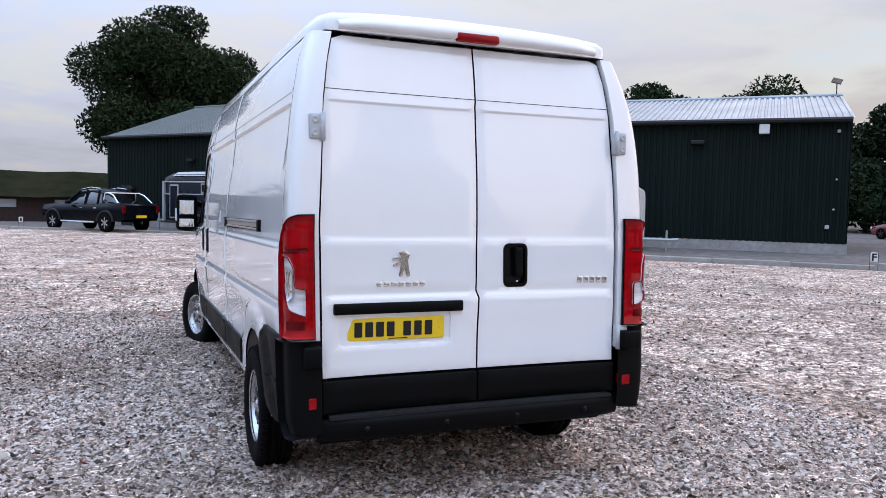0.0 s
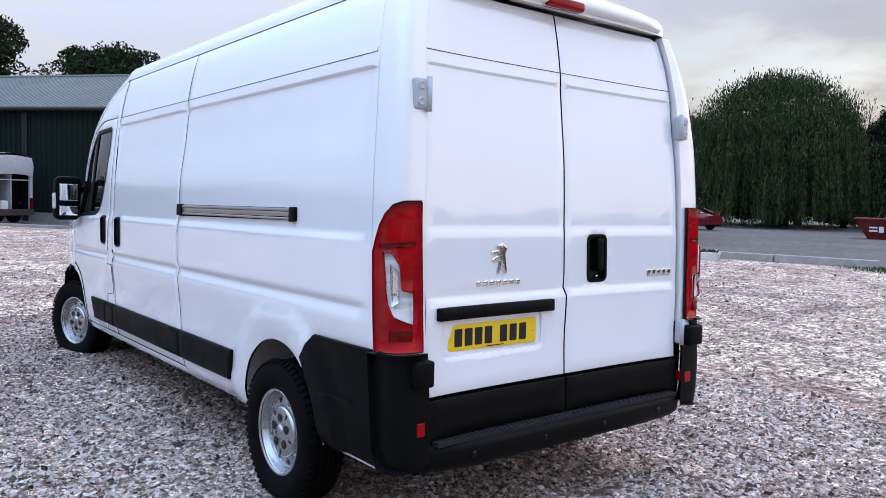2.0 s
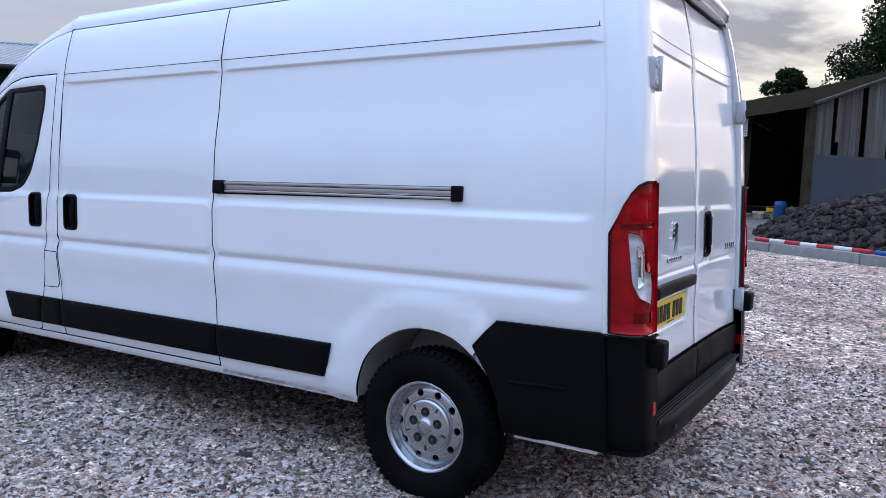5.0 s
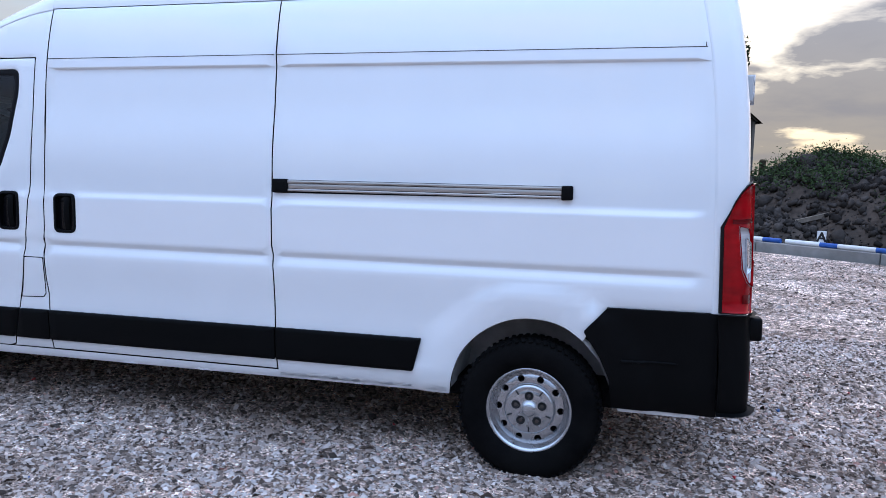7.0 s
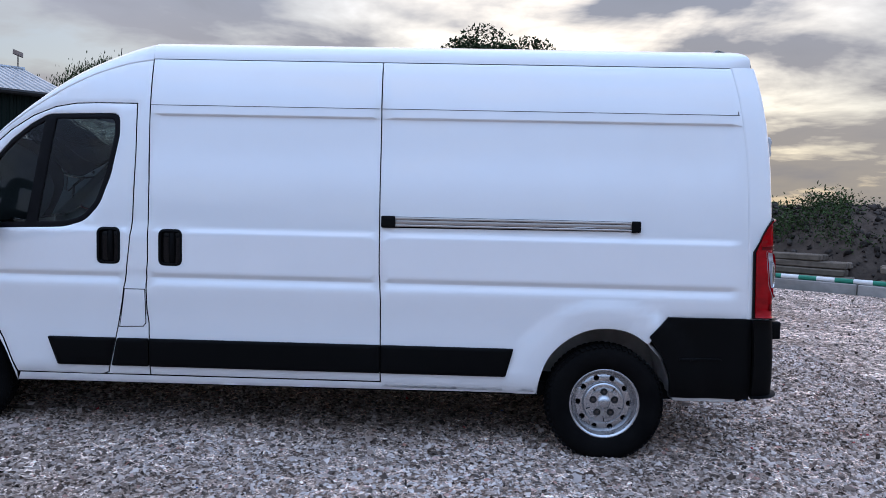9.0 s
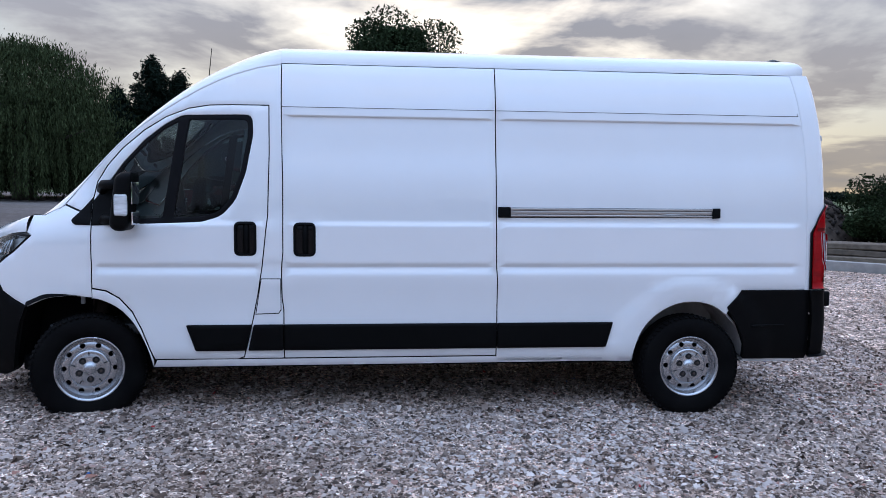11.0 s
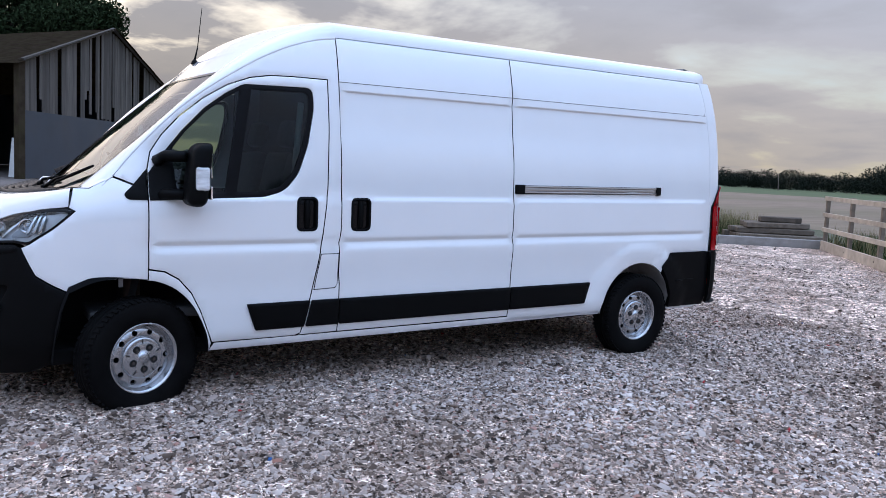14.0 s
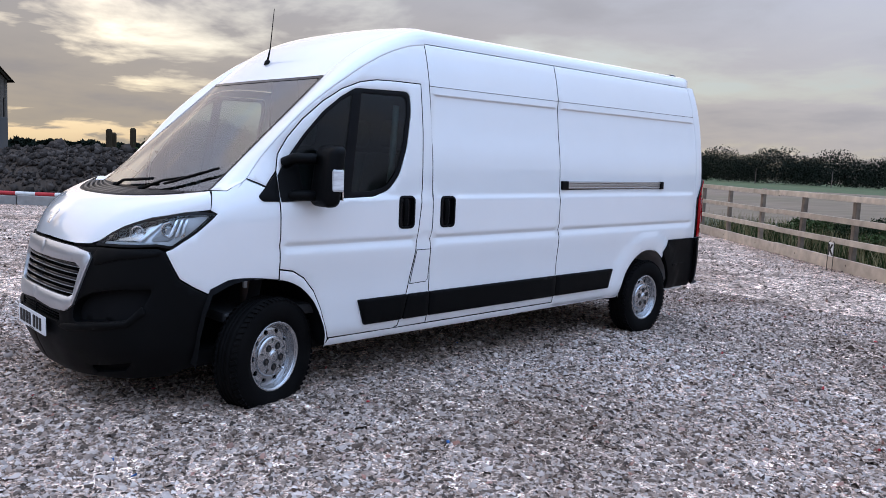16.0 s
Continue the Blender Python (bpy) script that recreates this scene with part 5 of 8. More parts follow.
part("plate_recess", sheet(rounded([(-0.755, 0.79), (-0.14, 0.79), (-0.14, 0.965), (-0.755, 0.965)], 0.02), rear_face(-0.012), (), 0.08, (), 0, 0), M_WHITE, rd, smooth=True)
part("plate_lamp_bar", sheet(rounded([(-0.775, 0.958), (-0.088, 0.958), (-0.088, 1.012), (-0.775, 1.012)], 0.008), rear_face(0.022), (), 0.05, (0.97, 0.985, 1.0), 0.04, 0.006), M_BLACK, rd, "black plate light bar", True)
plate(rd, M_YELLOW, Matrix.Translation((-0.447, lerp(0.875, REAR_Y) - 0.004, 0.877)) @ Matrix.Rotation(radians(90), 4, "X"), label="yellow rear number plate")
badge_lion(rd, Matrix.Translation((-0.425, lerp(1.22, REAR_Y) - 0.010, 1.205)) @ Matrix.Rotation(radians(90), 4, "X"), 0.135)


def name_bars(parent, x0, x1, z, h, n):
    w = (x1 - x0) / n
    for k in range(n):
        a = x0 + w * k
        part("badge_bar", sheet(rounded([(a, z), (a + w * 0.74, z), (a + w * 0.74, z + h), (a, z + h)], 0.004, 2), rear_face(0.005), (), 0.03, (), 0.005, 0.001), M_CHROME, parent, "chrome badge bar", True)


name_bars(rd, -0.555, -0.285, 1.090, 0.022, 7)
name_bars(door_obs[1], 0.605, 0.80, 1.088, 0.036, 5)
part("handle_dish", sheet(rounded([(0.155, 1.075), (0.293, 1.075), (0.293, 1.303), (0.155, 1.303)], 0.035), rear_face(-0.022), (), 0.04, (), 0, 0), M_GLOSSBLACK, door_obs[1], "black recessed handle dish", True)
part("handle_surround", sheet(rounded([(0.152, 1.072), (0.296, 1.072), (0.296, 1.306), (0.152, 1.306)], 0.037, 5), rear_face(0.005), [rounded([(0.167, 1.087), (0.281, 1.087), (0.281, 1.291), (0.167, 1.291)], 0.028, 5)], 0.03, (), 0.02, 0.002), M_BLACK, door_obs[1], smooth=True)
part("handle_grip", sheet(rounded([(0.222, 1.125), (0.262, 1.125), (0.266, 1.285), (0.218, 1.285)], 0.014), rear_face(0.016), (), 0.03, (), 0.03, 0.006), M_BLACK, door_obs[1], smooth=True)
b = bmesh.new()
add(b, lathe(bmesh.new(), [(0, 0.009), (0.004, 0.008), (0.005, 0.0)], "z", 12), Matrix.Translation((0.245, lerp(1.1, REAR_Y) + 0.012, 1.10)) @ Matrix.Rotation(radians(90), 4, "X"))
part("door_lock", b, M_CHROME, door_obs[1], smooth=True)

# -- visor over the rear doors with the high brake lamp --
b = bmesh.new()
rows = []
for k in range(29):
    x = -0.74 + 1.48 * k / 28
    a = abs(x) / 0.74
    e = 1 - smooth01(a, 0.80, 1.0)
    rows.append([(x, y + 0.02, z + 0.004) for x, y, z in ((x, -0.68, 2.486 - 0.02 * a * a), (x, -0.80 - 0.02 * e, 2.468 - 0.03 * a * a), (x, -0.868 - 0.03 * e, 2.438 - 0.035 * a * a), (x, -0.890 - 0.03 * e, 2.400 - 0.02 * a * a), (x, -0.894 - 0.025 * e, 2.362), (x, -0.875, 2.350), (x, -0.84, 2.348))])
grid_mesh(b, rows, flip=True)
part("roof_visor", b, M_WHITE, van, smooth=True)
part("high_brake_lamp", bm_box((-0.125, -0.905, 2.352), (0.125, -0.840, 2.400), 0.016, seg=3), M_RED, van, "red high-level brake lamp", True)

# -- rear bumper --
for sgn in "LR":
    side_b = [(-0.36, 0.842), (-0.25, 0.722), (-0.33, 0.60), (-0.375, 0.50), (-0.392, 0.352), (-0.869, 0.345), (-0.853, 0.842)]
    sb = van_panel("bumper_side", rounded(side_b, [0.02, 0.01, 0, 0, 0.01, 0, 0]), van, M_BLACK, "black plastic bumper side", out=0.0125, step=0.05, rows=(), rim=0.03, soft=0.0015, gap=0.001, sides=sgn)[0]
    van_panel("bumper_rib", rounded([(-0.43, 0.585), (-0.69, 0.592), (-0.67, 0.60), (-0.43, 0.60)], 0.004), sb, M_BLACK, out=0.022, step=0.05, rows=(), rim=0.012, soft=0.004, gap=0, sides=sgn)
    b = sheet([(-0.02, 0.375), (1.0, 0.395), (1.0, 0.842), (-0.02, 0.842)], lambda q, z: van_corner(max(0, q), z, 0.014) if q >= 0 else tuple(Vector(van_side(corner_edge(z) - q * 0.2, z, 0.0135))), (), 0.08, (), 0.03, 0.0012, flip=True)
    box(b, (-0.935, -1.054, 0.715), (-0.850, -0.950, 0.822), 0.012)
    if sgn == "R":
        t = mirror_x(b)
        b.free()
        b = t
    cb = part("bumper_corner", b, M_BLACK, van, "black plastic bumper corner", True)
    b = bm_box((-0.905, -1.016, 0.515), (-0.868, -0.960, 0.57), 0.004)
    if sgn == "R":
        t = mirror_x(b)
        b.free()
        b = t
    part("bumper_reflector", b, M_RED, cb, "small red reflector")
b = bmesh.new()
prof = [(-0.910, 0.462), (-1.010, 0.458), (-1.030, 0.449), (-1.036, 0.430), (-1.032, 0.372), (-1.020, 0.350), (-0.910, 0.345)]
rows = []
for k in range(21):
    x = -0.86 + 1.72 * k / 20
    rows.append([(x, y + 0.05 * (abs(x) / 0.86) ** 6, z) for y, z in prof])
grid_mesh(b, rows, flip=True)
for e in (0, -1):
    b.faces.new([b.verts.new(p) for p in (rows[e] if e else rows[e][::-1])])
step = part("step_bumper", b, M_BLACK, van, "black rear step with a ribbed tread", True)
for k in range(7):
    y = -0.922 - 0.0148 * k
    part("tread_rib", bm_box((-0.80, y - 0.0032, 0.454), (0.80, y + 0.0032, 0.4725), 0.001, seg=1), M_TREAD, step)
for x in (-0.62, -0.2, 0.2, 0.62):
    b = bmesh.new()
    add(b, lathe(bmesh.new(), [(0, 0.014), (0.003, 0.013), (0.004, 0.0)], "z", 14), Matrix.Translation((x, -1.032, 0.405)) @ Matrix.Rotation(radians(90), 4, "X"))
    part("parking_sensor", b, M_GLOSSBLACK, step, smooth=True)
part("door_step_back", bm_box((-0.84, -0.940, 0.40), (0.84, -0.885, 0.478), 0.006), M_BLACK, van)


# -- wheels --
def wheel(turn, m, label):
    w = part("wheel", lathe(bmesh.new(), [(-0.02, 0.190), (-0.01, 0.157), (0.0, 0.093), (0.05, 0.171), (0.1, 0.176)], "x", 40), M_DARK, van, label, True)
    w.matrix_local = m
    R, rr = 0.348, 0.2085
    t = bmesh.new()
    prof = [(-0.085, rr - 0.004), (-0.10, rr + 0.008), (-0.112, rr + 0.05), (-0.114, rr + 0.085), (-0.108, R - 0.030), (-0.098, R - 0.012), (-0.086, R - 0.002)]
    prof += [(-0.062, R), (-0.060, R - 0.009), (-0.052, R - 0.009), (-0.050, R), (-0.020, R), (-0.018, R - 0.010), (-0.008, R - 0.010), (-0.006, R)]
    prof += [(-a * 0.72, r) for a, r in prof[::-1]]
    lathe(t, prof, "x", 72)
    ty = part("tyre", t, M_TYRE, w, "black all-season tyre", True)
    for side in (-1, 1):
        b = bmesh.new()
        for k in range(60):
            a = 2 * math.pi * k / 60
            box(b, (-0.014, -0.010, -0.006), (0.020, 0.010, 0.004), 0.0, Matrix.Rotation(a, 4, "X") @ Matrix.Translation(((-0.091 if side < 0 else 0.060), 0, R - 0.002)) @ Matrix.Rotation(radians(25 * side), 4, "Y") @ Matrix.Rotation(radians(20), 4, "Z"))
        part("tread_block", b, M_TYRE, ty)
    rim_ = lathe(bmesh.new(), [(-0.090, rr - 0.010), (-0.097, rr - 0.003), (-0.095, rr + 0.003), (-0.086, rr + 0.005), (-0.084, rr - 0.010), (-0.078, rr - 0.013), (-0.060, rr - 0.015), (-0.052, rr - 0.021), (-0.030, rr - 0.024), (0.06, rr - 0.03)], "x", 64)
    part("rim", rim_, M_SILVER, w, "silver steel rim", True)
    circle = [(0.189 * math.cos(2 * math.pi * k / 56), 0.189 * math.sin(2 * math.pi * k / 56)) for k in range(56)]
    holes = []
    for k in range(10):
        a = 2 * math.pi * (k + 0.5) / 10 + turn
        holes.append([(0.1535 * math.cos(a) + 0.0172 * math.cos(q), 0.1535 * math.sin(a) + 0.0172 * math.sin(q)) for q in (2 * math.pi * j / 14 for j in range(14))])
    disc = [(0.0, -0.050), (0.118, -0.050), (0.130, -0.056), (0.141, -0.058), (0.167, -0.054), (0.180, -0.044), (0.189, -0.040)]
    part("wheel_disc", sheet(circle, lambda u, v: (lerp(math.hypot(u, v), disc), -u, v), holes, 0.020, (), 0.014, 0.001), M_SILVER, w, "silver steel wheel face with round holes", True)
    hub = lathe(bmesh.new(), [(-0.052, 0.128), (-0.066, 0.125), (-0.074, 0.118), (-0.077, 0.108), (-0.075, 0.101), (-0.078, 0.093), (-0.080, 0.056), (-0.080, 0.036), (-0.086, 0.032), (-0.090, 0.026), (-0.090, 0.0)], "x", 48)
    part("hub_cap", hub, M_SILVER, w, "silver hub cap", True)
    for k in range(5):
        a = 2 * math.pi * k / 5 + turn
        at_ = Matrix.Translation((-0.0135, 0.068 * math.cos(a), 0.068 * math.sin(a)))
        b = bmesh.new()
        add(b, lathe(bmesh.new(), [(-0.064, 0.0225), (-0.069, 0.0215), (-0.068, 0.0165), (-0.0665, 0.0150), (-0.0665, 0.0)], "x", 18), at_)
        part("nut_socket", b, M_INK, w, smooth=True)
        b = bmesh.new()
        add(b, lathe(bmesh.new(), [(-0.060, 0.0105), (-0.071, 0.0095), (-0.073, 0.004), (-0.070, 0.0)], "x", 6), at_)
        part("wheel_nut", b, M_STEEL, w)
        b = bm_box((-0.081, -0.0035, 0.087), (-0.070, 0.0035, 0.113), 0.002, Matrix.Rotation(a + 0.63 - math.pi / 2, 4, "X"))
        part("hub_rib", b, M_INK, w)
    return w


wheel(0.3, pose(-0.905, 0, 0.308), "rear wheel with a silver steel rim")
wheel(0.9, pose(-0.905, 4.043, 0.341, 0, 0, 18), "steered front wheel with a silver steel rim")
wheel(0.5, pose(0.905, 0, 0.308, 0, 0, 180), "rear wheel with a silver steel rim")
wheel(0.1, pose(0.905, 4.043, 0.341, 0, 0, 198), "steered front wheel with a silver steel rim")
for sgn in (-1, 1):
    b = bmesh.new()
    tube(b, [(sgn * 0.72, 4.045, 0.34), (sgn * 0.68, 4.03, 0.86)], [0.045, 0.05], 10)
    part("suspension_strut", b, M_STEEL, van, smooth=True)
    part("strut_tag", bm_box((sgn * 0.80 - 0.010, 4.10, 0.74), (sgn * 0.80 + 0.010, 4.125, 0.79), 0.004), M_PALE, van)

# -- cab interior --
part("bulkhead", bm_box((-0.80, 2.70, 0.5), (0.80, 2.75, 2.26), 0.02), M_SEAT, van, "dark grey cab bulkhead")
part("cab_floor", bm_box((-0.90, 2.8, 0.55), (0.90, 4.3, 0.62), 0.02), M_DASH, van)
b = bmesh.new()
grid_mesh(b, [[(x, y - 0.10 * (abs(x) / 0.85) ** 2, z) for x in (-0.84, -0.6, -0.3, 0, 0.3, 0.6, 0.84)] for y, z in ((4.52, 1.15), (4.38, 1.235), (4.2, 1.27), (4.08, 1.25), (4.04, 1.12), (4.10, 0.85), (4.15, 0.62))], flip=False)
part("dashboard", b, M_DASH, van, "dark grey dashboard", True)
for x, wd in ((0.48, 0.25), (-0.22, 0.22), (-0.66, 0.22)):
    st = part("seat", bm_box((x - wd, 3.0, 0.80), (x + wd, 3.52, 0.97), 0.05, seg=3), M_SEAT, van, "dark cloth cab seat", True)
    part("backrest", bm_box((x - wd, -0.06, 0), (x + wd, 0.08, 0.66), 0.05, Matrix.Translation((0, 3.02, 0.93)) @ Matrix.Rotation(radians(12), 4, "X"), seg=3), M_SEAT, st, smooth=True)
    part("headrest", bm_box((x - 0.12, -0.04, 0.70), (x + 0.12, 0.06, 0.90), 0.04, Matrix.Translation((0, 3.02, 0.93)) @ Matrix.Rotation(radians(12), 4, "X"), seg=3), M_SEAT, st, smooth=True)
b = bmesh.new()
mm = Matrix.Translation((0.48, 3.92, 1.20)) @ Matrix.Rotation(radians(-62), 4, "X")
ring = [mm @ Vector((0.19 * math.cos(a), 0.19 * math.sin(a), 0)) for a in (2 * math.pi * k / 24 for k in range(25))]
tube(b, ring, 0.016, 8, cap=False)
for a in (0.2, math.pi - 0.2, -math.pi / 2):
    tube(b, [mm @ Vector((0, 0, -0.02)), mm @ Vector((0.18 * math.cos(a), 0.18 * math.sin(a), 0))], [0.03, 0.016], 6)
part("steering_wheel", b, M_DASH, van, "black steering wheel", True)
b = bmesh.new()
tube(b, [(-0.85, 3.10, 1.0), (-0.88, 3.06, 1.5), (-0.86, 3.02, 1.9)], 0.022, 8)
part("seat_belt_trim", b, M_PALE, van, smooth=True)

# ---- ground, yard and fields ----
rng = np.random.default_rng(7)


def flat(name, pts, z, mat, label, category="ground", step=None):
    bm = bmesh.new()
    bm.faces.new([bm.verts.new((x, y, z)) for x, y in pts])
    bmesh.ops.recalc_face_normals(bm, faces=bm.faces[:])
    if bm.faces[:][0].normal.z < 0:
        bmesh.ops.reverse_faces(bm, faces=bm.faces[:])
    return tagged(link(name, bm, mat, False), label, category, kind="structure")


flat("ground", [(-1800, -1800), (1800, -1800), (1800, 1800), (-1800, 1800)], -0.06, M_GROUND, "green meadow land reaching the horizon")
flat("stubble_field", [(8, -17), (16, -12), (30, -18), (110, -92), (70, -112), (20, -122), (-30, -122), (-60, -60), (-10, -14), (-3, -14)], -0.045, M_STUBBLE, "pale brown stubble field", "field")
flat("verge", [(13, -5), (34, -10), (27, -22), (6, -21), (-6, -13), (-1.6, -6.1), (5.2, -12.9)], -0.03, M_VERGE, "weedy verge behind the fence")
flat("hardstanding", [(-70, 30), (-70, 90), (90, 90), (90, -14), (32, -10), (24, -3), (14, -1), (0, 10)], -0.025, M_HARD, "grey stony farm track")
YARD = [(18.3, 5.0), (5.2, -12.9), (-1.6, -6.1), (-6, -30), (-70, -30), (-70, 36), (-8, 34.2), (-3.5, 31.9), (0.6, 29.4), (12.2, 13.6), (16.6, 9.5)]


def lattice(x, y, k, salt):
    """Smooth value noise over the plan, from -1 to 1, k cells to the metre."""
    x, y = np.asarray(x, float) * k + 31.7, np.asarray(y, float) * k + 47.3
    i, j = np.floor(x), np.floor(y)
    u, v = x - i, y - j
    u, v = u * u * (3 - 2 * u), v * v * (3 - 2 * v)

    def corner(a, b):
        h = np.sin(a * 127.1 + b * 311.7 + salt * 74.7) * 43758.5453
        return 2 * (h - np.floor(h)) - 1

    return (corner(i, j) * (1 - u) + corner(i + 1, j) * u) * (1 - v) + (corner(i, j + 1) * (1 - u) + corner(i + 1, j + 1) * u) * v


NEAR = (-8.0, 9.0, -5.5, 12.0)


def yard_z(x, y):
    """The trodden gravel's relief: low swells, ridges between wheel tracks and hand-sized lumps, dying out towards the far yard."""
    x, y = np.asarray(x, float), np.asarray(y, float)
    edge = np.minimum.reduce([x - NEAR[0], NEAR[1] - x, y - NEAR[2], NEAR[3] - y]).clip(0, 1.5) / 1.5
    h = 0.012 * lattice(x, y, 0.7, 1) + 0.009 * lattice(x, y, 2.1, 2) + 0.007 * lattice(x, y, 5.5, 3) + 0.005 * lattice(x, y, 10.0, 4)
    return edge * (h - 0.012)


bm = sheet(YARD, lambda x, y: (x, y, 0.0), [[(NEAR[0], NEAR[2]), (NEAR[1], NEAR[2]), (NEAR[1], NEAR[3]), (NEAR[0], NEAR[3])]], 5.0, (), 0, 0)
gx, gy = np.linspace(NEAR[0], NEAR[1], 213), np.linspace(NEAR[2], NEAR[3], 219)
gz = yard_z(*np.meshgrid(gx, gy, indexing="ij"))
grid_mesh(bm, [[(x, y, z) for y, z in zip(gy, row)] for x, row in zip(gx, gz)])
bmesh.ops.recalc_face_normals(bm, faces=bm.faces[:])
for f in bm.faces:
    if f.normal.z < 0:
        f.normal_flip()
tagged(link("yard", bm, M_GRAVEL), "pale crushed gravel yard with loose stones and wheel tracks", "ground", kind="structure")


def scatter_mesh(name, template_v, template_f, places, mat, rot=True, squash=(1, 1, 1)):
    """Many small pieces in one mesh: places rows are x, y, z, size."""
    n, k = len(places), len(template_v)
    tv = np.array(template_v, dtype=np.float32)
    v = np.repeat(tv[None], n, 0) * (1 + rng.uniform(-0.28, 0.28, (n, k, 1))) * rng.uniform(0.7, 1.25, (n, 1, 3)) * np.array(squash)
    q = rng.normal(size=(n, 4))
    if rot == "lie":
        q[:, 1:3] *= 0.22
    q /= np.linalg.norm(q, axis=1, keepdims=True)
    w, x, y, z = q.T
    R = np.stack([np.stack([1 - 2 * (y * y + z * z), 2 * (x * y - w * z), 2 * (x * z + w * y)], 1), np.stack([2 * (x * y + w * z), 1 - 2 * (x * x + z * z), 2 * (y * z - w * x)], 1),
                  np.stack([2 * (x * z - w * y), 2 * (y * z + w * x), 1 - 2 * (x * x + y * y)], 1)], 1)
    v = np.einsum("nij,nkj->nki", R, v) * places[:, None, 3:4] + places[:, None, :3]
    f = np.array(template_f)[None] + (np.arange(n) * k)[:, None, None]
    return raw_mesh(name, v.reshape(-1, 3), f.reshape(-1, f.shape[-1]), mat)


def raw_mesh(name, v, f, mat):
    me = bpy.data.meshes.new(name)
    me.vertices.add(len(v))
    me.vertices.foreach_set("co", np.asarray(v, dtype=np.float32).ravel())
    k = f.shape[1]
    me.loops.add(f.size)
    me.loops.foreach_set("vertex_index", f.astype(np.int32).ravel())
    me.polygons.add(len(f))
    me.polygons.foreach_set("loop_start", np.arange(0, f.size, k, dtype=np.int32))
    me.update(calc_edges=True)
    me.materials.append(mat)
    return new(name, me)


CHIP_V = [(-1, -1, -0.6), (1, -0.9, -0.6), (0.9, 1, -0.6), (-0.9, 0.9, -0.6), (-0.7, -0.8, 0.6), (0.8, -0.5, 0.5), (0.5, 0.8, 0.65), (-0.8, 0.6, 0.55)]
CHIP_F = [(0, 3, 2, 1), (4, 5, 6, 7), (0, 1, 5, 4), (1, 2, 6, 5), (2, 3, 7, 6), (3, 0, 4, 7)]


RIDGE_V = [(-1.1, -0.8, -0.45), (1.0, -0.9, -0.45), (1.15, 0.75, -0.45), (-0.95, 0.85, -0.45), (-0.45, 0.1, 0.55), (0.5, -0.1, 0.5)]
RIDGE_F = [(0, 1, 5), (0, 5, 4), (1, 2, 5), (2, 3, 4), (2, 4, 5), (3, 0, 4)]


def yard_stones(n, x0, x1, y0, y1, smin, smax, bias=2.2):
    p = np.stack([rng.uniform(x0, x1, n), rng.uniform(y0, y1, n), np.zeros(n), smin + (smax - smin) * rng.random(n) ** bias], 1)
    keep = np.array([inside((a, b), YARD) for a, b in p[:, :2]])
    p = p[keep]
    p[:, 2] = yard_z(p[:, 0], p[:, 1]) + p[:, 3] * 0.18
    return p


stones = np.concatenate([yard_stones(175000, -4.4, 3.2, -3.0, 6.4, 0.0045, 0.015, 1.7), yard_stones(56000, -5, 11, -9, 11, 0.008, 0.019, 2.0), yard_stones(14000, -5, 17, -12, 24, 0.012, 0.028), yard_stones(7000, -4.6, 3.4, -3.2, 6.8, 0.014, 0.024, 2.5)])
tagged(scatter_mesh("loose_gravel", RIDGE_V, RIDGE_F, stones, M_STONE, rot="lie", squash=(1.25, 1, 0.85)), "loose grey, buff and brown gravel chips", "gravel", kind="stuff")


def bits(mat, n, label):
    p = yard_stones(n, -4.5, 3, -3, 6.5, 0.008, 0.018)
    tagged(scatter_mesh("coloured_chips", CHIP_V, CHIP_F, p, mat, squash=(1, 1, 0.5)), label, "gravel", kind="stuff")


bits(M_POLERED, 60, "scattered red brick and plastic chips")
bits(M_BLUE, 45, "scattered blue plastic chips")

# ---- kerbs, poles and lettered markers ----
def along(a, b, piece, gap=0.02):
    a, b = Vector(a), Vector(b)
    n = max(1, round((b - a).length / piece))
    d = (b - a) / n
    for k in range(n):
        yield a + d * (k + 0.5), d.length - gap, math.degrees(math.atan2(d.y, d.x))


kerb = thing("kerb", "weathered concrete kerb edging the gravel", "kerb", kind="structure")
for a, b, h, w in (((18.25, 4.9), (16.6, 9.6), 0.20, 0.22), ((16.6, 9.6), (12.2, 13.8), 0.13, 0.2), ((12.2, 13.8), (0.6, 29.6), 0.10, 0.2), ((0.6, 29.6), (-8, 34.4), 0.10, 0.2), ((17.2, 2.9), (5.35, -12.9), 0.20, 0.18)):
    for c, ln, ang in along(a, b, 2.4):
        part("kerb_stone", bm_box((-ln / 2, -w / 2, -0.05), (ln / 2, w / 2, h), 0.015, pose(c.x + random.uniform(-0.02, 0.02), c.y, random.uniform(-0.012, 0.012), 0, 0, ang + random.uniform(-0.5, 0.5)), seg=1), M_CONCRETE, kerb)


def pole(a, b, z, colours, label):
    """A striped jump pole laid along the kerb."""
    a, b = Vector((*a, z)), Vector((*b, z))
    ob = thing("jump_pole", label, "pole", group="striped poles")
    n = 7
    for k in range(n):
        bm = bmesh.new()
        tube(bm, [a.lerp(b, k / n), a.lerp(b, (k + 1) / n)], 0.05, 12)
        part("pole_band", bm, colours[k % len(colours)], ob, smooth=False)


def on_kerb(t, off=0.0):
    a, b = Vector((17.2, 2.9)), Vector((5.35, -12.9))
    d = (b - a).normalized()
    p = a.lerp(b, t) + Vector((-d.y, d.x)) * off
    return (p.x, p.y)


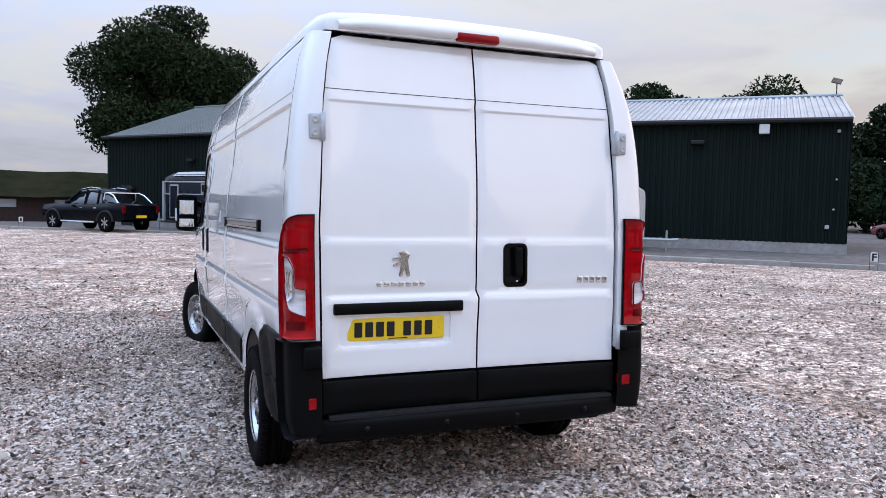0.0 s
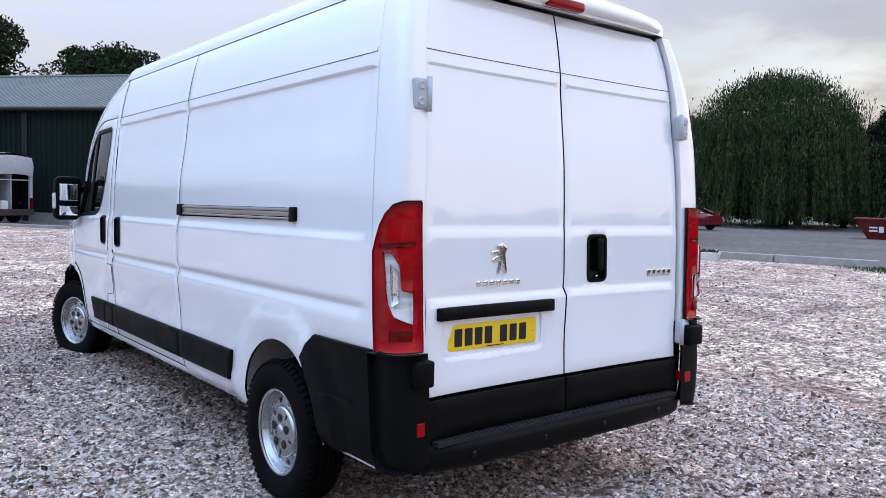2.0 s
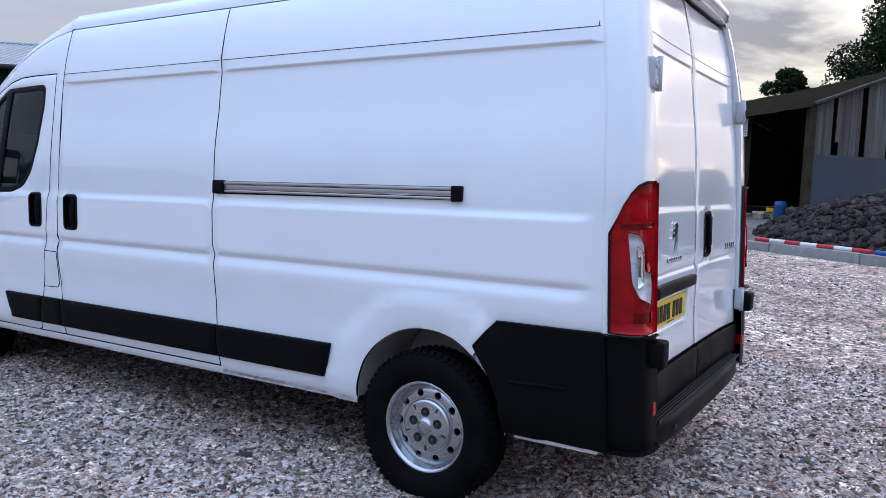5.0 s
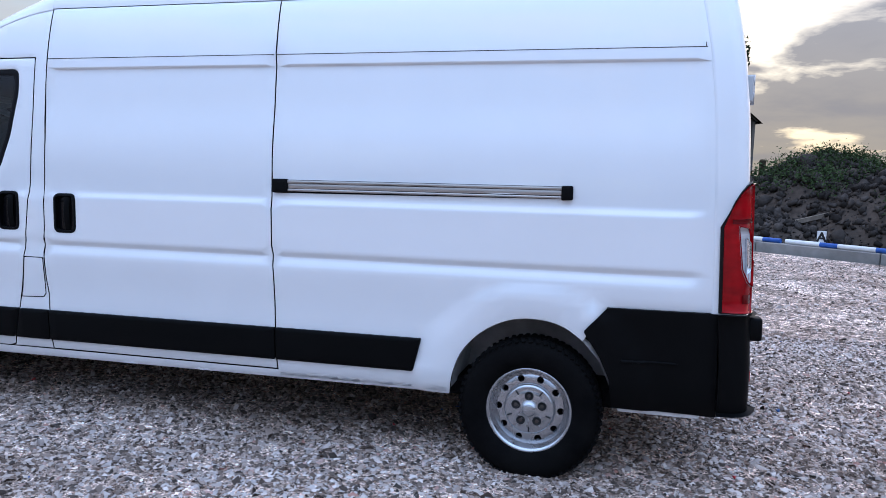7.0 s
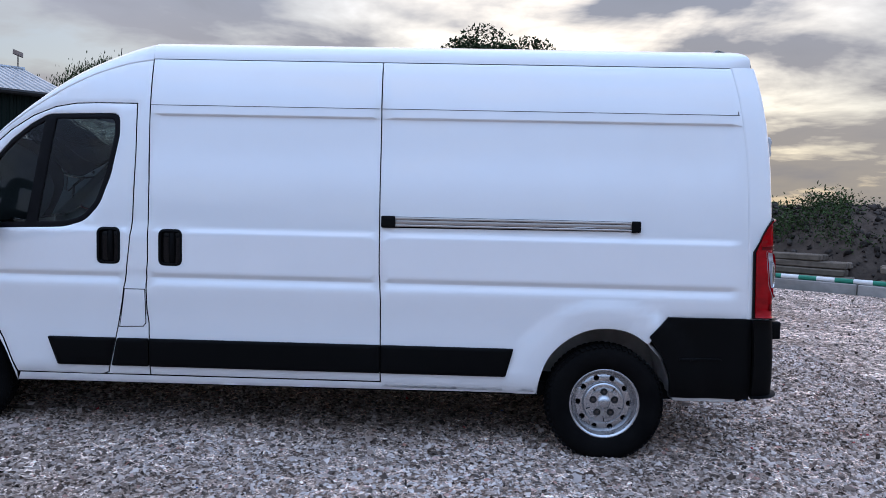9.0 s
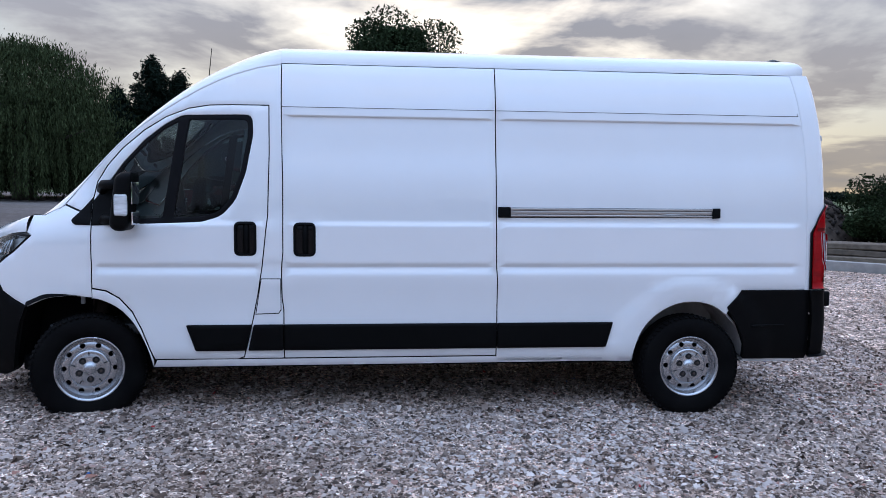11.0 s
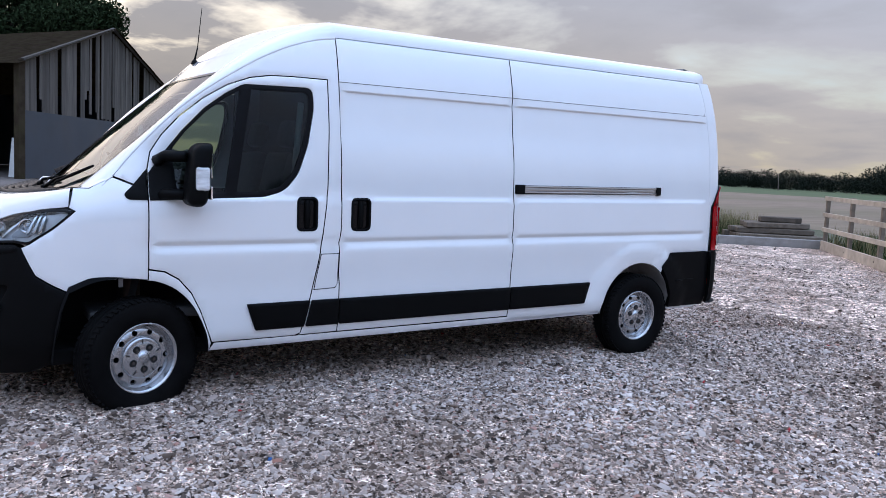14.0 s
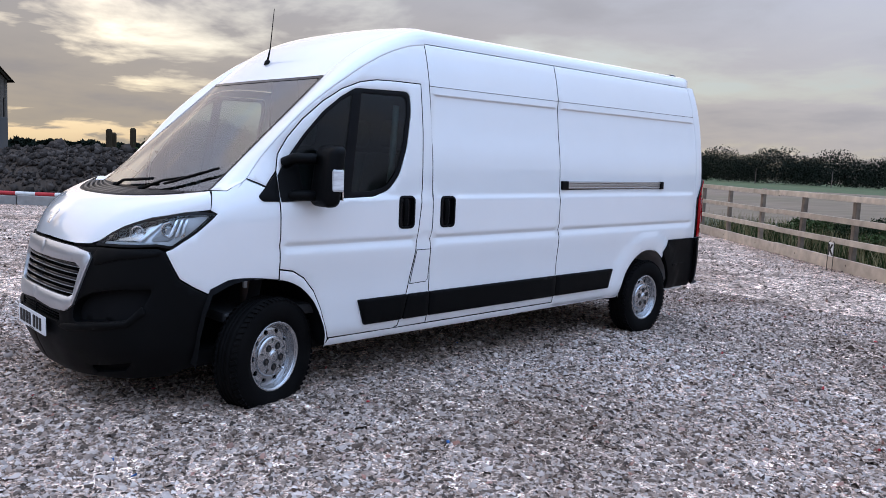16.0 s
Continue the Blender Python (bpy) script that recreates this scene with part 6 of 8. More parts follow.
pole(on_kerb(0.10, 0.0), on_kerb(0.26, 0.02), 0.25, (M_POLERED, M_SOIL), "red and white striped wooden pole lying on the kerb")
pole(on_kerb(0.265, 0.0), on_kerb(0.40, 0.01), 0.25, (M_POLEBLUE, M_SOIL), "blue and white striped wooden pole lying on the kerb")
pole(on_kerb(0.405, 0.03), on_kerb(0.53, 0.0), 0.25, (M_SOIL, M_SOIL, M_POLEBLUE), "white and blue striped pole lying on the kerb")
pole(on_kerb(0.535, 0.0), on_kerb(0.655, 0.02), 0.25, (M_POLEGREEN, M_SOIL), "green and white striped pole lying on the kerb")


def letter_board(ch, x, y, face, h=0.34):
    """A white board with one black letter, on wire legs."""
    ob = thing("letter_marker", "small white board with a black letter on wire legs" if ch else "small white board with a dark mark on wire legs", "sign", pose(x, y, 0, 0, 0, face), group="arena letters")
    part("board", bm_box((-0.085, -0.008, h - 0.10), (0.085, 0.008, h + 0.14), 0.008), M_SOIL, ob)
    for s in (-1, 1):
        bm = bmesh.new()
        tube(bm, [(s * 0.095, 0, 0), (s * 0.095, 0, h + 0.13), (s * 0.06, 0, h + 0.17)], 0.006, 6)
        part("leg", bm, M_INK, ob)
    if ch:
        cu = bpy.data.curves.new("letter", "FONT")
        cu.body, cu.size, cu.align_x, cu.extrude, cu.offset = ch, 0.26, "CENTER", 0.002, 0.008
        tmp = bpy.data.objects.new("tmp", cu)
        me = bpy.data.meshes.new_from_object(tmp)
        bpy.data.objects.remove(tmp)
        me.materials.append(M_INK)
        o = new("letter", me)
        o.parent = ob
        o.matrix_local = pose(0, -0.011, h - 0.07, 90, 0, 0)
    else:
        part("mark", bm_box((-0.04, -0.011, h - 0.05), (0.04, -0.009, h + 0.09)), M_INK, ob)


letter_board("F", 16.37, 9.48, -52)
letter_board("A", 12.05, -4.1, -100, 0.38)
letter_board("K", -0.07, -7.29, 136)
letter_board("", -5.6, 34.4, 5)


def planter(x, y, turn):
    ob = thing("flower_planter", "white ribbed trough planter with small white flowers", "planter", pose(x, y, 0, 0, 0, turn), group="flower troughs")
    bm = bmesh.new()
    rows = []
    for z, k in ((0.0, 0.82), (0.02, 0.84), (0.11, 0.93), (0.19, 0.98), (0.20, 1.02), (0.225, 1.02), (0.225, 0.95), (0.18, 0.93)):
        rows.append([(0.34 * k * math.copysign(abs(math.cos(a)) ** 0.4, math.cos(a)), 0.13 * k * math.copysign(abs(math.sin(a)) ** 0.5, math.sin(a)), z) for a in (2 * math.pi * j / 32 for j in range(32))])
    grid_mesh(bm, rows, close=True)
    part("trough", bm, M_PLANTER, ob, smooth=True)
    part("soil", bm_box((-0.30, -0.10, 0.15), (0.30, 0.10, 0.19), 0.01), M_EARTH, ob)
    n = 500
    p = np.stack([rng.uniform(-0.28, 0.28, n), rng.uniform(-0.11, 0.11, n), 0.19 + 0.10 * rng.random(n), 0.014 + 0.012 * rng.random(n)], 1)
    leaves(p, M_WEED, "foliage", ob)
    p = np.stack([rng.uniform(-0.28, 0.28, 140), rng.uniform(-0.12, 0.12, 140), 0.25 + 0.06 * rng.random(140), 0.009 + 0.006 * rng.random(140)], 1)
    leaves(p, M_SOIL, "blossom", ob)


def leaves(p, mat, name, parent=None, aspect=1.6, droop=0.0):
    """Leaf blades, each a bent four-cornered blade: rows x, y, z, size."""
    n = len(p)
    tv = np.array([(0, -aspect, 0), (0.62, -0.1, 0.22), (0, aspect, 0), (-0.62, -0.1, 0.22)], dtype=np.float32)
    a, b, c = rng.uniform(0, 2 * np.pi, n), rng.normal(0, 0.75, n), rng.uniform(0, 2 * np.pi, n)
    if droop:
        b = np.full(n, -droop) + rng.normal(0, 0.25, n)
    ca, sa, cb, sb, cc, sc = np.cos(a), np.sin(a), np.cos(b), np.sin(b), np.cos(c), np.sin(c)
    v = np.repeat(tv[None], n, 0)
    if not droop:
        v = np.stack([v[..., 0] * cc[:, None] - v[..., 2] * sc[:, None], v[..., 1], v[..., 0] * sc[:, None] + v[..., 2] * cc[:, None]], 2)
    y, z = v[..., 1] * cb[:, None] - v[..., 2] * sb[:, None], v[..., 1] * sb[:, None] + v[..., 2] * cb[:, None]
    v = np.stack([v[..., 0] * ca[:, None] - y * sa[:, None], v[..., 0] * sa[:, None] + y * ca[:, None], z], 2)
    v = v * p[:, None, 3:4] + p[:, None, :3]
    f = np.arange(4 * n).reshape(n, 4)
    ob = raw_mesh(name, v.reshape(-1, 3), f, mat)
    if parent:
        ob.parent = parent
    return ob


planter(4.75, -7.25, 20)
planter(15.85, 8.30, -58)

# ---- post and rail fence ----
fence = thing("fence", "new pale timber post-and-rail fence with a gravel board", "fence", kind="structure")
FA, FB = Vector((5.25, -12.75)), Vector((-1.75, -5.95))
fd = (FB - FA).normalized()
fang = math.degrees(math.atan2(fd.y, fd.x))
fl = (FB - FA).length
for k in range(6):
    c = FA + fd * (0.03 + (fl - 0.06) * k / 5) + Vector((-fd.y, fd.x)) * 0.075
    part("post", bm_box((-0.055, -0.04, -0.3), (0.055, 0.04, 1.265 + random.uniform(-0.01, 0.03)), 0.008, pose(c.x, c.y, 0, random.uniform(-1, 1), random.uniform(-0.6, 0.6), fang), seg=1), M_POST, fence)
for z, h, z2 in ((1.17, 0.10, 0), (0.80, 0.10, 0), (0.44, 0.10, 0), (0.0, 0.22, 0)):
    for c, ln, ang in along(FA, FB, fl / 2, 0.004):
        part("gravel_board" if h > 0.2 else "rail", bm_box((-ln / 2, -0.02, z), (ln / 2, 0.02, z + h), 0.004, pose(c.x, c.y, random.uniform(-0.01, 0.01), 0, random.uniform(-0.25, 0.25), ang), seg=1), M_TIMBER, fence)
for k in range(6):
    c = FA + fd * (0.03 + (fl - 0.06) * k / 5) + Vector((-fd.y, fd.x)) * -0.022
    for z in (0.11,):
        bm = bmesh.new()
        add(bm, lathe(bmesh.new(), [(-0.004, 0.016), (0.003, 0.014), (0.004, 0.0)], "z", 10), pose(c.x, c.y, z, 90, 0, fang + 180))
        part("bolt_head", bm, M_STEEL, fence)


# ---- corrugated sheets ----
def ribbed(a, b, z0, z1, depth=0.035, pitch=0.3, up=None, trapeze=True):
    """A ribbed metal sheet over the upright line a-b, or over a slope when up gives its upper edge."""
    a, b = Vector(a), Vector(b)
    d = (b - a)
    L = d.length
    d = d / L
    n = max(2, int(L / pitch))
    bm = bmesh.new()
    nrm = Vector((d.y, -d.x, 0))
    lo, hi = [], []
    for k in range(n + 1):
        for t, o in ((0, 0), (0.35, 0), (0.45, 1), (0.9, 1)) if trapeze else ((0, 0), (0.25, 0.7), (0.5, 1), (0.75, 0.7)):
            s = (k + t) * L / (n + 1)
            q = a + d * s
            if up is None:
                p = Vector((q.x, q.y, 0)) + nrm * depth * o
                lo.append((p.x, p.y, z0))
                hi.append((p.x, p.y, z1))
            else:
                e = Vector(up[0]).lerp(Vector(up[1]), s / L)
                lo.append((q.x, q.y, z0 + depth * o))
                hi.append((e.x, e.y, e.z + depth * o))
    for row in (lo, hi):
        q = a.lerp(b, 1.0)
    grid_mesh(bm, [lo, hi], flip=up is not None and False)
    bmesh.ops.recalc_face_normals(bm, faces=bm.faces[:])
    return bm


def shed(name, label, A, B, back, eave, ridge, wall_mat, roof_mat, pitch):
    """A portal shed: front wall A-B, its ridge `back` metres behind, ribbed cladding, plinth and gutter."""
    ob = thing(name, label, "shed")
    A, B = Vector(A), Vector(B)
    d = (B - A).normalized()
    n = Vector((-d.y, d.x))
    C, D = B + n * 2 * back, A + n * 2 * back
    part("wall", ribbed(A, B, 0.35, eave, pitch=pitch), wall_mat, ob, "dark green ribbed cladding")
    part("wall", ribbed(C, D, 0.35, eave, pitch=pitch * 3), wall_mat, ob)
    for p, q in ((B, C), (D, A)):
        part("wall", ribbed(p, q, 0.35, eave, pitch=pitch), wall_mat, ob)
        m = (p + q) / 2
        bm = bmesh.new()
        bm.faces.new([bm.verts.new((*p, eave)), bm.verts.new((*q, eave)), bm.verts.new((*m, ridge))])
        part("gable", bm, wall_mat, ob)
    part("plinth", sheet_box(A, B, C, D, -0.05, 0.36, 0.04), M_CONCRETE, ob, "low concrete plinth")
    r0, r1 = A + n * back, B + n * back
    o = -n * 0.25
    e = -0.25 * (ridge - eave) / back
    for (p, q, sgn) in ((A + o - d * 0.1, B + o + d * 0.1, 1), (D - o - d * 0.1, C - o + d * 0.1, -1)):
        part("roof", ribbed(p, q, eave + e + 0.06, 0, 0.05, pitch, (Vector((*(r0 - d * 0.1), ridge + 0.06)), Vector((*(r1 + d * 0.1), ridge + 0.06)))), roof_mat, ob, "ribbed metal roof")
    bm = bmesh.new()
    tube(bm, [(*(r0 - d * 0.1), ridge + 0.10), (*(r1 + d * 0.1), ridge + 0.10)], 0.09, 8)
    part("ridge_cap", bm, roof_mat, ob)
    bm = bmesh.new()
    g0, g1 = A - n * 0.30, B - n * 0.30
    tube(bm, [(*g0, eave - 0.04), (*g1, eave - 0.04)], 0.10, 8)
    part("gutter", bm, M_INK, ob, "dark gutter")
    return ob, d, n


def sheet_box(A, B, C, D, z0, z1, out):
    bm = bmesh.new()
    c = (A + B + C + D) / 4
    pts = [p + (p - c).normalized() * out for p in (A, B, C, D)]
    lo, hi = [bm.verts.new((*p, z0)) for p in pts], [bm.verts.new((*p, z1)) for p in pts]
    for k in range(4):
        bm.faces.new((lo[k], lo[(k + 1) % 4], hi[(k + 1) % 4], hi[k]))
    bm.faces.new(hi)
    bmesh.ops.recalc_face_normals(bm, faces=bm.faces[:])
    return bm


shed_b, db, nb = shed("steel_shed", "long dark green farm shed with a pale grey ribbed roof", (9.37, 28.33), (22.18, 15.14), 6.3, 4.78, 6.34, M_CLAD_GREEN, M_ROOF_STEEL, 0.23)
shed_a, da, na = shed("green_shed", "dark green farm shed with a dull green roof", (-2.1, 40.23), (7.6, 27.14), 6.0, 4.55, 6.7, M_CLAD_GREEN, M_ROOF_GREEN, 0.25)


def on_wall(A, B, t, z, out):
    A, B = Vector(A), Vector(B)
    d = (B - A).normalized()
    p = A.lerp(B, t) + Vector((d.y, -d.x)) * out
    return pose(p.x, p.y, z, 0, 0, math.degrees(math.atan2(d.y, d.x)))


WB = ((9.37, 28.33), (22.18, 15.14))
part("alarm_box", bm_box((-0.18, -0.16, -0.18), (0.18, 0.04, 0.18), 0.04, on_wall(*WB, 0.845, 4.45, 0.18)), M_SOIL, shed_b, "white junction box under the eave")
part("wall_lamp", bm_box((-0.25, -0.2, -0.08), (0.25, 0.04, 0.08), 0.03, on_wall(*WB, 0.72, 4.0, 0.1)), M_INK, shed_b, "dark wall floodlight")
for t, z, s in ((0.978, 4.35, 0.055), (0.978, 2.65, 0.035), (0.975, 1.58, 0.035), (0.965, 0.95, 0.07)):
    part("wall_fitting", bm_box((-s, -s, -s), (s, 0.04, s), 0.02, on_wall(*WB, t, z, 0.07)), M_PALE, shed_b)
bm = bmesh.new()
rp = Vector(WB[1]) + nb * 6.3 - db * 0.15
tube(bm, [(rp.x, rp.y, 6.3), (rp.x, rp.y, 7.05)], 0.025, 6)
part("mast", bm, M_STEEL, shed_b)
part("solar_panel", bm_box((-0.27, -0.2, -0.02), (0.27, 0.2, 0.02), 0.01, pose(rp.x, rp.y, 7.06, 20, -28, 30)), M_STEEL, shed_b, "small tilted panel on a mast")
WA = ((-2.1, 40.23), (7.6, 27.14))
for t, z in ((0.40, 3.3), (0.13, 1.9)):
    part("wall_lamp", bm_box((-0.22, -0.18, -0.07), (0.22, 0.04, 0.07), 0.03, on_wall(*WA, t, z, 0.1)), M_INK, shed_a, "dark wall floodlight")
part("door_recess", bm_box((-0.14, -0.06, -2.2), (0.14, 0.02, 2.2), 0.01, on_wall(*WA, 0.62, 2.2, 0.04)), M_INK, shed_a, "dark downpipe recess")
part("personnel_door", bm_box((-0.42, -0.05, 0), (0.42, 0.02, 2.05), 0.01, on_wall(*WA, 0.10, 0.0, 0.05)), M_INK, shed_a, "dark personnel door")

# low brick stables under a mossy roof
stab = thing("brick_stable", "low dark brick stable block with a mossy roof", "stable")
part("wall", bm_box((-34, 44, -0.05), (0.2, 50, 1.45), 0.0), M_BRICK, stab)
bm = bmesh.new()
grid_mesh(bm, [[(x, y, z + 0.05 * math.sin(x * 1.3)) for x in np.linspace(-35, 0.6, 24)] for y, z in ((43.4, 1.35), (45.5, 2.1), (47.2, 2.85), (50.8, 1.35))])
part("roof", bm, material("moss_roof", (0.020, 0.023, 0.011), 0.95, spec=0.0, spread=0.35, scale=1.0, stain=(0.03, 0.025, 0.016), stain_amount=0.6, stain_scale=0.4, bump=0.6, bump_scale=6), stab, "mossy sagging roof", True)
for x in (-16.5, -12.8, -9.6, -7.2, -4.4):
    part("window", bm_box((x - 0.45, 43.94, 0.75), (x + 0.45, 44.02, 1.2), 0.01), M_PALE, stab, "pale boarded window")

# ---- the old timber barn ----
barn = thing("timber_barn", "old open-fronted barn with a mossy roof and gappy boarded gable", "barn")
BC, BL, BR = Vector((35.1, 2.4)), Vector((56.7, 17.5)), Vector((50.3, -7.75))
BACK = BL + BR - BC
EV, RG = 5.4, 8.35
RC, RL = (BC + BR) / 2, (BL + BACK) / 2


def v3(p, z):
    return Vector((p.x, p.y, z))


bm = bmesh.new()
fo = (BC - BR).normalized() * 0.5
lo_ = (BC - BL).normalized() * 0.4
for e0, e1 in ((BC, BL), (BR, BACK)):
    s = 1 if e0 == BC else -1
    rows = []
    for t in np.linspace(0, 1, 9):
        row = []
        for u in np.linspace(0, 1, 25):
            p = v3(e0, EV).lerp(v3(e1, EV), u) + v3(fo * s, -0.2)
            q = v3(RC, RG).lerp(v3(RL, RG), u)
            w = p.lerp(q, t) + v3(lo_ * (1 - u), 0)
            w.z += 0.08 * math.sin(u * 9) * math.sin(t * 3) - 0.12 * math.sin(u * 3.14) * t + random.uniform(-0.03, 0.03)
            row.append(w)
        rows.append(row)
    grid_mesh(bm, rows)
bmesh.ops.solidify(bm, geom=bm.faces[:], thickness=0.12)
part("roof", bm, M_OLDROOF, barn, "mossy rusted sheet roof", True)
for t in (0.0, 0.24, 0.48, 0.74, 1.0):
    p = BC.lerp(BL, t)
    part("post", bm_box((-0.17, -0.17, -0.05), (0.17, 0.17, EV), 0.02, pose(p.x, p.y, 0, 0, 0, 35)), M_OLDROOF, barn, "heavy timber post")



def wall_between(p, q, z0, z1, thick=0.08):
    d = (q - p)
    ang = math.degrees(math.atan2(d.y, d.x))
    return bm_box((0, -thick / 2, z0), (d.length, thick / 2, z1), 0.0, pose(p.x, p.y, 0, 0, 0, ang))


part("back_wall", wall_between(BR, BACK, 0, EV), M_SLATE, barn, "dark rear wall")
part("end_wall", wall_between(BL, BACK, 0, EV), M_SLATE, barn, "dark end wall")
bm = bmesh.new()
bm.faces.new([bm.verts.new(v3(BL, EV)), bm.verts.new(v3(BACK, EV)), bm.verts.new(v3(RL, RG))])
part("far_gable", bm, M_SLATE, barn, "dark far gable")
part("gable_wall", wall_between(BC, BC.lerp(BR, 0.56), 0, 3.15), M_SLATE, barn, "blue-grey sheeted gable wall")
part("gable_wall", wall_between(BC.lerp(BR, 0.72), BR, 0, 3.0), M_SLATE, barn)
part("gable_wall", wall_between(BC.lerp(BR, 0.56), BC.lerp(BR, 0.72), 0, 1.0), M_SLATE, barn)
part("gable_prop", wall_between(BC.lerp(BR, 0.70), BC.lerp(BR, 0.735), 0, 3.2, 0.14), M_GALV, barn, "pale upright sheet")
part("gable_patch", wall_between(BC.lerp(BR, 0.66), BC.lerp(BR, 0.70), 0.9, 1.7, 0.2), M_GALV, barn)
gd = BR - BC
gang = math.degrees(math.atan2(gd.y, gd.x))
nb_ = 78
for k in range(nb_):
    t = (k + 0.5) / nb_
    if random.random() < 0.11 or k in (14, 15, 22, 23, 56):
        continue
    top = EV + (RG - EV) * (1 - abs(2 * t - 1)) - 0.12
    bot = 2.75 + random.uniform(-0.2, 0.3) + (0.5 if 0.35 < t < 0.55 else 0)
    if random.random() < 0.10:
        bot += random.uniform(0.6, 1.6)
    if top - bot < 0.4:
        bot = top - 0.4
    p = BC.lerp(BR, t)
    part("board", bm_box((-0.125, -0.02, bot), (0.125, 0.02, top), 0.0, pose(p.x, p.y, 0, 0, random.uniform(-0.8, 0.8), gang)), M_BOARD, barn)
bm = bmesh.new()
for p, q in ((v3(BC, EV), v3(RC, RG)), (v3(RC, RG), v3(BR, EV))):
    o = Vector((-gd.normalized().y, gd.normalized().x, 0)) * -0.15
    tube(bm, [p + o, q + o], 0.10, 4)
part("barge_board", bm, M_BOARD, barn)
fdir = (BL - BC).normalized()
fn = Vector((fdir.y, -fdir.x))
FRONT = 0.24 if fn.dot(Vector((1, 0))) > 0 else -0.24
fa, fb = BC.lerp(BL, 0.222) - fn * FRONT, BL - fn * FRONT
bm = bmesh.new()
rows = []
for k in range(15):
    z = 4.22 + 0.94 * k / 14
    o = 0.03 * (k % 2)
    rows.append([v3(fa.lerp(fb, u) + fn * o, z + 0.03 * math.sin(u * 7)) for u in np.linspace(0, 1, 12)])
grid_mesh(bm, rows)
part("fascia_sheet", bm, M_GALV, barn, "pale corrugated iron fascia")
part("tarpaulin", wall_between(BC.lerp(BL, 0.525) - fn * FRONT * -1.2, BC.lerp(BL, 0.757) - fn * FRONT * -1.2, 2.0, 4.3, 0.05), M_SLATE, barn, "dark hanging sheet")
bm = bmesh.new()
tube(bm, [v3(BL.lerp(BC, 0.02), 4.2), v3(BC.lerp(BL, 0.8), 1.6)], 0.10, 6)
part("brace", bm, M_OLDROOF, barn)
part("inner_panel", wall_between(BC.lerp(BL, 0.86) - fn * FRONT * -6, BC.lerp(BL, 0.97) - fn * FRONT * -6, 1.9, 3.6, 0.1), M_SLATE, barn)

# ---- trees ----
def tree(name, label, x, y, h, spread, mat, crown_from=0.25, n=9000, leaf=0.22, lobes=26, seed=1, squash=0.8):
    """A broad tree: tapering trunk with limbs, and leaves gathered in uneven lobes with gaps."""
    r = np.random.default_rng(seed)
    ob = thing(name, label, "tree", pose(x, y, -0.05, 0, 0, 0))
    bm = bmesh.new()
    tr = 0.035 * h
    top = h * 0.72
    tube(bm, [(0, 0, 0), (0.1, 0.05, h * 0.15), (0.05, 0.1, h * 0.4), (0.0, 0.0, top)], [tr * 1.25, tr, tr * 0.75, tr * 0.2], 10)
    cz, rz = h * (crown_from + (1 - crown_from) / 2), h * (1 - crown_from) / 2
    cs = []
    for k in range(lobes):
        while True:
            d = r.normal(size=3)
            d /= np.linalg.norm(d)
            if d[2] > -0.75:
                break
        rad = 0.55 + 0.38 * r.random()
        c = np.array([d[0] * spread * rad, d[1] * spread * rad, cz + d[2] * rz * rad])
        cs.append((c, (0.20 + 0.16 * r.random()) * spread))
        if k % 2 == 0:
            s = np.array([0, 0, h * (0.22 + 0.35 * r.random())])
            m = (s + c) / 2 + np.array([0, 0, 0.05 * h])
            tube(bm, [s, m, c], [tr * 0.45, tr * 0.25, tr * 0.06], 6)
    part("trunk", bm, M_BARK, ob, smooth=True)
    pts = []
    per = n // lobes
    for c, rad in cs:
        d = r.normal(size=(per, 3))
        d /= np.linalg.norm(d, axis=1, keepdims=True)
        q = c + d * (rad * (0.35 + 0.75 * r.random((per, 1)) ** 0.5)) * np.array([1.15, 1.15, squash])
        pts.append(np.concatenate([q, leaf * (0.6 + 0.8 * r.random((per, 1)))], 1))
    p = np.concatenate(pts)
    p = p[p[:, 2] > h * crown_from * 0.8]
    leaves(p, mat, "crown", ob)
    return ob


tree("sycamore_tree", "tall dark sycamore with a broad rounded crown", 1.7, 56, 14.7, 6.1, M_LEAF, 0.16, 70000, 0.105, 60, 3)
tree("sycamore_tree", "dark broadleaf tree behind the green shed", 17.5, 69, 14.2, 5.6, M_LEAF, 0.2, 36000, 0.12, 40, 4)
tree("broadleaf_tree", "dark tree top behind the steel shed", 46.4, 57.5, 13.0, 5.6, M_LEAF, 0.3, 20000, 0.15, 32, 5)
tree("broadleaf_tree", "dark tree top behind the steel shed", 53.5, 51.5, 13.0, 6.2, M_LEAF, 0.3, 22000, 0.15, 34, 6)
tree("broadleaf_tree", "dark tree beside the steel shed", 57, 39.3, 10.4, 5.0, M_LEAF_DARK, 0.05, 24000, 0.14, 36, 7)
tree("sycamore_tree", "tall sycamore standing behind the barn", 92, -2.3, 22.4, 9.0, M_LEAF, 0.25, 60000, 0.15, 54, 8)
tree("ash_tree", "small open-crowned tree behind the barn", 91, 11.5, 15.2, 3.2, M_LEAF, 0.35, 6500, 0.16, 22, 9)
tree("ash_tree", "round tree behind the barn roof", 92, 6.6, 14.0, 3.9, M_LEAF, 0.35, 11000, 0.17, 24, 10)
tree("hawthorn_tree", "lone bushy tree at the field edge", 23, -25.5, 3.1, 0.95, M_LEAF_DARK, 0.0, 16000, 0.040, 40, 11)
tree("hawthorn_bush", "low dark hedge bush at the field edge", 24.2, -27.6, 1.9, 1.6, M_LEAF_DARK, 0.0, 12000, 0.045, 24, 12, 0.6)
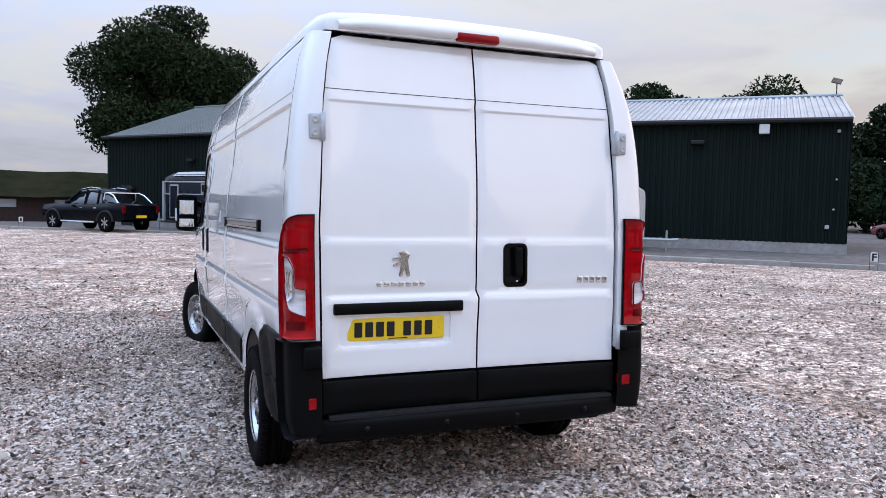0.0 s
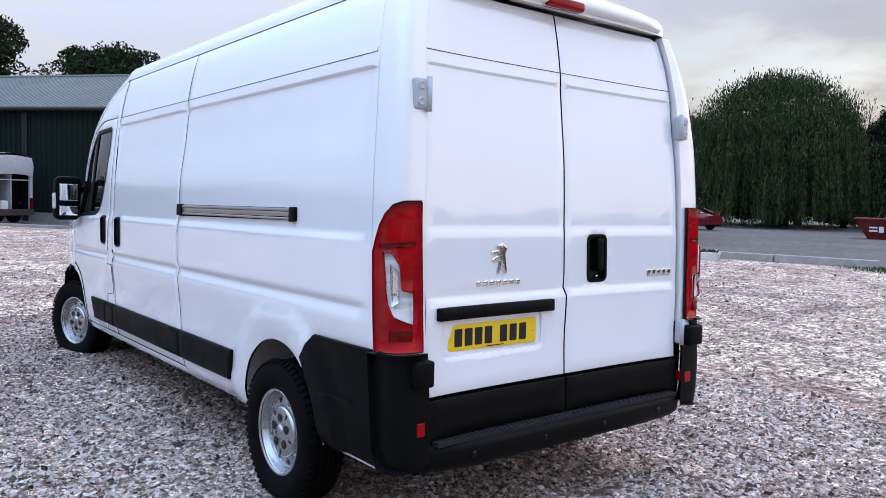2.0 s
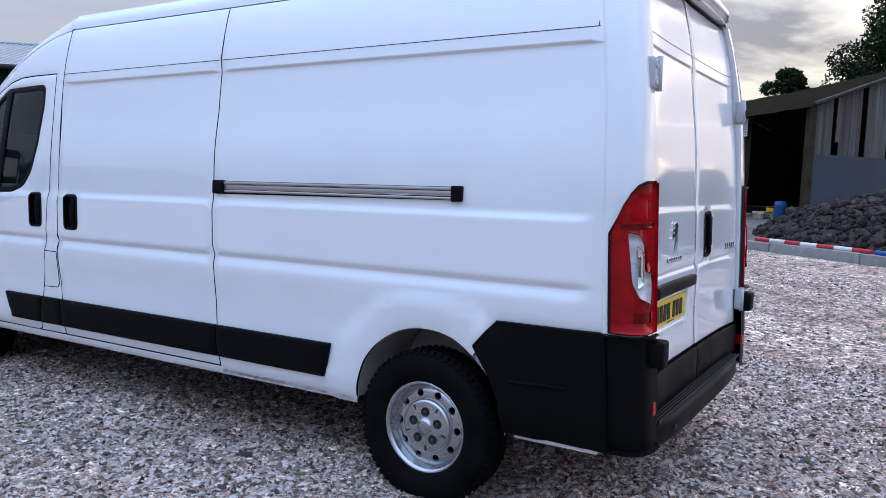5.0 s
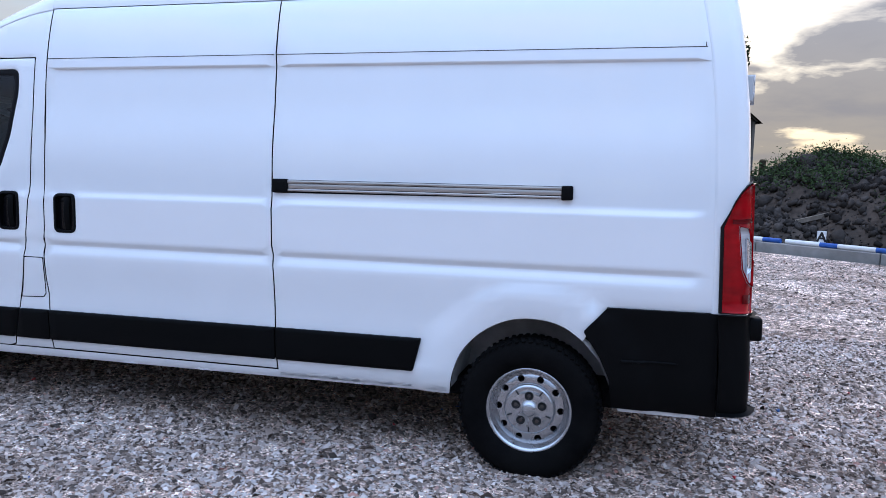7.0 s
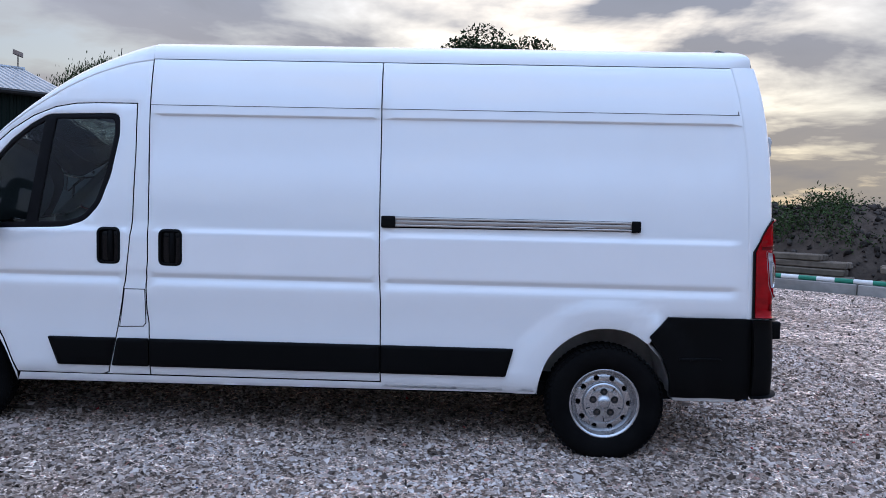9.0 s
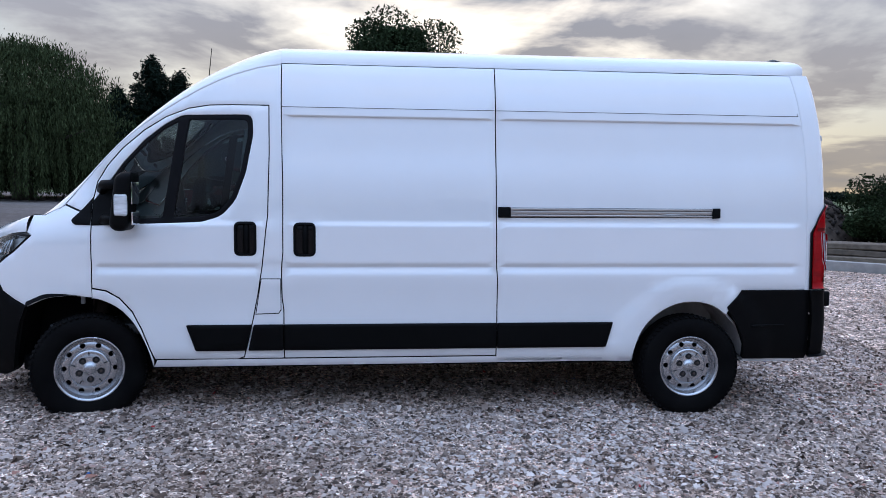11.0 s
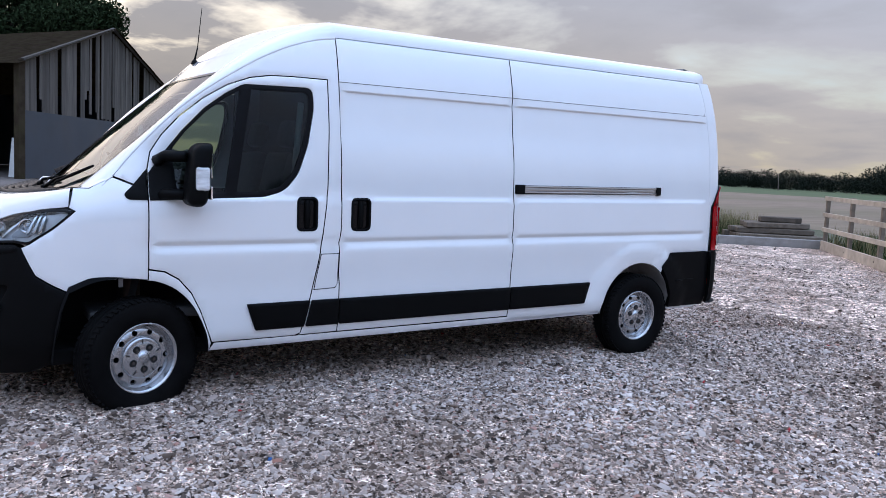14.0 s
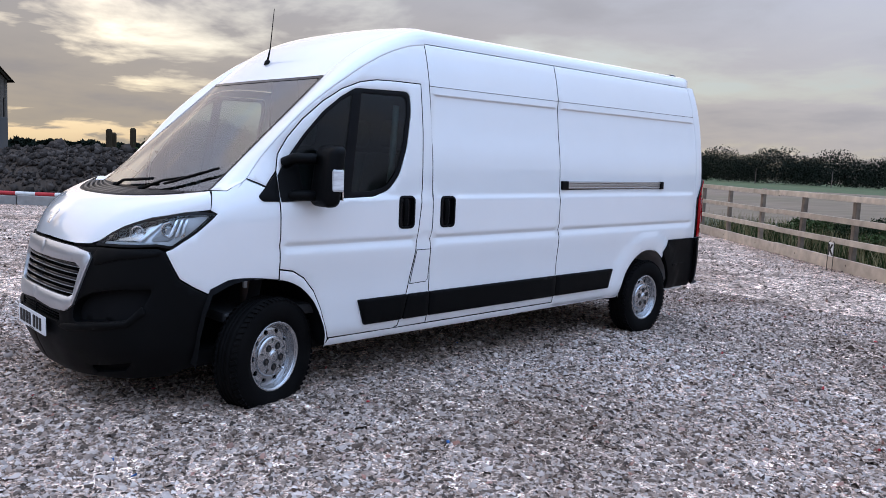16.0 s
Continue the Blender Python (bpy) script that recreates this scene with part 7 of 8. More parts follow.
tree("hawthorn_bush", "dark bush at the foot of the lone tree", 23.1, -25.2, 1.75, 1.2, M_LEAF_DARK, 0.0, 12000, 0.04, 26, 18, 0.8)
tree("hawthorn_bush", "green bush over the stacked timbers", 11.2, -10.9, 2.25, 1.5, M_LEAF, 0.0, 26000, 0.032, 34, 13, 0.8)
tree("broadleaf_tree", "dark trees in the hedge behind the willow", 66, 31, 8.5, 5.0, M_LEAF_DARK, 0.02, 20000, 0.16, 30, 14)
tree("broadleaf_tree", "dark trees in the hedge beside the barn", 67, 24, 8.0, 5.0, M_LEAF_DARK, 0.0, 22000, 0.16, 34, 15)
tree("broadleaf_tree", "dark undergrowth behind the willow", 60, 29, 6.0, 5.5, M_LEAF_DARK, 0.0, 22000, 0.14, 36, 17, 0.7)
tree("broadleaf_tree", "dark hedge behind the red car", 50, 36.5, 5.2, 4.6, M_LEAF_DARK, 0.0, 20000, 0.13, 34, 16, 0.7)


def willow(x, y, h, spread, seed=2):
    r = np.random.default_rng(seed)
    ob = thing("willow_tree", "large weeping willow with long hanging branches", "tree", pose(x, y, -0.05))
    bm = bmesh.new()
    tube(bm, [(0, 0, 0), (0.1, 0.1, 2), (0, 0.2, 4.5), (0.2, 0, 7)], [0.75, 0.6, 0.45, 0.2], 10)
    pts = []
    heads = [(r.uniform(0, 2 * np.pi), spread * math.sqrt(r.random())) for _ in range(170)]
    for k in range(1360):
        a, rad = heads[k % 170]
        hx, hy = rad * math.cos(a), rad * math.sin(a)
        dome = h * (0.26 + 0.74 * math.sqrt(max(0, 1 - (rad / spread) ** 2)))
        zt = dome * (0.84 + 0.13 * math.sin(a * 37 + rad * 5))
        ln = min(zt - 0.4, (0.34 + 0.50 * abs(math.sin(a * 53 + rad * 3)) + 0.15 * r.random()) * zt)
        n = int(24 + ln * 13)
        t = r.random(n)
        px, py = hx + r.normal(0, 0.42), hy + r.normal(0, 0.42)
        out = 1 + 0.08 * t
        jit = r.normal(0, 0.07, (n, 3))
        pts.append(np.stack([px * out + jit[:, 0], py * out + jit[:, 1], zt - ln * t + jit[:, 2] - 0.25 * (r.random() ** 2), 0.034 + 0.034 * r.random(n)], 1))
        if k < 170 and k % 8 == 0:
            tube(bm, [(0, 0, 3 + 0.02 * k), (px * 0.5, py * 0.5, zt * 0.85), (px, py, zt)], [0.28, 0.16, 0.03], 6)
    for k in range(260):
        a, rad = r.uniform(0, 2 * np.pi), spread * math.sqrt(r.random()) * 0.95
        dome = h * (0.22 + 0.72 * math.sqrt(max(0, 1 - (rad / spread) ** 2)))
        d = r.normal(size=(90, 3))
        pts.append(np.concatenate([np.array([rad * math.cos(a), rad * math.sin(a), dome]) + d * np.array([0.8, 0.8, 0.35]), 0.04 + 0.035 * r.random((90, 1))], 1))
    part("trunk", bm, M_BARK, ob, smooth=True)
    leaves(np.concatenate(pts), M_WILLOW, "crown", ob, 2.4, 1.25)


willow(52.8, 26.4, 11.5, 6.5)


def conifer(x, y, h, w, seed):
    r = np.random.default_rng(seed)
    ob = thing("pine_tree", "dark ragged pine tree", "tree", pose(x, y, -0.05), group="pines beside the barn")
    bm = bmesh.new()
    tube(bm, [(0, 0, 0), (0, 0.05, h * 0.5), (0, 0, h)], [0.28, 0.2, 0.03], 8)
    pts = []
    for k in range(190):
        z = h * (0.05 + 0.95 * (k / 190)) * (0.97 + 0.06 * r.random())
        ln = w * max(0.0, 1 - z / h) ** 0.75 * (0.55 + 0.6 * r.random()) + 0.25
        a = r.uniform(0, 2 * np.pi)
        e = np.array([ln * math.cos(a), ln * math.sin(a), z + ln * 0.18])
        tube(bm, [(0, 0, z), e], [0.05, 0.01], 4)
        n = int(40 + 60 * ln)
        t = r.random((n, 1)) ** 0.7
        pts.append(np.concatenate([np.array([0, 0, z]) * (1 - t) + e * t + r.normal(0, 0.20, (n, 3)), 0.045 + 0.07 * r.random((n, 1))], 1))
    part("trunk", bm, M_BARK, ob, smooth=True)
    leaves(np.concatenate(pts), M_CONIFER, "crown", ob, 2.4)


for x, y, h, w, sd in ((65.5, 20.6, 12.1, 4.4, 21), (66.0, 18.4, 11.0, 3.6, 22), (64.6, 23.4, 9.3, 4.2, 23), (66.5, 16.0, 8.2, 2.4, 24), (64.2, 26.2, 8.8, 4.0, 25), (67.5, 22.0, 8.5, 4.6, 26)):
    conifer(x, y, h, w, sd)


def far_wood(name, label, az0, az1, dist, hmin, hmax, n, leaf, mat, seed, m=210):
    """Distant woodland seen over the fields."""
    r = np.random.default_rng(seed)
    pts = []
    for k in range(n):
        t = (k + r.random()) / n
        a = radians(az0 + (az1 - az0) * t)
        d = dist * (1 + 0.12 * r.random())
        h = (hmin + (hmax - hmin) * r.random()) * (0.75 + 0.25 * math.sin(t * 23) ** 2)
        c = np.array([-5 + d * math.sin(a), 5 + d * math.cos(a), h * 0.5])
        q = r.normal(size=(m, 3))
        q /= np.linalg.norm(q, axis=1, keepdims=True)
        q *= (0.3 + 0.7 * r.random((m, 1)) ** 0.4)
        pts.append(np.concatenate([c + q * np.array([h * 0.55, h * 0.55, h * 0.5]), leaf * (0.6 + 0.8 * r.random((m, 1)))], 1))
    tagged(leaves(np.concatenate(pts), mat, name, None, 1.2), label, "woodland", kind="stuff")


far_wood("far_wood", "dark pine wood beyond the fields", 151, 178, 300, 9.0, 14.5, 190, 0.25, M_FARWOOD, 31, 700)
far_wood("far_wood", "lower dark wood beyond the fields", 141, 152, 310, 5.2, 8.6, 90, 0.24, M_FARWOOD, 35, 400)
far_wood("far_wood", "dark tree line on the far side of the yard", 186, 352, 125, 7.5, 12.5, 230, 0.42, M_FARWOOD, 34)
far_wood("far_hedge", "low distant hedge line on the horizon", 112, 143, 520, 5, 8, 120, 0.8, M_FARWOOD, 32)
far_wood("far_hedge", "distant trees on the skyline behind the rubble", 100, 114, 160, 1.6, 2.6, 60, 0.5, M_FARWOOD, 33)
for k, (az, d) in enumerate(((145.5, 262), (155.3, 268), (160.0, 264), (137.5, 240))):
    p = Vector((-5 + d * math.sin(radians(az)), 5 + d * math.cos(radians(az))))
    ob = thing("telegraph_pole", "distant pale wooden pole in the field", "pole", pose(p.x, p.y, -0.05, 2 * (k % 2), 3 - 2 * k, 0), group="field poles")
    bm = bmesh.new()
    tube(bm, [(0, 0, 0), (0, 0, 5.0)], [0.15, 0.11], 8)
    part("shaft", bm, M_BOARD, ob)

# ---- spoil heaps, rubble, stacked timbers and weeds behind the kerb ----
def heap_height(x, y):
    h = 0.0
    for cx, cy, rx, ry, hh in HEAPS:
        d = ((x - cx) / rx) ** 2 + ((y - cy) / ry) ** 2
        h = max(h, hh * max(0.0, 1 - d) ** 0.8 if d < 1 else 0)
    n = noise.fractal(Vector((x * 0.9, y * 0.9, 3.3)), 0.8, 2.0, 4)
    return h + (0.22 * n * min(1, h * 2.5) if h > 0 else 0)


HEAPS = [(19.2, -2.0, 3.4, 3.2, 1.5), (23.4, 0.2, 2.8, 2.4, 0.85), (17.6, -5.2, 3.0, 2.6, 2.2), (15.6, -7.0, 2.8, 2.8, 1.9), (13.6, -8.6, 2.6, 2.6, 1.9), (20.5, -6.5, 4.0, 3.0, 2.2), (24.5, -1.5, 4.0, 4.0, 1.2), (15.3, -3.9, 1.5, 1.5, 0.7)]
bm = bmesh.new()
N_ = 110
rows = []
for i in range(N_):
    row = []
    for j in range(N_):
        x, y = 9.5 + 20.5 * i / (N_ - 1), -13 + 19.5 * j / (N_ - 1)
        row.append((x, y, heap_height(x, y) - 0.07))
    rows.append(row)
grid_mesh(bm, rows)
for f in [f for f in bm.faces if max(v.co.z for v in f.verts) < -0.05]:
    bm.faces.remove(f)
bmesh.ops.recalc_face_normals(bm, faces=bm.faces[:])
tagged(link("spoil_heap", bm, M_EARTH), "brown earth and rubble spoil heaps behind the kerb", "heap", kind="stuff")


def on_heaps(n, smin, smax, x0=10, x1=27, y0=-12, y1=5.5, lift=0.3, pw=2.5, where=None):
    out = []
    while len(out) < n:
        x, y = rng.uniform(x0, x1), rng.uniform(y0, y1)
        h = heap_height(x, y)
        if h > 0.05 and (where is None or where(x, y)):
            s = smin + (smax - smin) * rng.random() ** pw
            out.append((x, y, h - 0.07 + s * lift, s))
    return np.array(out)


tagged(scatter_mesh("rubble", CHIP_V, CHIP_F, on_heaps(14000, 0.015, 0.11, pw=3.2, where=lambda x, y: y > -6.4), M_RUBBLE), "broken brick, stone and concrete rubble", "rubble", kind="stuff")
tagged(scatter_mesh("rubble", CHIP_V, CHIP_F, on_heaps(2600, 0.02, 0.08, where=lambda x, y: y <= -6.4), M_RUBBLE), "small stones in the earth heap", "rubble", kind="stuff")
for k in range(26):
    q = on_heaps(1, 0.14, 0.26, y0=-5, y1=4.5, lift=0.2, pw=1.5)[0]
    ob = scatter_mesh("boulder", CHIP_V, CHIP_F, np.array([q]), M_RUBBLE)
    tagged(ob, "broken lump of grey-brown stone on the heap", "stone", group="large rubble stones")
w_ = on_heaps(1100, 0.018, 0.042, lift=1.5, where=lambda x, y: y < -3.4 and heap_height(x, y) > 0.9 and noise.noise(Vector((x * 0.5, y * 0.5, 1))) > -0.05)
w2 = np.repeat(w_, 24, 0)
w2[:, :3] += rng.normal(0, 1, (len(w2), 3)) * np.array([0.16, 0.16, 0.13]) + np.array([0, 0, 0.08])
tagged(leaves(w2, M_WEED, "weeds"), "green weeds growing over the rubble heaps", "weeds", kind="stuff")


def tufts(name, label, poly_fn, n, hmin, hmax, mat, width=0.02):
    """Upright grass blades."""
    out = []
    while len(out) < n:
        x, y = poly_fn()
        out.append((x, y))
    p = np.array(out)
    h = hmin + (hmax - hmin) * rng.random(n)
    a = rng.uniform(0, 2 * np.pi, n)
    lean = rng.normal(0, 0.25, (n, 2)) * h[:, None]
    w = np.stack([np.cos(a), np.sin(a)], 1) * width
    z0 = np.full(n, -0.04)
    v = np.stack([np.concatenate([p - w, z0[:, None]], 1), np.concatenate([p + w, z0[:, None]], 1), np.concatenate([p + lean, h[:, None]], 1)], 1)
    tagged(raw_mesh(name, v.reshape(-1, 3), np.arange(3 * n).reshape(n, 3), mat), label, "grass", kind="stuff")


def behind_fence():
    t, o = rng.random(), rng.random() ** 1.3 * 9
    p = FA.lerp(FB, t * 1.15 - 0.1) + Vector((-fd.y, fd.x)) * (0.4 + o)
    return p.x, p.y


def behind_kerb():
    t, o = 0.72 + 0.28 * rng.random(), 2.6 + 5 * rng.random() ** 1.4
    p = Vector(on_kerb(t, o))
    return p.x, p.y


for k, (t_, o_, h_, r_) in enumerate(((0.30, 1.6, 0.75, 0.9), (0.52, 2.2, 0.9, 1.1), (0.70, 1.5, 0.7, 0.8), (0.84, 2.4, 0.95, 1.2), (0.98, 1.6, 0.8, 1.0))):
    p_ = FA.lerp(FB, t_) + Vector((-fd.y, fd.x)) * o_
    tree("bramble_bush", "low dark bramble bush behind the fence", p_.x, p_.y, h_, r_, M_LEAF_DARK if k % 2 else M_WEED, 0.0, 6000, 0.026, 20, 40 + k, 0.6)
tufts("dry_grass", "dry yellow grass behind the fence", behind_fence, 9000, 0.15, 0.65, M_DRYGRASS, 0.012)
tufts("green_weeds", "dark green weeds behind the fence", behind_fence, 9000, 0.12, 0.5, M_WEED, 0.02)
tufts("dry_grass", "dry grass and seed heads behind the kerb", behind_kerb, 5000, 0.15, 0.75, M_DRYGRASS, 0.012)
tufts("green_weeds", "green weeds behind the kerb", behind_kerb, 4000, 0.1, 0.5, M_WEED, 0.02)
tufts("kerb_grass", "short grass in the gap of the kerb", lambda: (17.7 + rng.normal(0, 0.5), 3.9 + rng.normal(0, 0.8)), 2500, 0.03, 0.10, M_WEED, 0.012)


def stack(x, y, turn, rows_):
    """Old timbers lying across bearers."""
    ob = thing("timber_stack", "stack of old weathered sleepers on the verge", "timber stack", pose(x, y, -0.03, 0, 0, turn), group="stacked timbers")
    z = 0.0
    for ln, n, off in rows_:
        for k in range(n):
            part("timber", bm_box((-ln / 2 + off, -0.13, 0), (ln / 2 + off, 0.13, 0.135), 0.02, pose(random.uniform(-0.06, 0.06), (k - (n - 1) / 2) * 0.29, z, 0, random.uniform(-1, 1), random.uniform(-6, 6)), seg=1), M_SLEEPER, ob)
        z += 0.145


kang = math.degrees(math.atan2(-15.8, -11.85))
stack(*on_kerb(0.55, 1.35), kang, [(2.3, 3, 0), (2.0, 3, 0.15), (2.2, 3, -0.1), (1.7, 2, 0.2), (1.5, 2, -0.2)])
stack(*on_kerb(0.80, 1.2), kang, [(2.5, 4, 0), (2.5, 3, 0.05), (2.3, 4, -0.05), (2.2, 3, 0.1), (1.2, 2, 0.5)])
stack(*on_kerb(0.69, 1.3), kang, [(2.4, 3, 0), (2.3, 4, 0.1), (2.1, 3, 0.15), (1.9, 3, -0.1)])
stack(*on_kerb(0.955, 1.0), kang, [(2.2, 3, 0), (2.1, 4, 0.05), (1.9, 3, -0.05), (1.6, 3, 0.1), (1.0, 2, 0.2)])
for x, y, h in ((21.0, -3.2, 2.0), (21.8, -4.3, 2.1), (21.3, -3.45, 1.9)):
    ob = thing("gate_post", "dark round timber post standing in the rubble", "post", pose(x, y, 0), group="dark posts")
    bm = bmesh.new()
    tube(bm, [(0, 0, -0.1), (0, 0, h), (0, 0, h + 0.05)], [0.11, 0.10, 0.06], 10)
    part("shaft", bm, M_OLDROOF, ob)
bm = bmesh.new()
tube(bm, [(0, 0, 0), (0.2, -0.9, 0.25), (0.35, -1.7, 0.85)], [0.07, 0.07, 0.06], 4)
tagged(link("leaning_plank", bm, M_SLEEPER, False), "weathered plank leaning on the rubble", "plank").matrix_world = pose(14.9, -4.0, 0.5)

# ---- vehicles and farm things ----
def ring_loft(bm, stations, flip=False):
    """A body skin: each station is (y, [(half width, z), ...] from sill to middle), mirrored across."""
    rows = []
    for y, prof in stations:
        r = [(-w, y, z) for w, z in prof] + [(w, y, z) for w, z in prof[::-1]]
        rows.append(r)
    grid_mesh(bm, rows, flip=flip)
    for e in (0, -1):
        bm.faces.new([bm.verts.new(p) for p in rows[e]])
    bmesh.ops.recalc_face_normals(bm, faces=bm.faces[:])
    return bm


def road_wheel(parent, x, y, r, w, rim_mat, spokes=5):
    wh = part("wheel", lathe(bmesh.new(), [(-w / 2, r * 0.62), (-w / 2, r * 0.86), (-w * 0.42, r * 0.96), (-w * 0.3, r), (w * 0.3, r), (w * 0.42, r * 0.96), (w / 2, r * 0.86), (w / 2, r * 0.62)], "x", 28), M_TYRE, parent, "black tyre with a rim", True)
    wh.matrix_local = pose(x, y, r)
    s = -1 if x < 0 else 1
    part("rim", lathe(bmesh.new(), [(s * w * 0.46, r * 0.64), (s * w * 0.40, r * 0.58), (s * w * 0.30, r * 0.2), (s * w * 0.34, 0.0)], "x", 24), M_DARK, wh, smooth=True)
    for k in range(spokes):
        part("spoke", bm_box((s * w * 0.36 - 0.02, -r * 0.07, 0.0), (s * w * 0.36 + 0.02, r * 0.07, r * 0.60), 0.01, Matrix.Rotation(2 * math.pi * k / spokes, 4, "X")), rim_mat, wh)
    return wh


def saloon(m):
    ob = thing("saloon_car", "dark red four-door saloon car parked by the willow", "car", m)
    body = [(0.0, [(0.60, 0.35), (0.66, 0.50), (0.62, 0.62), (0.0, 0.66)]), (0.25, [(0.80, 0.24), (0.86, 0.52), (0.78, 0.72), (0.0, 0.78)]), (1.0, [(0.88, 0.20), (0.92, 0.60), (0.86, 0.86), (0.0, 0.93)]), (1.6, [(0.89, 0.20), (0.93, 0.64), (0.88, 0.93), (0.0, 0.98)]),
            (3.0, [(0.89, 0.20), (0.93, 0.66), (0.88, 0.96), (0.0, 0.99)]), (3.9, [(0.88, 0.22), (0.92, 0.68), (0.86, 0.98), (0.0, 1.02)]), (4.5, [(0.82, 0.28), (0.86, 0.66), (0.78, 0.97), (0.0, 1.0)]), (4.72, [(0.70, 0.36), (0.74, 0.62), (0.68, 0.86), (0.0, 0.90)])]
    part("body", ring_loft(bmesh.new(), body), M_CARRED, ob, "dark red bodywork", True)
    green = [(1.25, [(0.78, 0.93), (0.70, 0.96), (0.0, 1.0)]), (2.0, [(0.80, 0.93), (0.62, 1.32), (0.0, 1.37)]), (2.8, [(0.80, 0.95), (0.62, 1.38), (0.0, 1.42)]), (3.4, [(0.79, 0.97), (0.60, 1.28), (0.0, 1.34)]), (4.15, [(0.74, 0.98), (0.62, 1.02), (0.0, 1.04)])]
    part("window_glass", ring_loft(bmesh.new(), green), M_CARGLASS, ob, "dark car glass", True)
    roofs = [(1.35, 0.66, 1.05), (2.0, 0.60, 1.375), (2.8, 0.60, 1.425), (3.4, 0.58, 1.345), (4.15, 0.62, 1.055)]
    bm = bmesh.new()
    grid_mesh(bm, [[(-w, y, z - 0.03), (-w * 0.5, y, z), (0, y, z + 0.012), (w * 0.5, y, z), (w, y, z - 0.03)] for y, w, z in roofs[1:4]])
    part("roof", bm, M_CARRED, ob, smooth=True)
    for s in (-1, 1):
        for a, b in ((0, 1), (3, 4)):
            bm = bmesh.new()
            tube(bm, [(s * roofs[a][1], roofs[a][0], roofs[a][2] - 0.02), (s * roofs[b][1], roofs[b][0], roofs[b][2] - 0.02)], 0.04, 6)
            part("pillar", bm, M_CARRED, ob)
        for y in (0.95, 3.75):
            road_wheel(ob, s * 0.84, y, 0.33, 0.21, M_STEEL)
        part("headlamp", bm_box((s * 0.66 - 0.12, 0.06, 0.55), (s * 0.66 + 0.12, 0.22, 0.67), 0.03), M_CLEAR, ob)
        part("tail_lamp", bm_box((s * 0.62 - 0.14, 4.60, 0.72), (s * 0.62 + 0.14, 4.70, 0.84), 0.03), M_REDDARK, ob)
    return ob


# nose of the red car points away along the shed's end
saloon(Matrix.Translation((39.55, 27.25, -0.03)) @ Matrix.Rotation(radians(174), 4, "Z"))


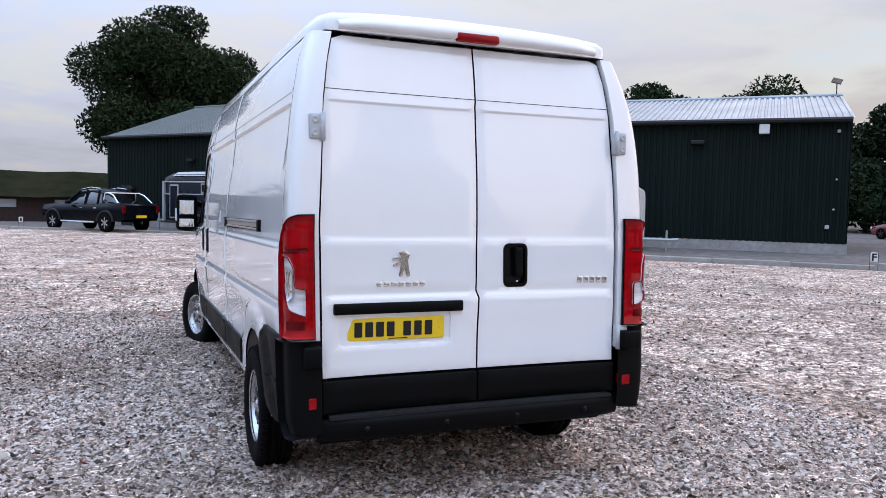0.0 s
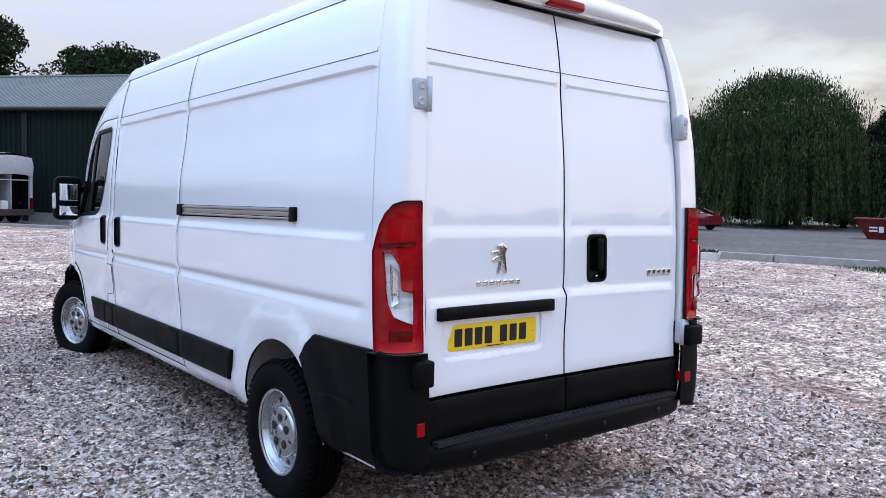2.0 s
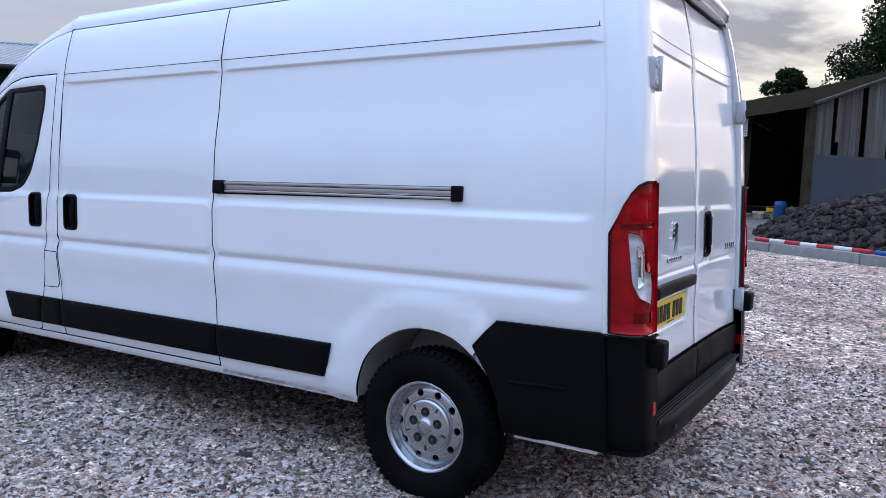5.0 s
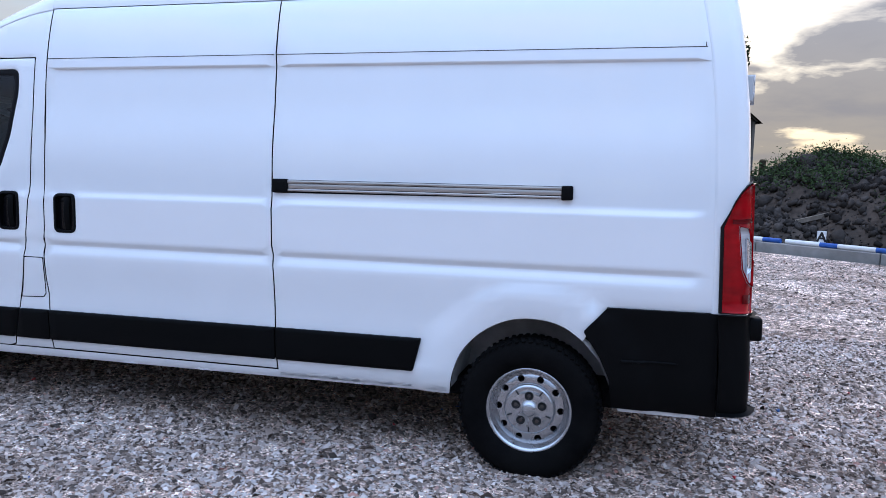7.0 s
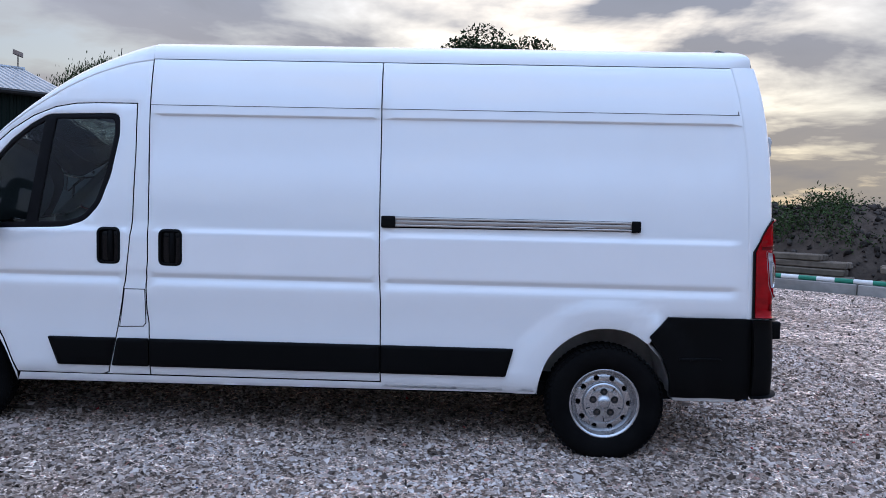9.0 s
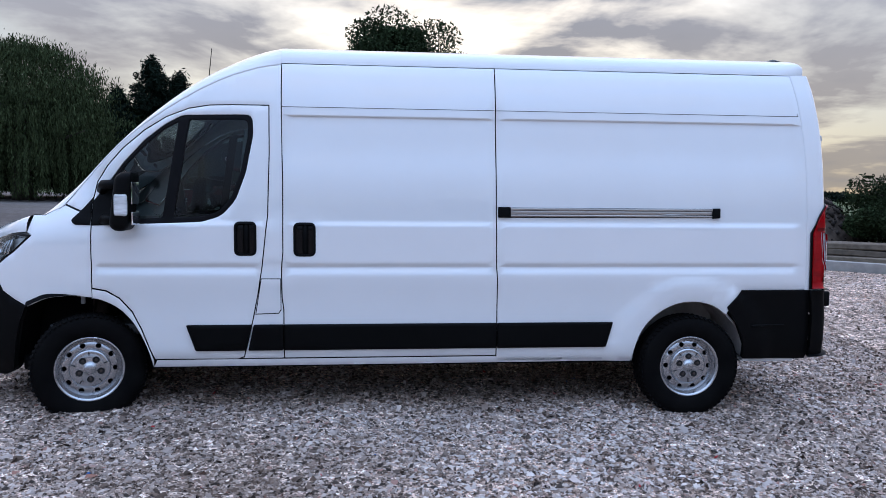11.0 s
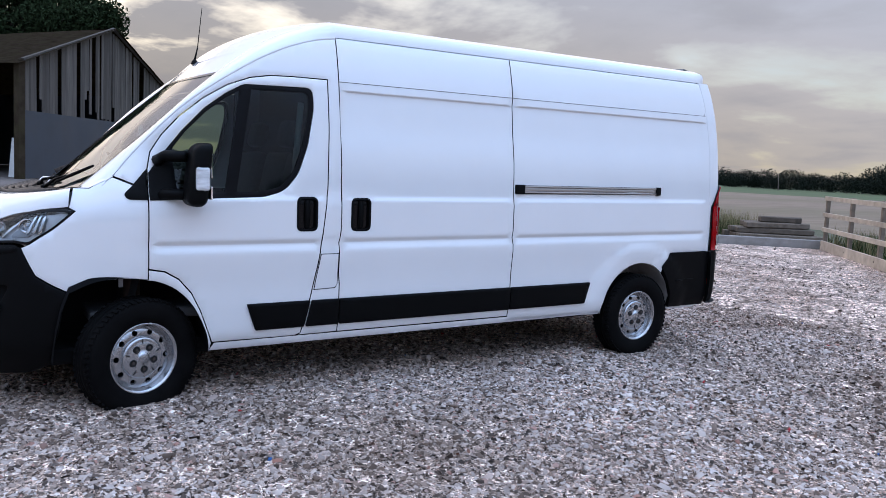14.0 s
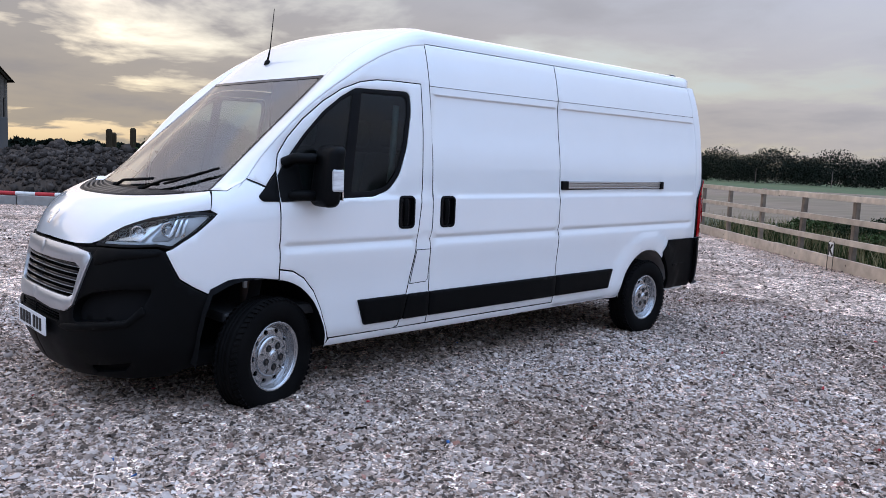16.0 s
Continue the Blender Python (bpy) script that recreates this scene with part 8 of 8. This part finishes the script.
def pickup(m):
    ob = thing("pickup_truck", "black double-cab pickup truck with chrome roll bar", "pickup", m)
    body = [(0.0, [(0.62, 0.50), (0.70, 0.78), (0.62, 0.98), (0.0, 1.02)]), (0.22, [(0.86, 0.40), (0.92, 0.80), (0.82, 1.08), (0.0, 1.14)]), (1.0, [(0.91, 0.40), (0.95, 0.86), (0.88, 1.14), (0.0, 1.19)]), (1.8, [(0.91, 0.38), (0.95, 0.86), (0.90, 1.15), (0.0, 1.20)]), (3.85, [(0.91, 0.38), (0.95, 0.88), (0.91, 1.17), (0.0, 1.17)]),
            (3.9, [(0.91, 0.42), (0.94, 0.88), (0.92, 1.20), (0.0, 1.20)]), (5.25, [(0.90, 0.50), (0.93, 0.88), (0.91, 1.20), (0.0, 1.20)]), (5.35, [(0.84, 0.56), (0.86, 0.88), (0.84, 1.14), (0.0, 1.14)])]
    part("body", ring_loft(bmesh.new(), body), M_CARBLACK, ob, "glossy black bodywork", True)
    cab = [(1.72, [(0.84, 1.12), (0.80, 1.16), (0.0, 1.19)]), (2.15, [(0.85, 1.13), (0.76, 1.48), (0.0, 1.54)]), (2.5, [(0.86, 1.14), (0.71, 1.70), (0.0, 1.76)]), (3.1, [(0.86, 1.15), (0.71, 1.77), (0.0, 1.82)]), (3.7, [(0.86, 1.15), (0.70, 1.74), (0.0, 1.79)]), (3.95, [(0.86, 1.16), (0.72, 1.62), (0.0, 1.66)]), (4.12, [(0.86, 1.16), (0.84, 1.18), (0.0, 1.2)])]
    part("cab_glass", ring_loft(bmesh.new(), cab), M_CARGLASS, ob, "dark cab glass", True)
    bm = bmesh.new()
    grid_mesh(bm, [[(-0.74, y, z - 0.09), (-0.70, y, z - 0.02), (-0.4, y, z + 0.02), (0, y, z + 0.035), (0.4, y, z + 0.02), (0.70, y, z - 0.02), (0.74, y, z - 0.09)] for y, z in ((2.42, 1.69), (2.6, 1.745), (3.1, 1.79), (3.7, 1.76), (3.98, 1.65))])
    part("cab_roof", bm, M_CARBLACK, ob, smooth=True)
    for s in (-1, 1):
        for pts_ in ([(0.86, 1.72, 1.15), (0.72, 2.5, 1.70)], [(0.875, 2.98, 1.14), (0.72, 2.98, 1.75)], [(0.87, 3.75, 1.15), (0.72, 3.72, 1.73)], [(0.87, 4.10, 1.16), (0.73, 3.96, 1.62)]):
            bm = bmesh.new()
            tube(bm, [(s * x, y, z) for x, y, z in pts_], 0.045, 6)
            part("cab_pillar", bm, M_CARBLACK, ob)
        bm = bmesh.new()
        tube(bm, [(s * 0.66, 2.5, 1.77), (s * 0.66, 3.1, 1.86), (s * 0.66, 3.7, 1.81)], 0.022, 6)
        part("roof_rail", bm, M_CHROME, ob, "bright roof rail")
        bm = bmesh.new()
        tube(bm, [(s * 0.84, 4.05, 1.18), (s * 0.76, 4.10, 1.62), (s * 0.76, 4.30, 1.64), (s * 0.78, 4.62, 1.54), (s * 0.86, 5.0, 1.22)], 0.032, 8)
        part("roll_bar", bm, M_CHROME, ob, "chrome roll bar")
        bm = bmesh.new()
        tube(bm, [(s * 0.98, 1.6, 0.42), (s * 0.98, 3.7, 0.42)], 0.045, 6)
        part("side_step", bm, M_CHROME, ob, "bright side step")
        for y in (1.0, 4.32):
            road_wheel(ob, s * 0.88, y, 0.40, 0.25, M_SILVER, 6)
            bm = bmesh.new()
            ring_ = [(s * 0.955, y + 0.47 * math.cos(a), 0.42 + 0.47 * math.sin(a)) for a in np.linspace(0.1, math.pi - 0.1, 12)]
            tube(bm, ring_, 0.05, 6)
            part("wheel_arch", bm, M_INK, ob, "black wheel arch")
        part("tail_lamp", bm_box((s * 0.84 - 0.07, 5.26, 0.82), (s * 0.84 + 0.07, 5.37, 1.12), 0.02), M_REDDARK, ob)
        for y in (2.75, 3.6):
            part("door_handle", bm_box((s * 0.95 - 0.012, y, 0.98), (s * 0.95 + 0.012, y + 0.16, 1.02), 0.008), M_CHROME, ob)
        part("door_mirror", bm_box((s * 1.02 - 0.10, 2.02, 1.14), (s * 1.02 + 0.10, 2.16, 1.30), 0.04), M_CARBLACK, ob)
    part("number_plate", bm_box((-0.26, 5.35, 0.62), (0.26, 5.375, 0.73), 0.004), M_YELLOW, ob, "yellow plate with its marks blank")
    bm = bmesh.new()
    tube(bm, [(-0.76, 4.12, 1.63), (0.76, 4.12, 1.63)], 0.032, 8)
    part("roll_hoop", bm, M_CHROME, ob)
    return ob


hx_, hy_ = -2.1 / 3.34, 2.6 / 3.34
pickup(Matrix.Translation((-4.1, 34.1, -0.02)) @ Matrix.Rotation(math.atan2(hy_, hx_) + math.pi / 2, 4, "Z"))


def horse_trailer(m, mat, label, open_back=True):
    """A twin-axle trailer with a moulded roof; y runs from its nose to its tail."""
    ob = thing("horse_trailer", label, "trailer", m, group="horse trailers")
    side = [(0.82, 0.42), (0.84, 1.3), (0.83, 2.0), (0.76, 2.28), (0.55, 2.38), (0.0, 2.42)]
    nose = [(0.62, 0.45), (0.64, 1.3), (0.62, 1.85), (0.56, 2.06), (0.4, 2.14), (0.0, 2.18)]
    bm = bmesh.new()
    rows = []
    for y, k in ((0.0, 1), (0.25, 0.45), (0.6, 0.1), (1.0, 0), (3.6, 0)):
        prof = [(a[0] * (1 - k) + b[0] * k, a[1] * (1 - k) + b[1] * k) for a, b in zip(side, nose)]
        rows.append([(-w, y, z) for w, z in prof] + [(w, y, z) for w, z in prof[-2::-1]])
    grid_mesh(bm, rows)
    bm.faces.new([bm.verts.new(p) for p in rows[0]])
    bmesh.ops.recalc_face_normals(bm, faces=bm.faces[:])
    part("shell", bm, mat, ob, "panelled trailer body", True)
    part("roof_edge", bm_box((-0.86, 0.3, 1.98), (0.86, 3.62, 2.03), 0.01), M_PALE, ob, "pale roof trim")
    bm = bmesh.new()
    grid_mesh(bm, [[(w * 1.02, y, z + 0.02) for w, z in [(-0.79, 2.22), (-0.55, 2.38), (0, 2.42), (0.55, 2.38), (0.79, 2.22)]] for y in (0.9, 3.62)])
    part("roof_skin", bm, M_PALE, ob, smooth=True)
    for y in (0.32, 3.56):
        for s in (-1, 1):
            part("corner_trim", bm_box((s * 0.80 - 0.05, y - 0.05, 0.42), (s * 0.80 + 0.06, y + 0.05, 2.02), 0.015), M_PALE, ob, "pale corner trim")
    part("waist_trim", bm_box((-0.865, 0.35, 1.50), (0.865, 3.58, 1.535), 0.005), M_PALE, ob)
    part("floor", bm_box((-0.82, 0.1, 0.36), (0.82, 3.62, 0.46), 0.02), M_STEEL, ob)
    part("bulkhead", bm_box((-0.8, 3.0, 0.46), (0.8, 3.04, 2.3), 0.0), M_DARK, ob)
    part("partition", bm_box((-0.02, 2.2, 0.46), (0.02, 3.55, 1.9), 0.01), M_PALE, ob)
    bm = bmesh.new()
    grid_mesh(bm, [[(x, y, z + 0.06 * (1 - (x / 0.8) ** 2)) for x in (-0.8, -0.4, 0, 0.4, 0.8)] for y, z in ((3.62, 2.30), (3.70, 2.0), (3.66, 1.66))])
    part("rear_flap", bm, M_PALE, ob, "pale rear top flap", True)
    part("ramp", bm_box((-0.8, 3.66, 0.30), (0.8, 3.72, 0.52), 0.01), M_STEEL, ob)
    part("muck_bucket", bm_box((0.15, 3.35, 0.46), (0.45, 3.6, 0.80), 0.03), M_SOIL, ob, "white bucket inside")
    for s in (-1, 1):
        x0, x1 = sorted((s * 0.862, s * 0.835))
        part("window_frame", bm_box((x0 * 1.002, 2.70, 1.55), (x1 * 1.002, 3.42, 1.95), 0.03), M_PALE, ob)
        part("window", bm_box((x0 * 1.008, 2.74, 1.58), (x1 * 1.008, 3.38, 1.92), 0.03), M_CARGLASS, ob, "dark side window")
        part("step_door", bm_box((x0, 0.75, 0.55), (x1, 1.30, 1.9), 0.02), M_PALE, ob, "narrow side door")
        part("door_panel", bm_box((x0 * 1.006, 0.79, 0.60), (x1 * 1.006, 1.26, 1.85), 0.02), mat, ob)
    for s in (-1, 1):
        part("mudguard", bm_box((s * 0.86 - 0.12, 1.55, 0.66), (s * 0.86 + 0.12, 3.1, 0.74), 0.03), M_STEEL, ob)
        part("rear_lamp", bm_box((s * 0.76 - 0.05, 3.6, 0.50), (s * 0.76 + 0.05, 3.68, 0.9), 0.02), M_REDDARK, ob)
        for y in (1.95, 2.7):
            road_wheel(ob, s * 0.86, y, 0.32, 0.18, M_SILVER, 5)
    bm = bmesh.new()
    for s in (-1, 1):
        tube(bm, [(s * 0.5, 0.3, 0.42), (0.0, -1.2, 0.42)], 0.045, 6)
    tube(bm, [(0, -1.2, 0.42), (0, -1.4, 0.44)], 0.06, 6)
    part("drawbar", bm, M_GALV, ob, "galvanised drawbar")
    bm = bmesh.new()
    tube(bm, [(0.12, -0.95, 0.0), (0.12, -0.95, 0.75)], 0.035, 8)
    part("jockey_wheel_stem", bm, M_GALV, ob)
    return ob


horse_trailer(Matrix.Translation((0.8, 32.57, -0.02)) @ Matrix.Rotation(radians(-147.3), 4, "Z") @ Matrix.Scale(1.09, 4), M_NAVY, "dark navy horse trailer with pale trims and open back")
horse_trailer(Matrix.Translation((15.3, 17.9, -0.02)) @ Matrix.Rotation(radians(-40 + 0), 4, "Z") @ Matrix.Rotation(radians(75), 4, "Z"), M_SOIL, "white horse trailer beside the steel shed")


def skip(m):
    ob = thing("rubbish_skip", "dark red metal skip with faded lettering, loaded with scrap", "skip", m)
    L, W, H = 3.7, 1.7, 1.15
    bm = bmesh.new()
    lo = [(-L * 0.30, -W * 0.42), (L * 0.30, -W * 0.42), (L * 0.30, W * 0.42), (-L * 0.30, W * 0.42)]
    hi = [(-L / 2, -W / 2), (L / 2, -W / 2), (L / 2, W / 2), (-L / 2, W / 2)]
    a, b = [bm.verts.new((*p, 0)) for p in lo], [bm.verts.new((*p, H * (0.86 if k in (0, 1) else 0.86))) for k, p in enumerate(hi)]
    bm.faces.new(a[::-1])
    for k in range(4):
        bm.faces.new((a[k], a[(k + 1) % 4], b[(k + 1) % 4], b[k]))
    bmesh.ops.solidify(bm, geom=bm.faces[:], thickness=0.05)
    part("tub", bm, M_SKIPRED, ob, "dented dark red steel tub")
    bm = bmesh.new()
    pts = [(*p, H * 0.87) for p in hi]
    tube(bm, pts + [pts[0]], 0.06, 6)
    part("rim", bm, M_SKIPRED, ob)
    for k, x in enumerate((-0.42, 0.0, 0.42)):
        part("lettering_bar", bm_box((x - 0.12, -0.02, -0.16), (x + 0.12, 0.012, 0.16), 0.0, pose(0, -W * 0.468, 0.50, -6, 0, 0)), M_SOIL, ob, "white lettering as plain bars")
    for x0, x1 in ((-1.05, -0.62), (0.62, 1.1)):
        for z in (0.42, 0.58):
            part("lettering_line", bm_box((x0, -0.02, -0.04), (x1, 0.012, 0.04), 0.0, pose(0, -W * 0.466, z, -6, 0, 0)), M_SOIL, ob)
    part("scrap_box", bm_box((-0.45, -0.3, 0), (0.45, 0.3, 0.55), 0.04, pose(0.75, 0, 0.75, 10, 14, 20)), M_SOIL, ob, "white scrap appliance")
    for k in range(7):
        bm = bmesh.new()
        x, y = random.uniform(-1.4, 1.2), random.uniform(-0.4, 0.4)
        tube(bm, [(x, y, 0.6), (x + random.uniform(-0.6, 0.6), y, 1.15 + random.uniform(0, 0.25))], 0.03, 5)
        part("scrap_bar", bm, M_SLEEPER, ob)
    return ob


skip(Matrix.Translation((40.7, 13.4, -0.02)) @ Matrix.Rotation(math.atan2(-3.6, 1.25), 4, "Z") @ Matrix.Diagonal((0.88, 0.9, 1.05, 1)))


def tractor(m):
    """A farm tractor with a front loader; y runs from its tail to its nose."""
    ob = thing("farm_tractor", "red-roofed farm tractor with a front loader", "tractor", m)
    for s in (-1, 1):
        for y, r, w in ((0.0, 0.80, 0.42), (2.35, 0.50, 0.30)):
            wh = part("wheel", lathe(bmesh.new(), [(-w / 2, r * 0.55), (-w / 2, r * 0.9), (-w * 0.4, r), (w * 0.4, r), (w / 2, r * 0.9), (w / 2, r * 0.55)], "x", 36), M_TYRE, ob, "large lugged tractor tyre", True)
            wh.matrix_local = pose(s * 0.85, y, r)
            part("rim", lathe(bmesh.new(), [(s * w * 0.4, r * 0.58), (s * w * 0.15, r * 0.5), (s * w * 0.05, r * 0.2), (s * w * 0.2, 0.0)], "x", 24), M_GALV, wh, "grey wheel centre", True)
            for k in range(18):
                part("lug", bm_box((-w * 0.45, -0.03, r * 0.97), (w * 0.45, 0.03, r * 1.04), 0.0, Matrix.Rotation(2 * math.pi * k / 18, 4, "X")), M_TYRE, wh)
        part("mudguard", bm_box((s * 0.85 - 0.24, -0.75, 1.42), (s * 0.85 + 0.24, 0.75, 1.56), 0.05), M_TRACRED, ob, "red mudguard")
        for z0, z1, y0, y1 in ((1.05, 1.45, 0.9, 1.9), (1.45, 0.85, 1.9, 3.0)):
            bm = bmesh.new()
            tube(bm, [(s * 0.55, y0, z0), (s * 0.55, y1, z1)], 0.07, 6)
            part("loader_arm", bm, M_STEEL, ob)
        bm = bmesh.new()
        for y in (-0.55, 0.75):
            tube(bm, [(s * 0.66, y, 1.4), (s * 0.62, y * 0.9, 2.42)], 0.045, 6)
        part("cab_post", bm, M_INK, ob)
        part("work_lamp", bm_box((s * 0.62 - 0.08, -0.68, 2.3), (s * 0.62 + 0.08, -0.58, 2.4), 0.02), M_CLEAR, ob)
    part("engine_hood", bm_box((-0.36, 0.95, 0.95), (0.36, 2.75, 1.48), 0.07), M_TRACRED, ob, "red engine hood")
    part("chassis", bm_box((-0.3, -0.5, 0.55), (0.3, 2.6, 0.95), 0.04), M_STEEL, ob)
    part("cab_glass", bm_box((-0.62, -0.55, 1.45), (0.62, 0.78, 2.40), 0.04), M_CARGLASS, ob, "dark cab glass")
    part("cab_roof", bm_box((-0.74, -0.72, 2.40), (0.74, 0.92, 2.58), 0.07), M_TRACRED, ob, "faded red cab roof")
    part("rear_weight", bm_box((-0.5, -1.25, 0.45), (0.5, -0.75, 0.95), 0.04), M_CONCRETE, ob, "concrete rear weight block")
    bm = bmesh.new()
    tube(bm, [(0.4, 1.5, 1.4), (0.4, 1.5, 2.3)], 0.05, 8)
    part("exhaust", bm, M_STEEL, ob)
    for k in range(5):
        bm = bmesh.new()
        x = -0.6 + 0.3 * k
        tube(bm, [(x, 2.95, 0.4), (x, 3.0, 0.25), (x, 3.8, 0.2)], 0.03, 5)
        part("loader_tine", bm, M_STEEL, ob)
    part("tine_bar", bm_box((-0.75, 2.9, 0.25), (0.75, 3.02, 0.85), 0.02), M_STEEL, ob)
    part("warning_plate", bm_box((0.62, -0.72, 1.62), (0.86, -0.70, 1.78), 0.01), M_YELLOW, ob, "yellow plate")
    return ob


tractor(Matrix.Translation((37.4, 8.4, -0.02)) @ Matrix.Rotation(radians(-38), 4, "Z") @ Matrix.Diagonal((1, 0.86, 0.93, 1)))


def pallet(m):
    ob = thing("wooden_pallet", "pale wooden pallet on the barn floor", "pallet", m, group="pallets in the barn")
    for k in range(3):
        part("bearer", bm_box((-0.6, -0.5 + 0.45 * k, 0), (0.6, -0.4 + 0.45 * k, 0.09)), M_TIMBER, ob)
    for k in range(6):
        part("slat", bm_box((-0.6 + 0.22 * k, -0.5, 0.09), (-0.47 + 0.22 * k, 0.5, 0.11)), M_TIMBER, ob)


def in_barn(t, depth):
    p = BC.lerp(BL, t) + fn * (depth - 0.5)
    return p


for t, dp, z in ((0.36, 0.8, 0.0), (0.36, 0.8, 0.115), (0.30, 1.2, 0.0), (0.17, 1.0, 0.0), (0.17, 1.0, 0.115), (0.17, 1.0, 0.23)):
    p = in_barn(t, dp)
    pallet(pose(p.x, p.y, z - 0.02, 0, 0, 35 + random.uniform(-9, 9)))
p = in_barn(0.12, 1.0)
ob = thing("plastic_barrel", "blue plastic barrel standing in the barn", "barrel", pose(p.x, p.y, -0.02))
part("drum", lathe(bmesh.new(), [(0, 0.0), (0, 0.28), (0.05, 0.30), (0.3, 0.29), (0.32, 0.30), (0.6, 0.29), (0.62, 0.30), (0.9, 0.28), (0.93, 0.0)], "z", 24), M_BLUE, ob, smooth=True)
p = in_barn(0.06, 1.4)
ob = thing("white_board", "tall white board leaning in the barn", "board", pose(p.x, p.y, -0.02, 6, 0, 35))
part("panel", bm_box((-0.3, -0.03, 0), (0.3, 0.03, 1.9), 0.01), M_SOIL, ob)
p = in_barn(0.16, 1.0)
ob = thing("yellow_crate", "small yellow crate on the pallets", "crate", pose(p.x, p.y, 0.33, 0, 0, 20))
part("tub", bm_box((-0.2, -0.15, 0), (0.2, 0.15, 0.2), 0.03), M_YELLOW, ob)
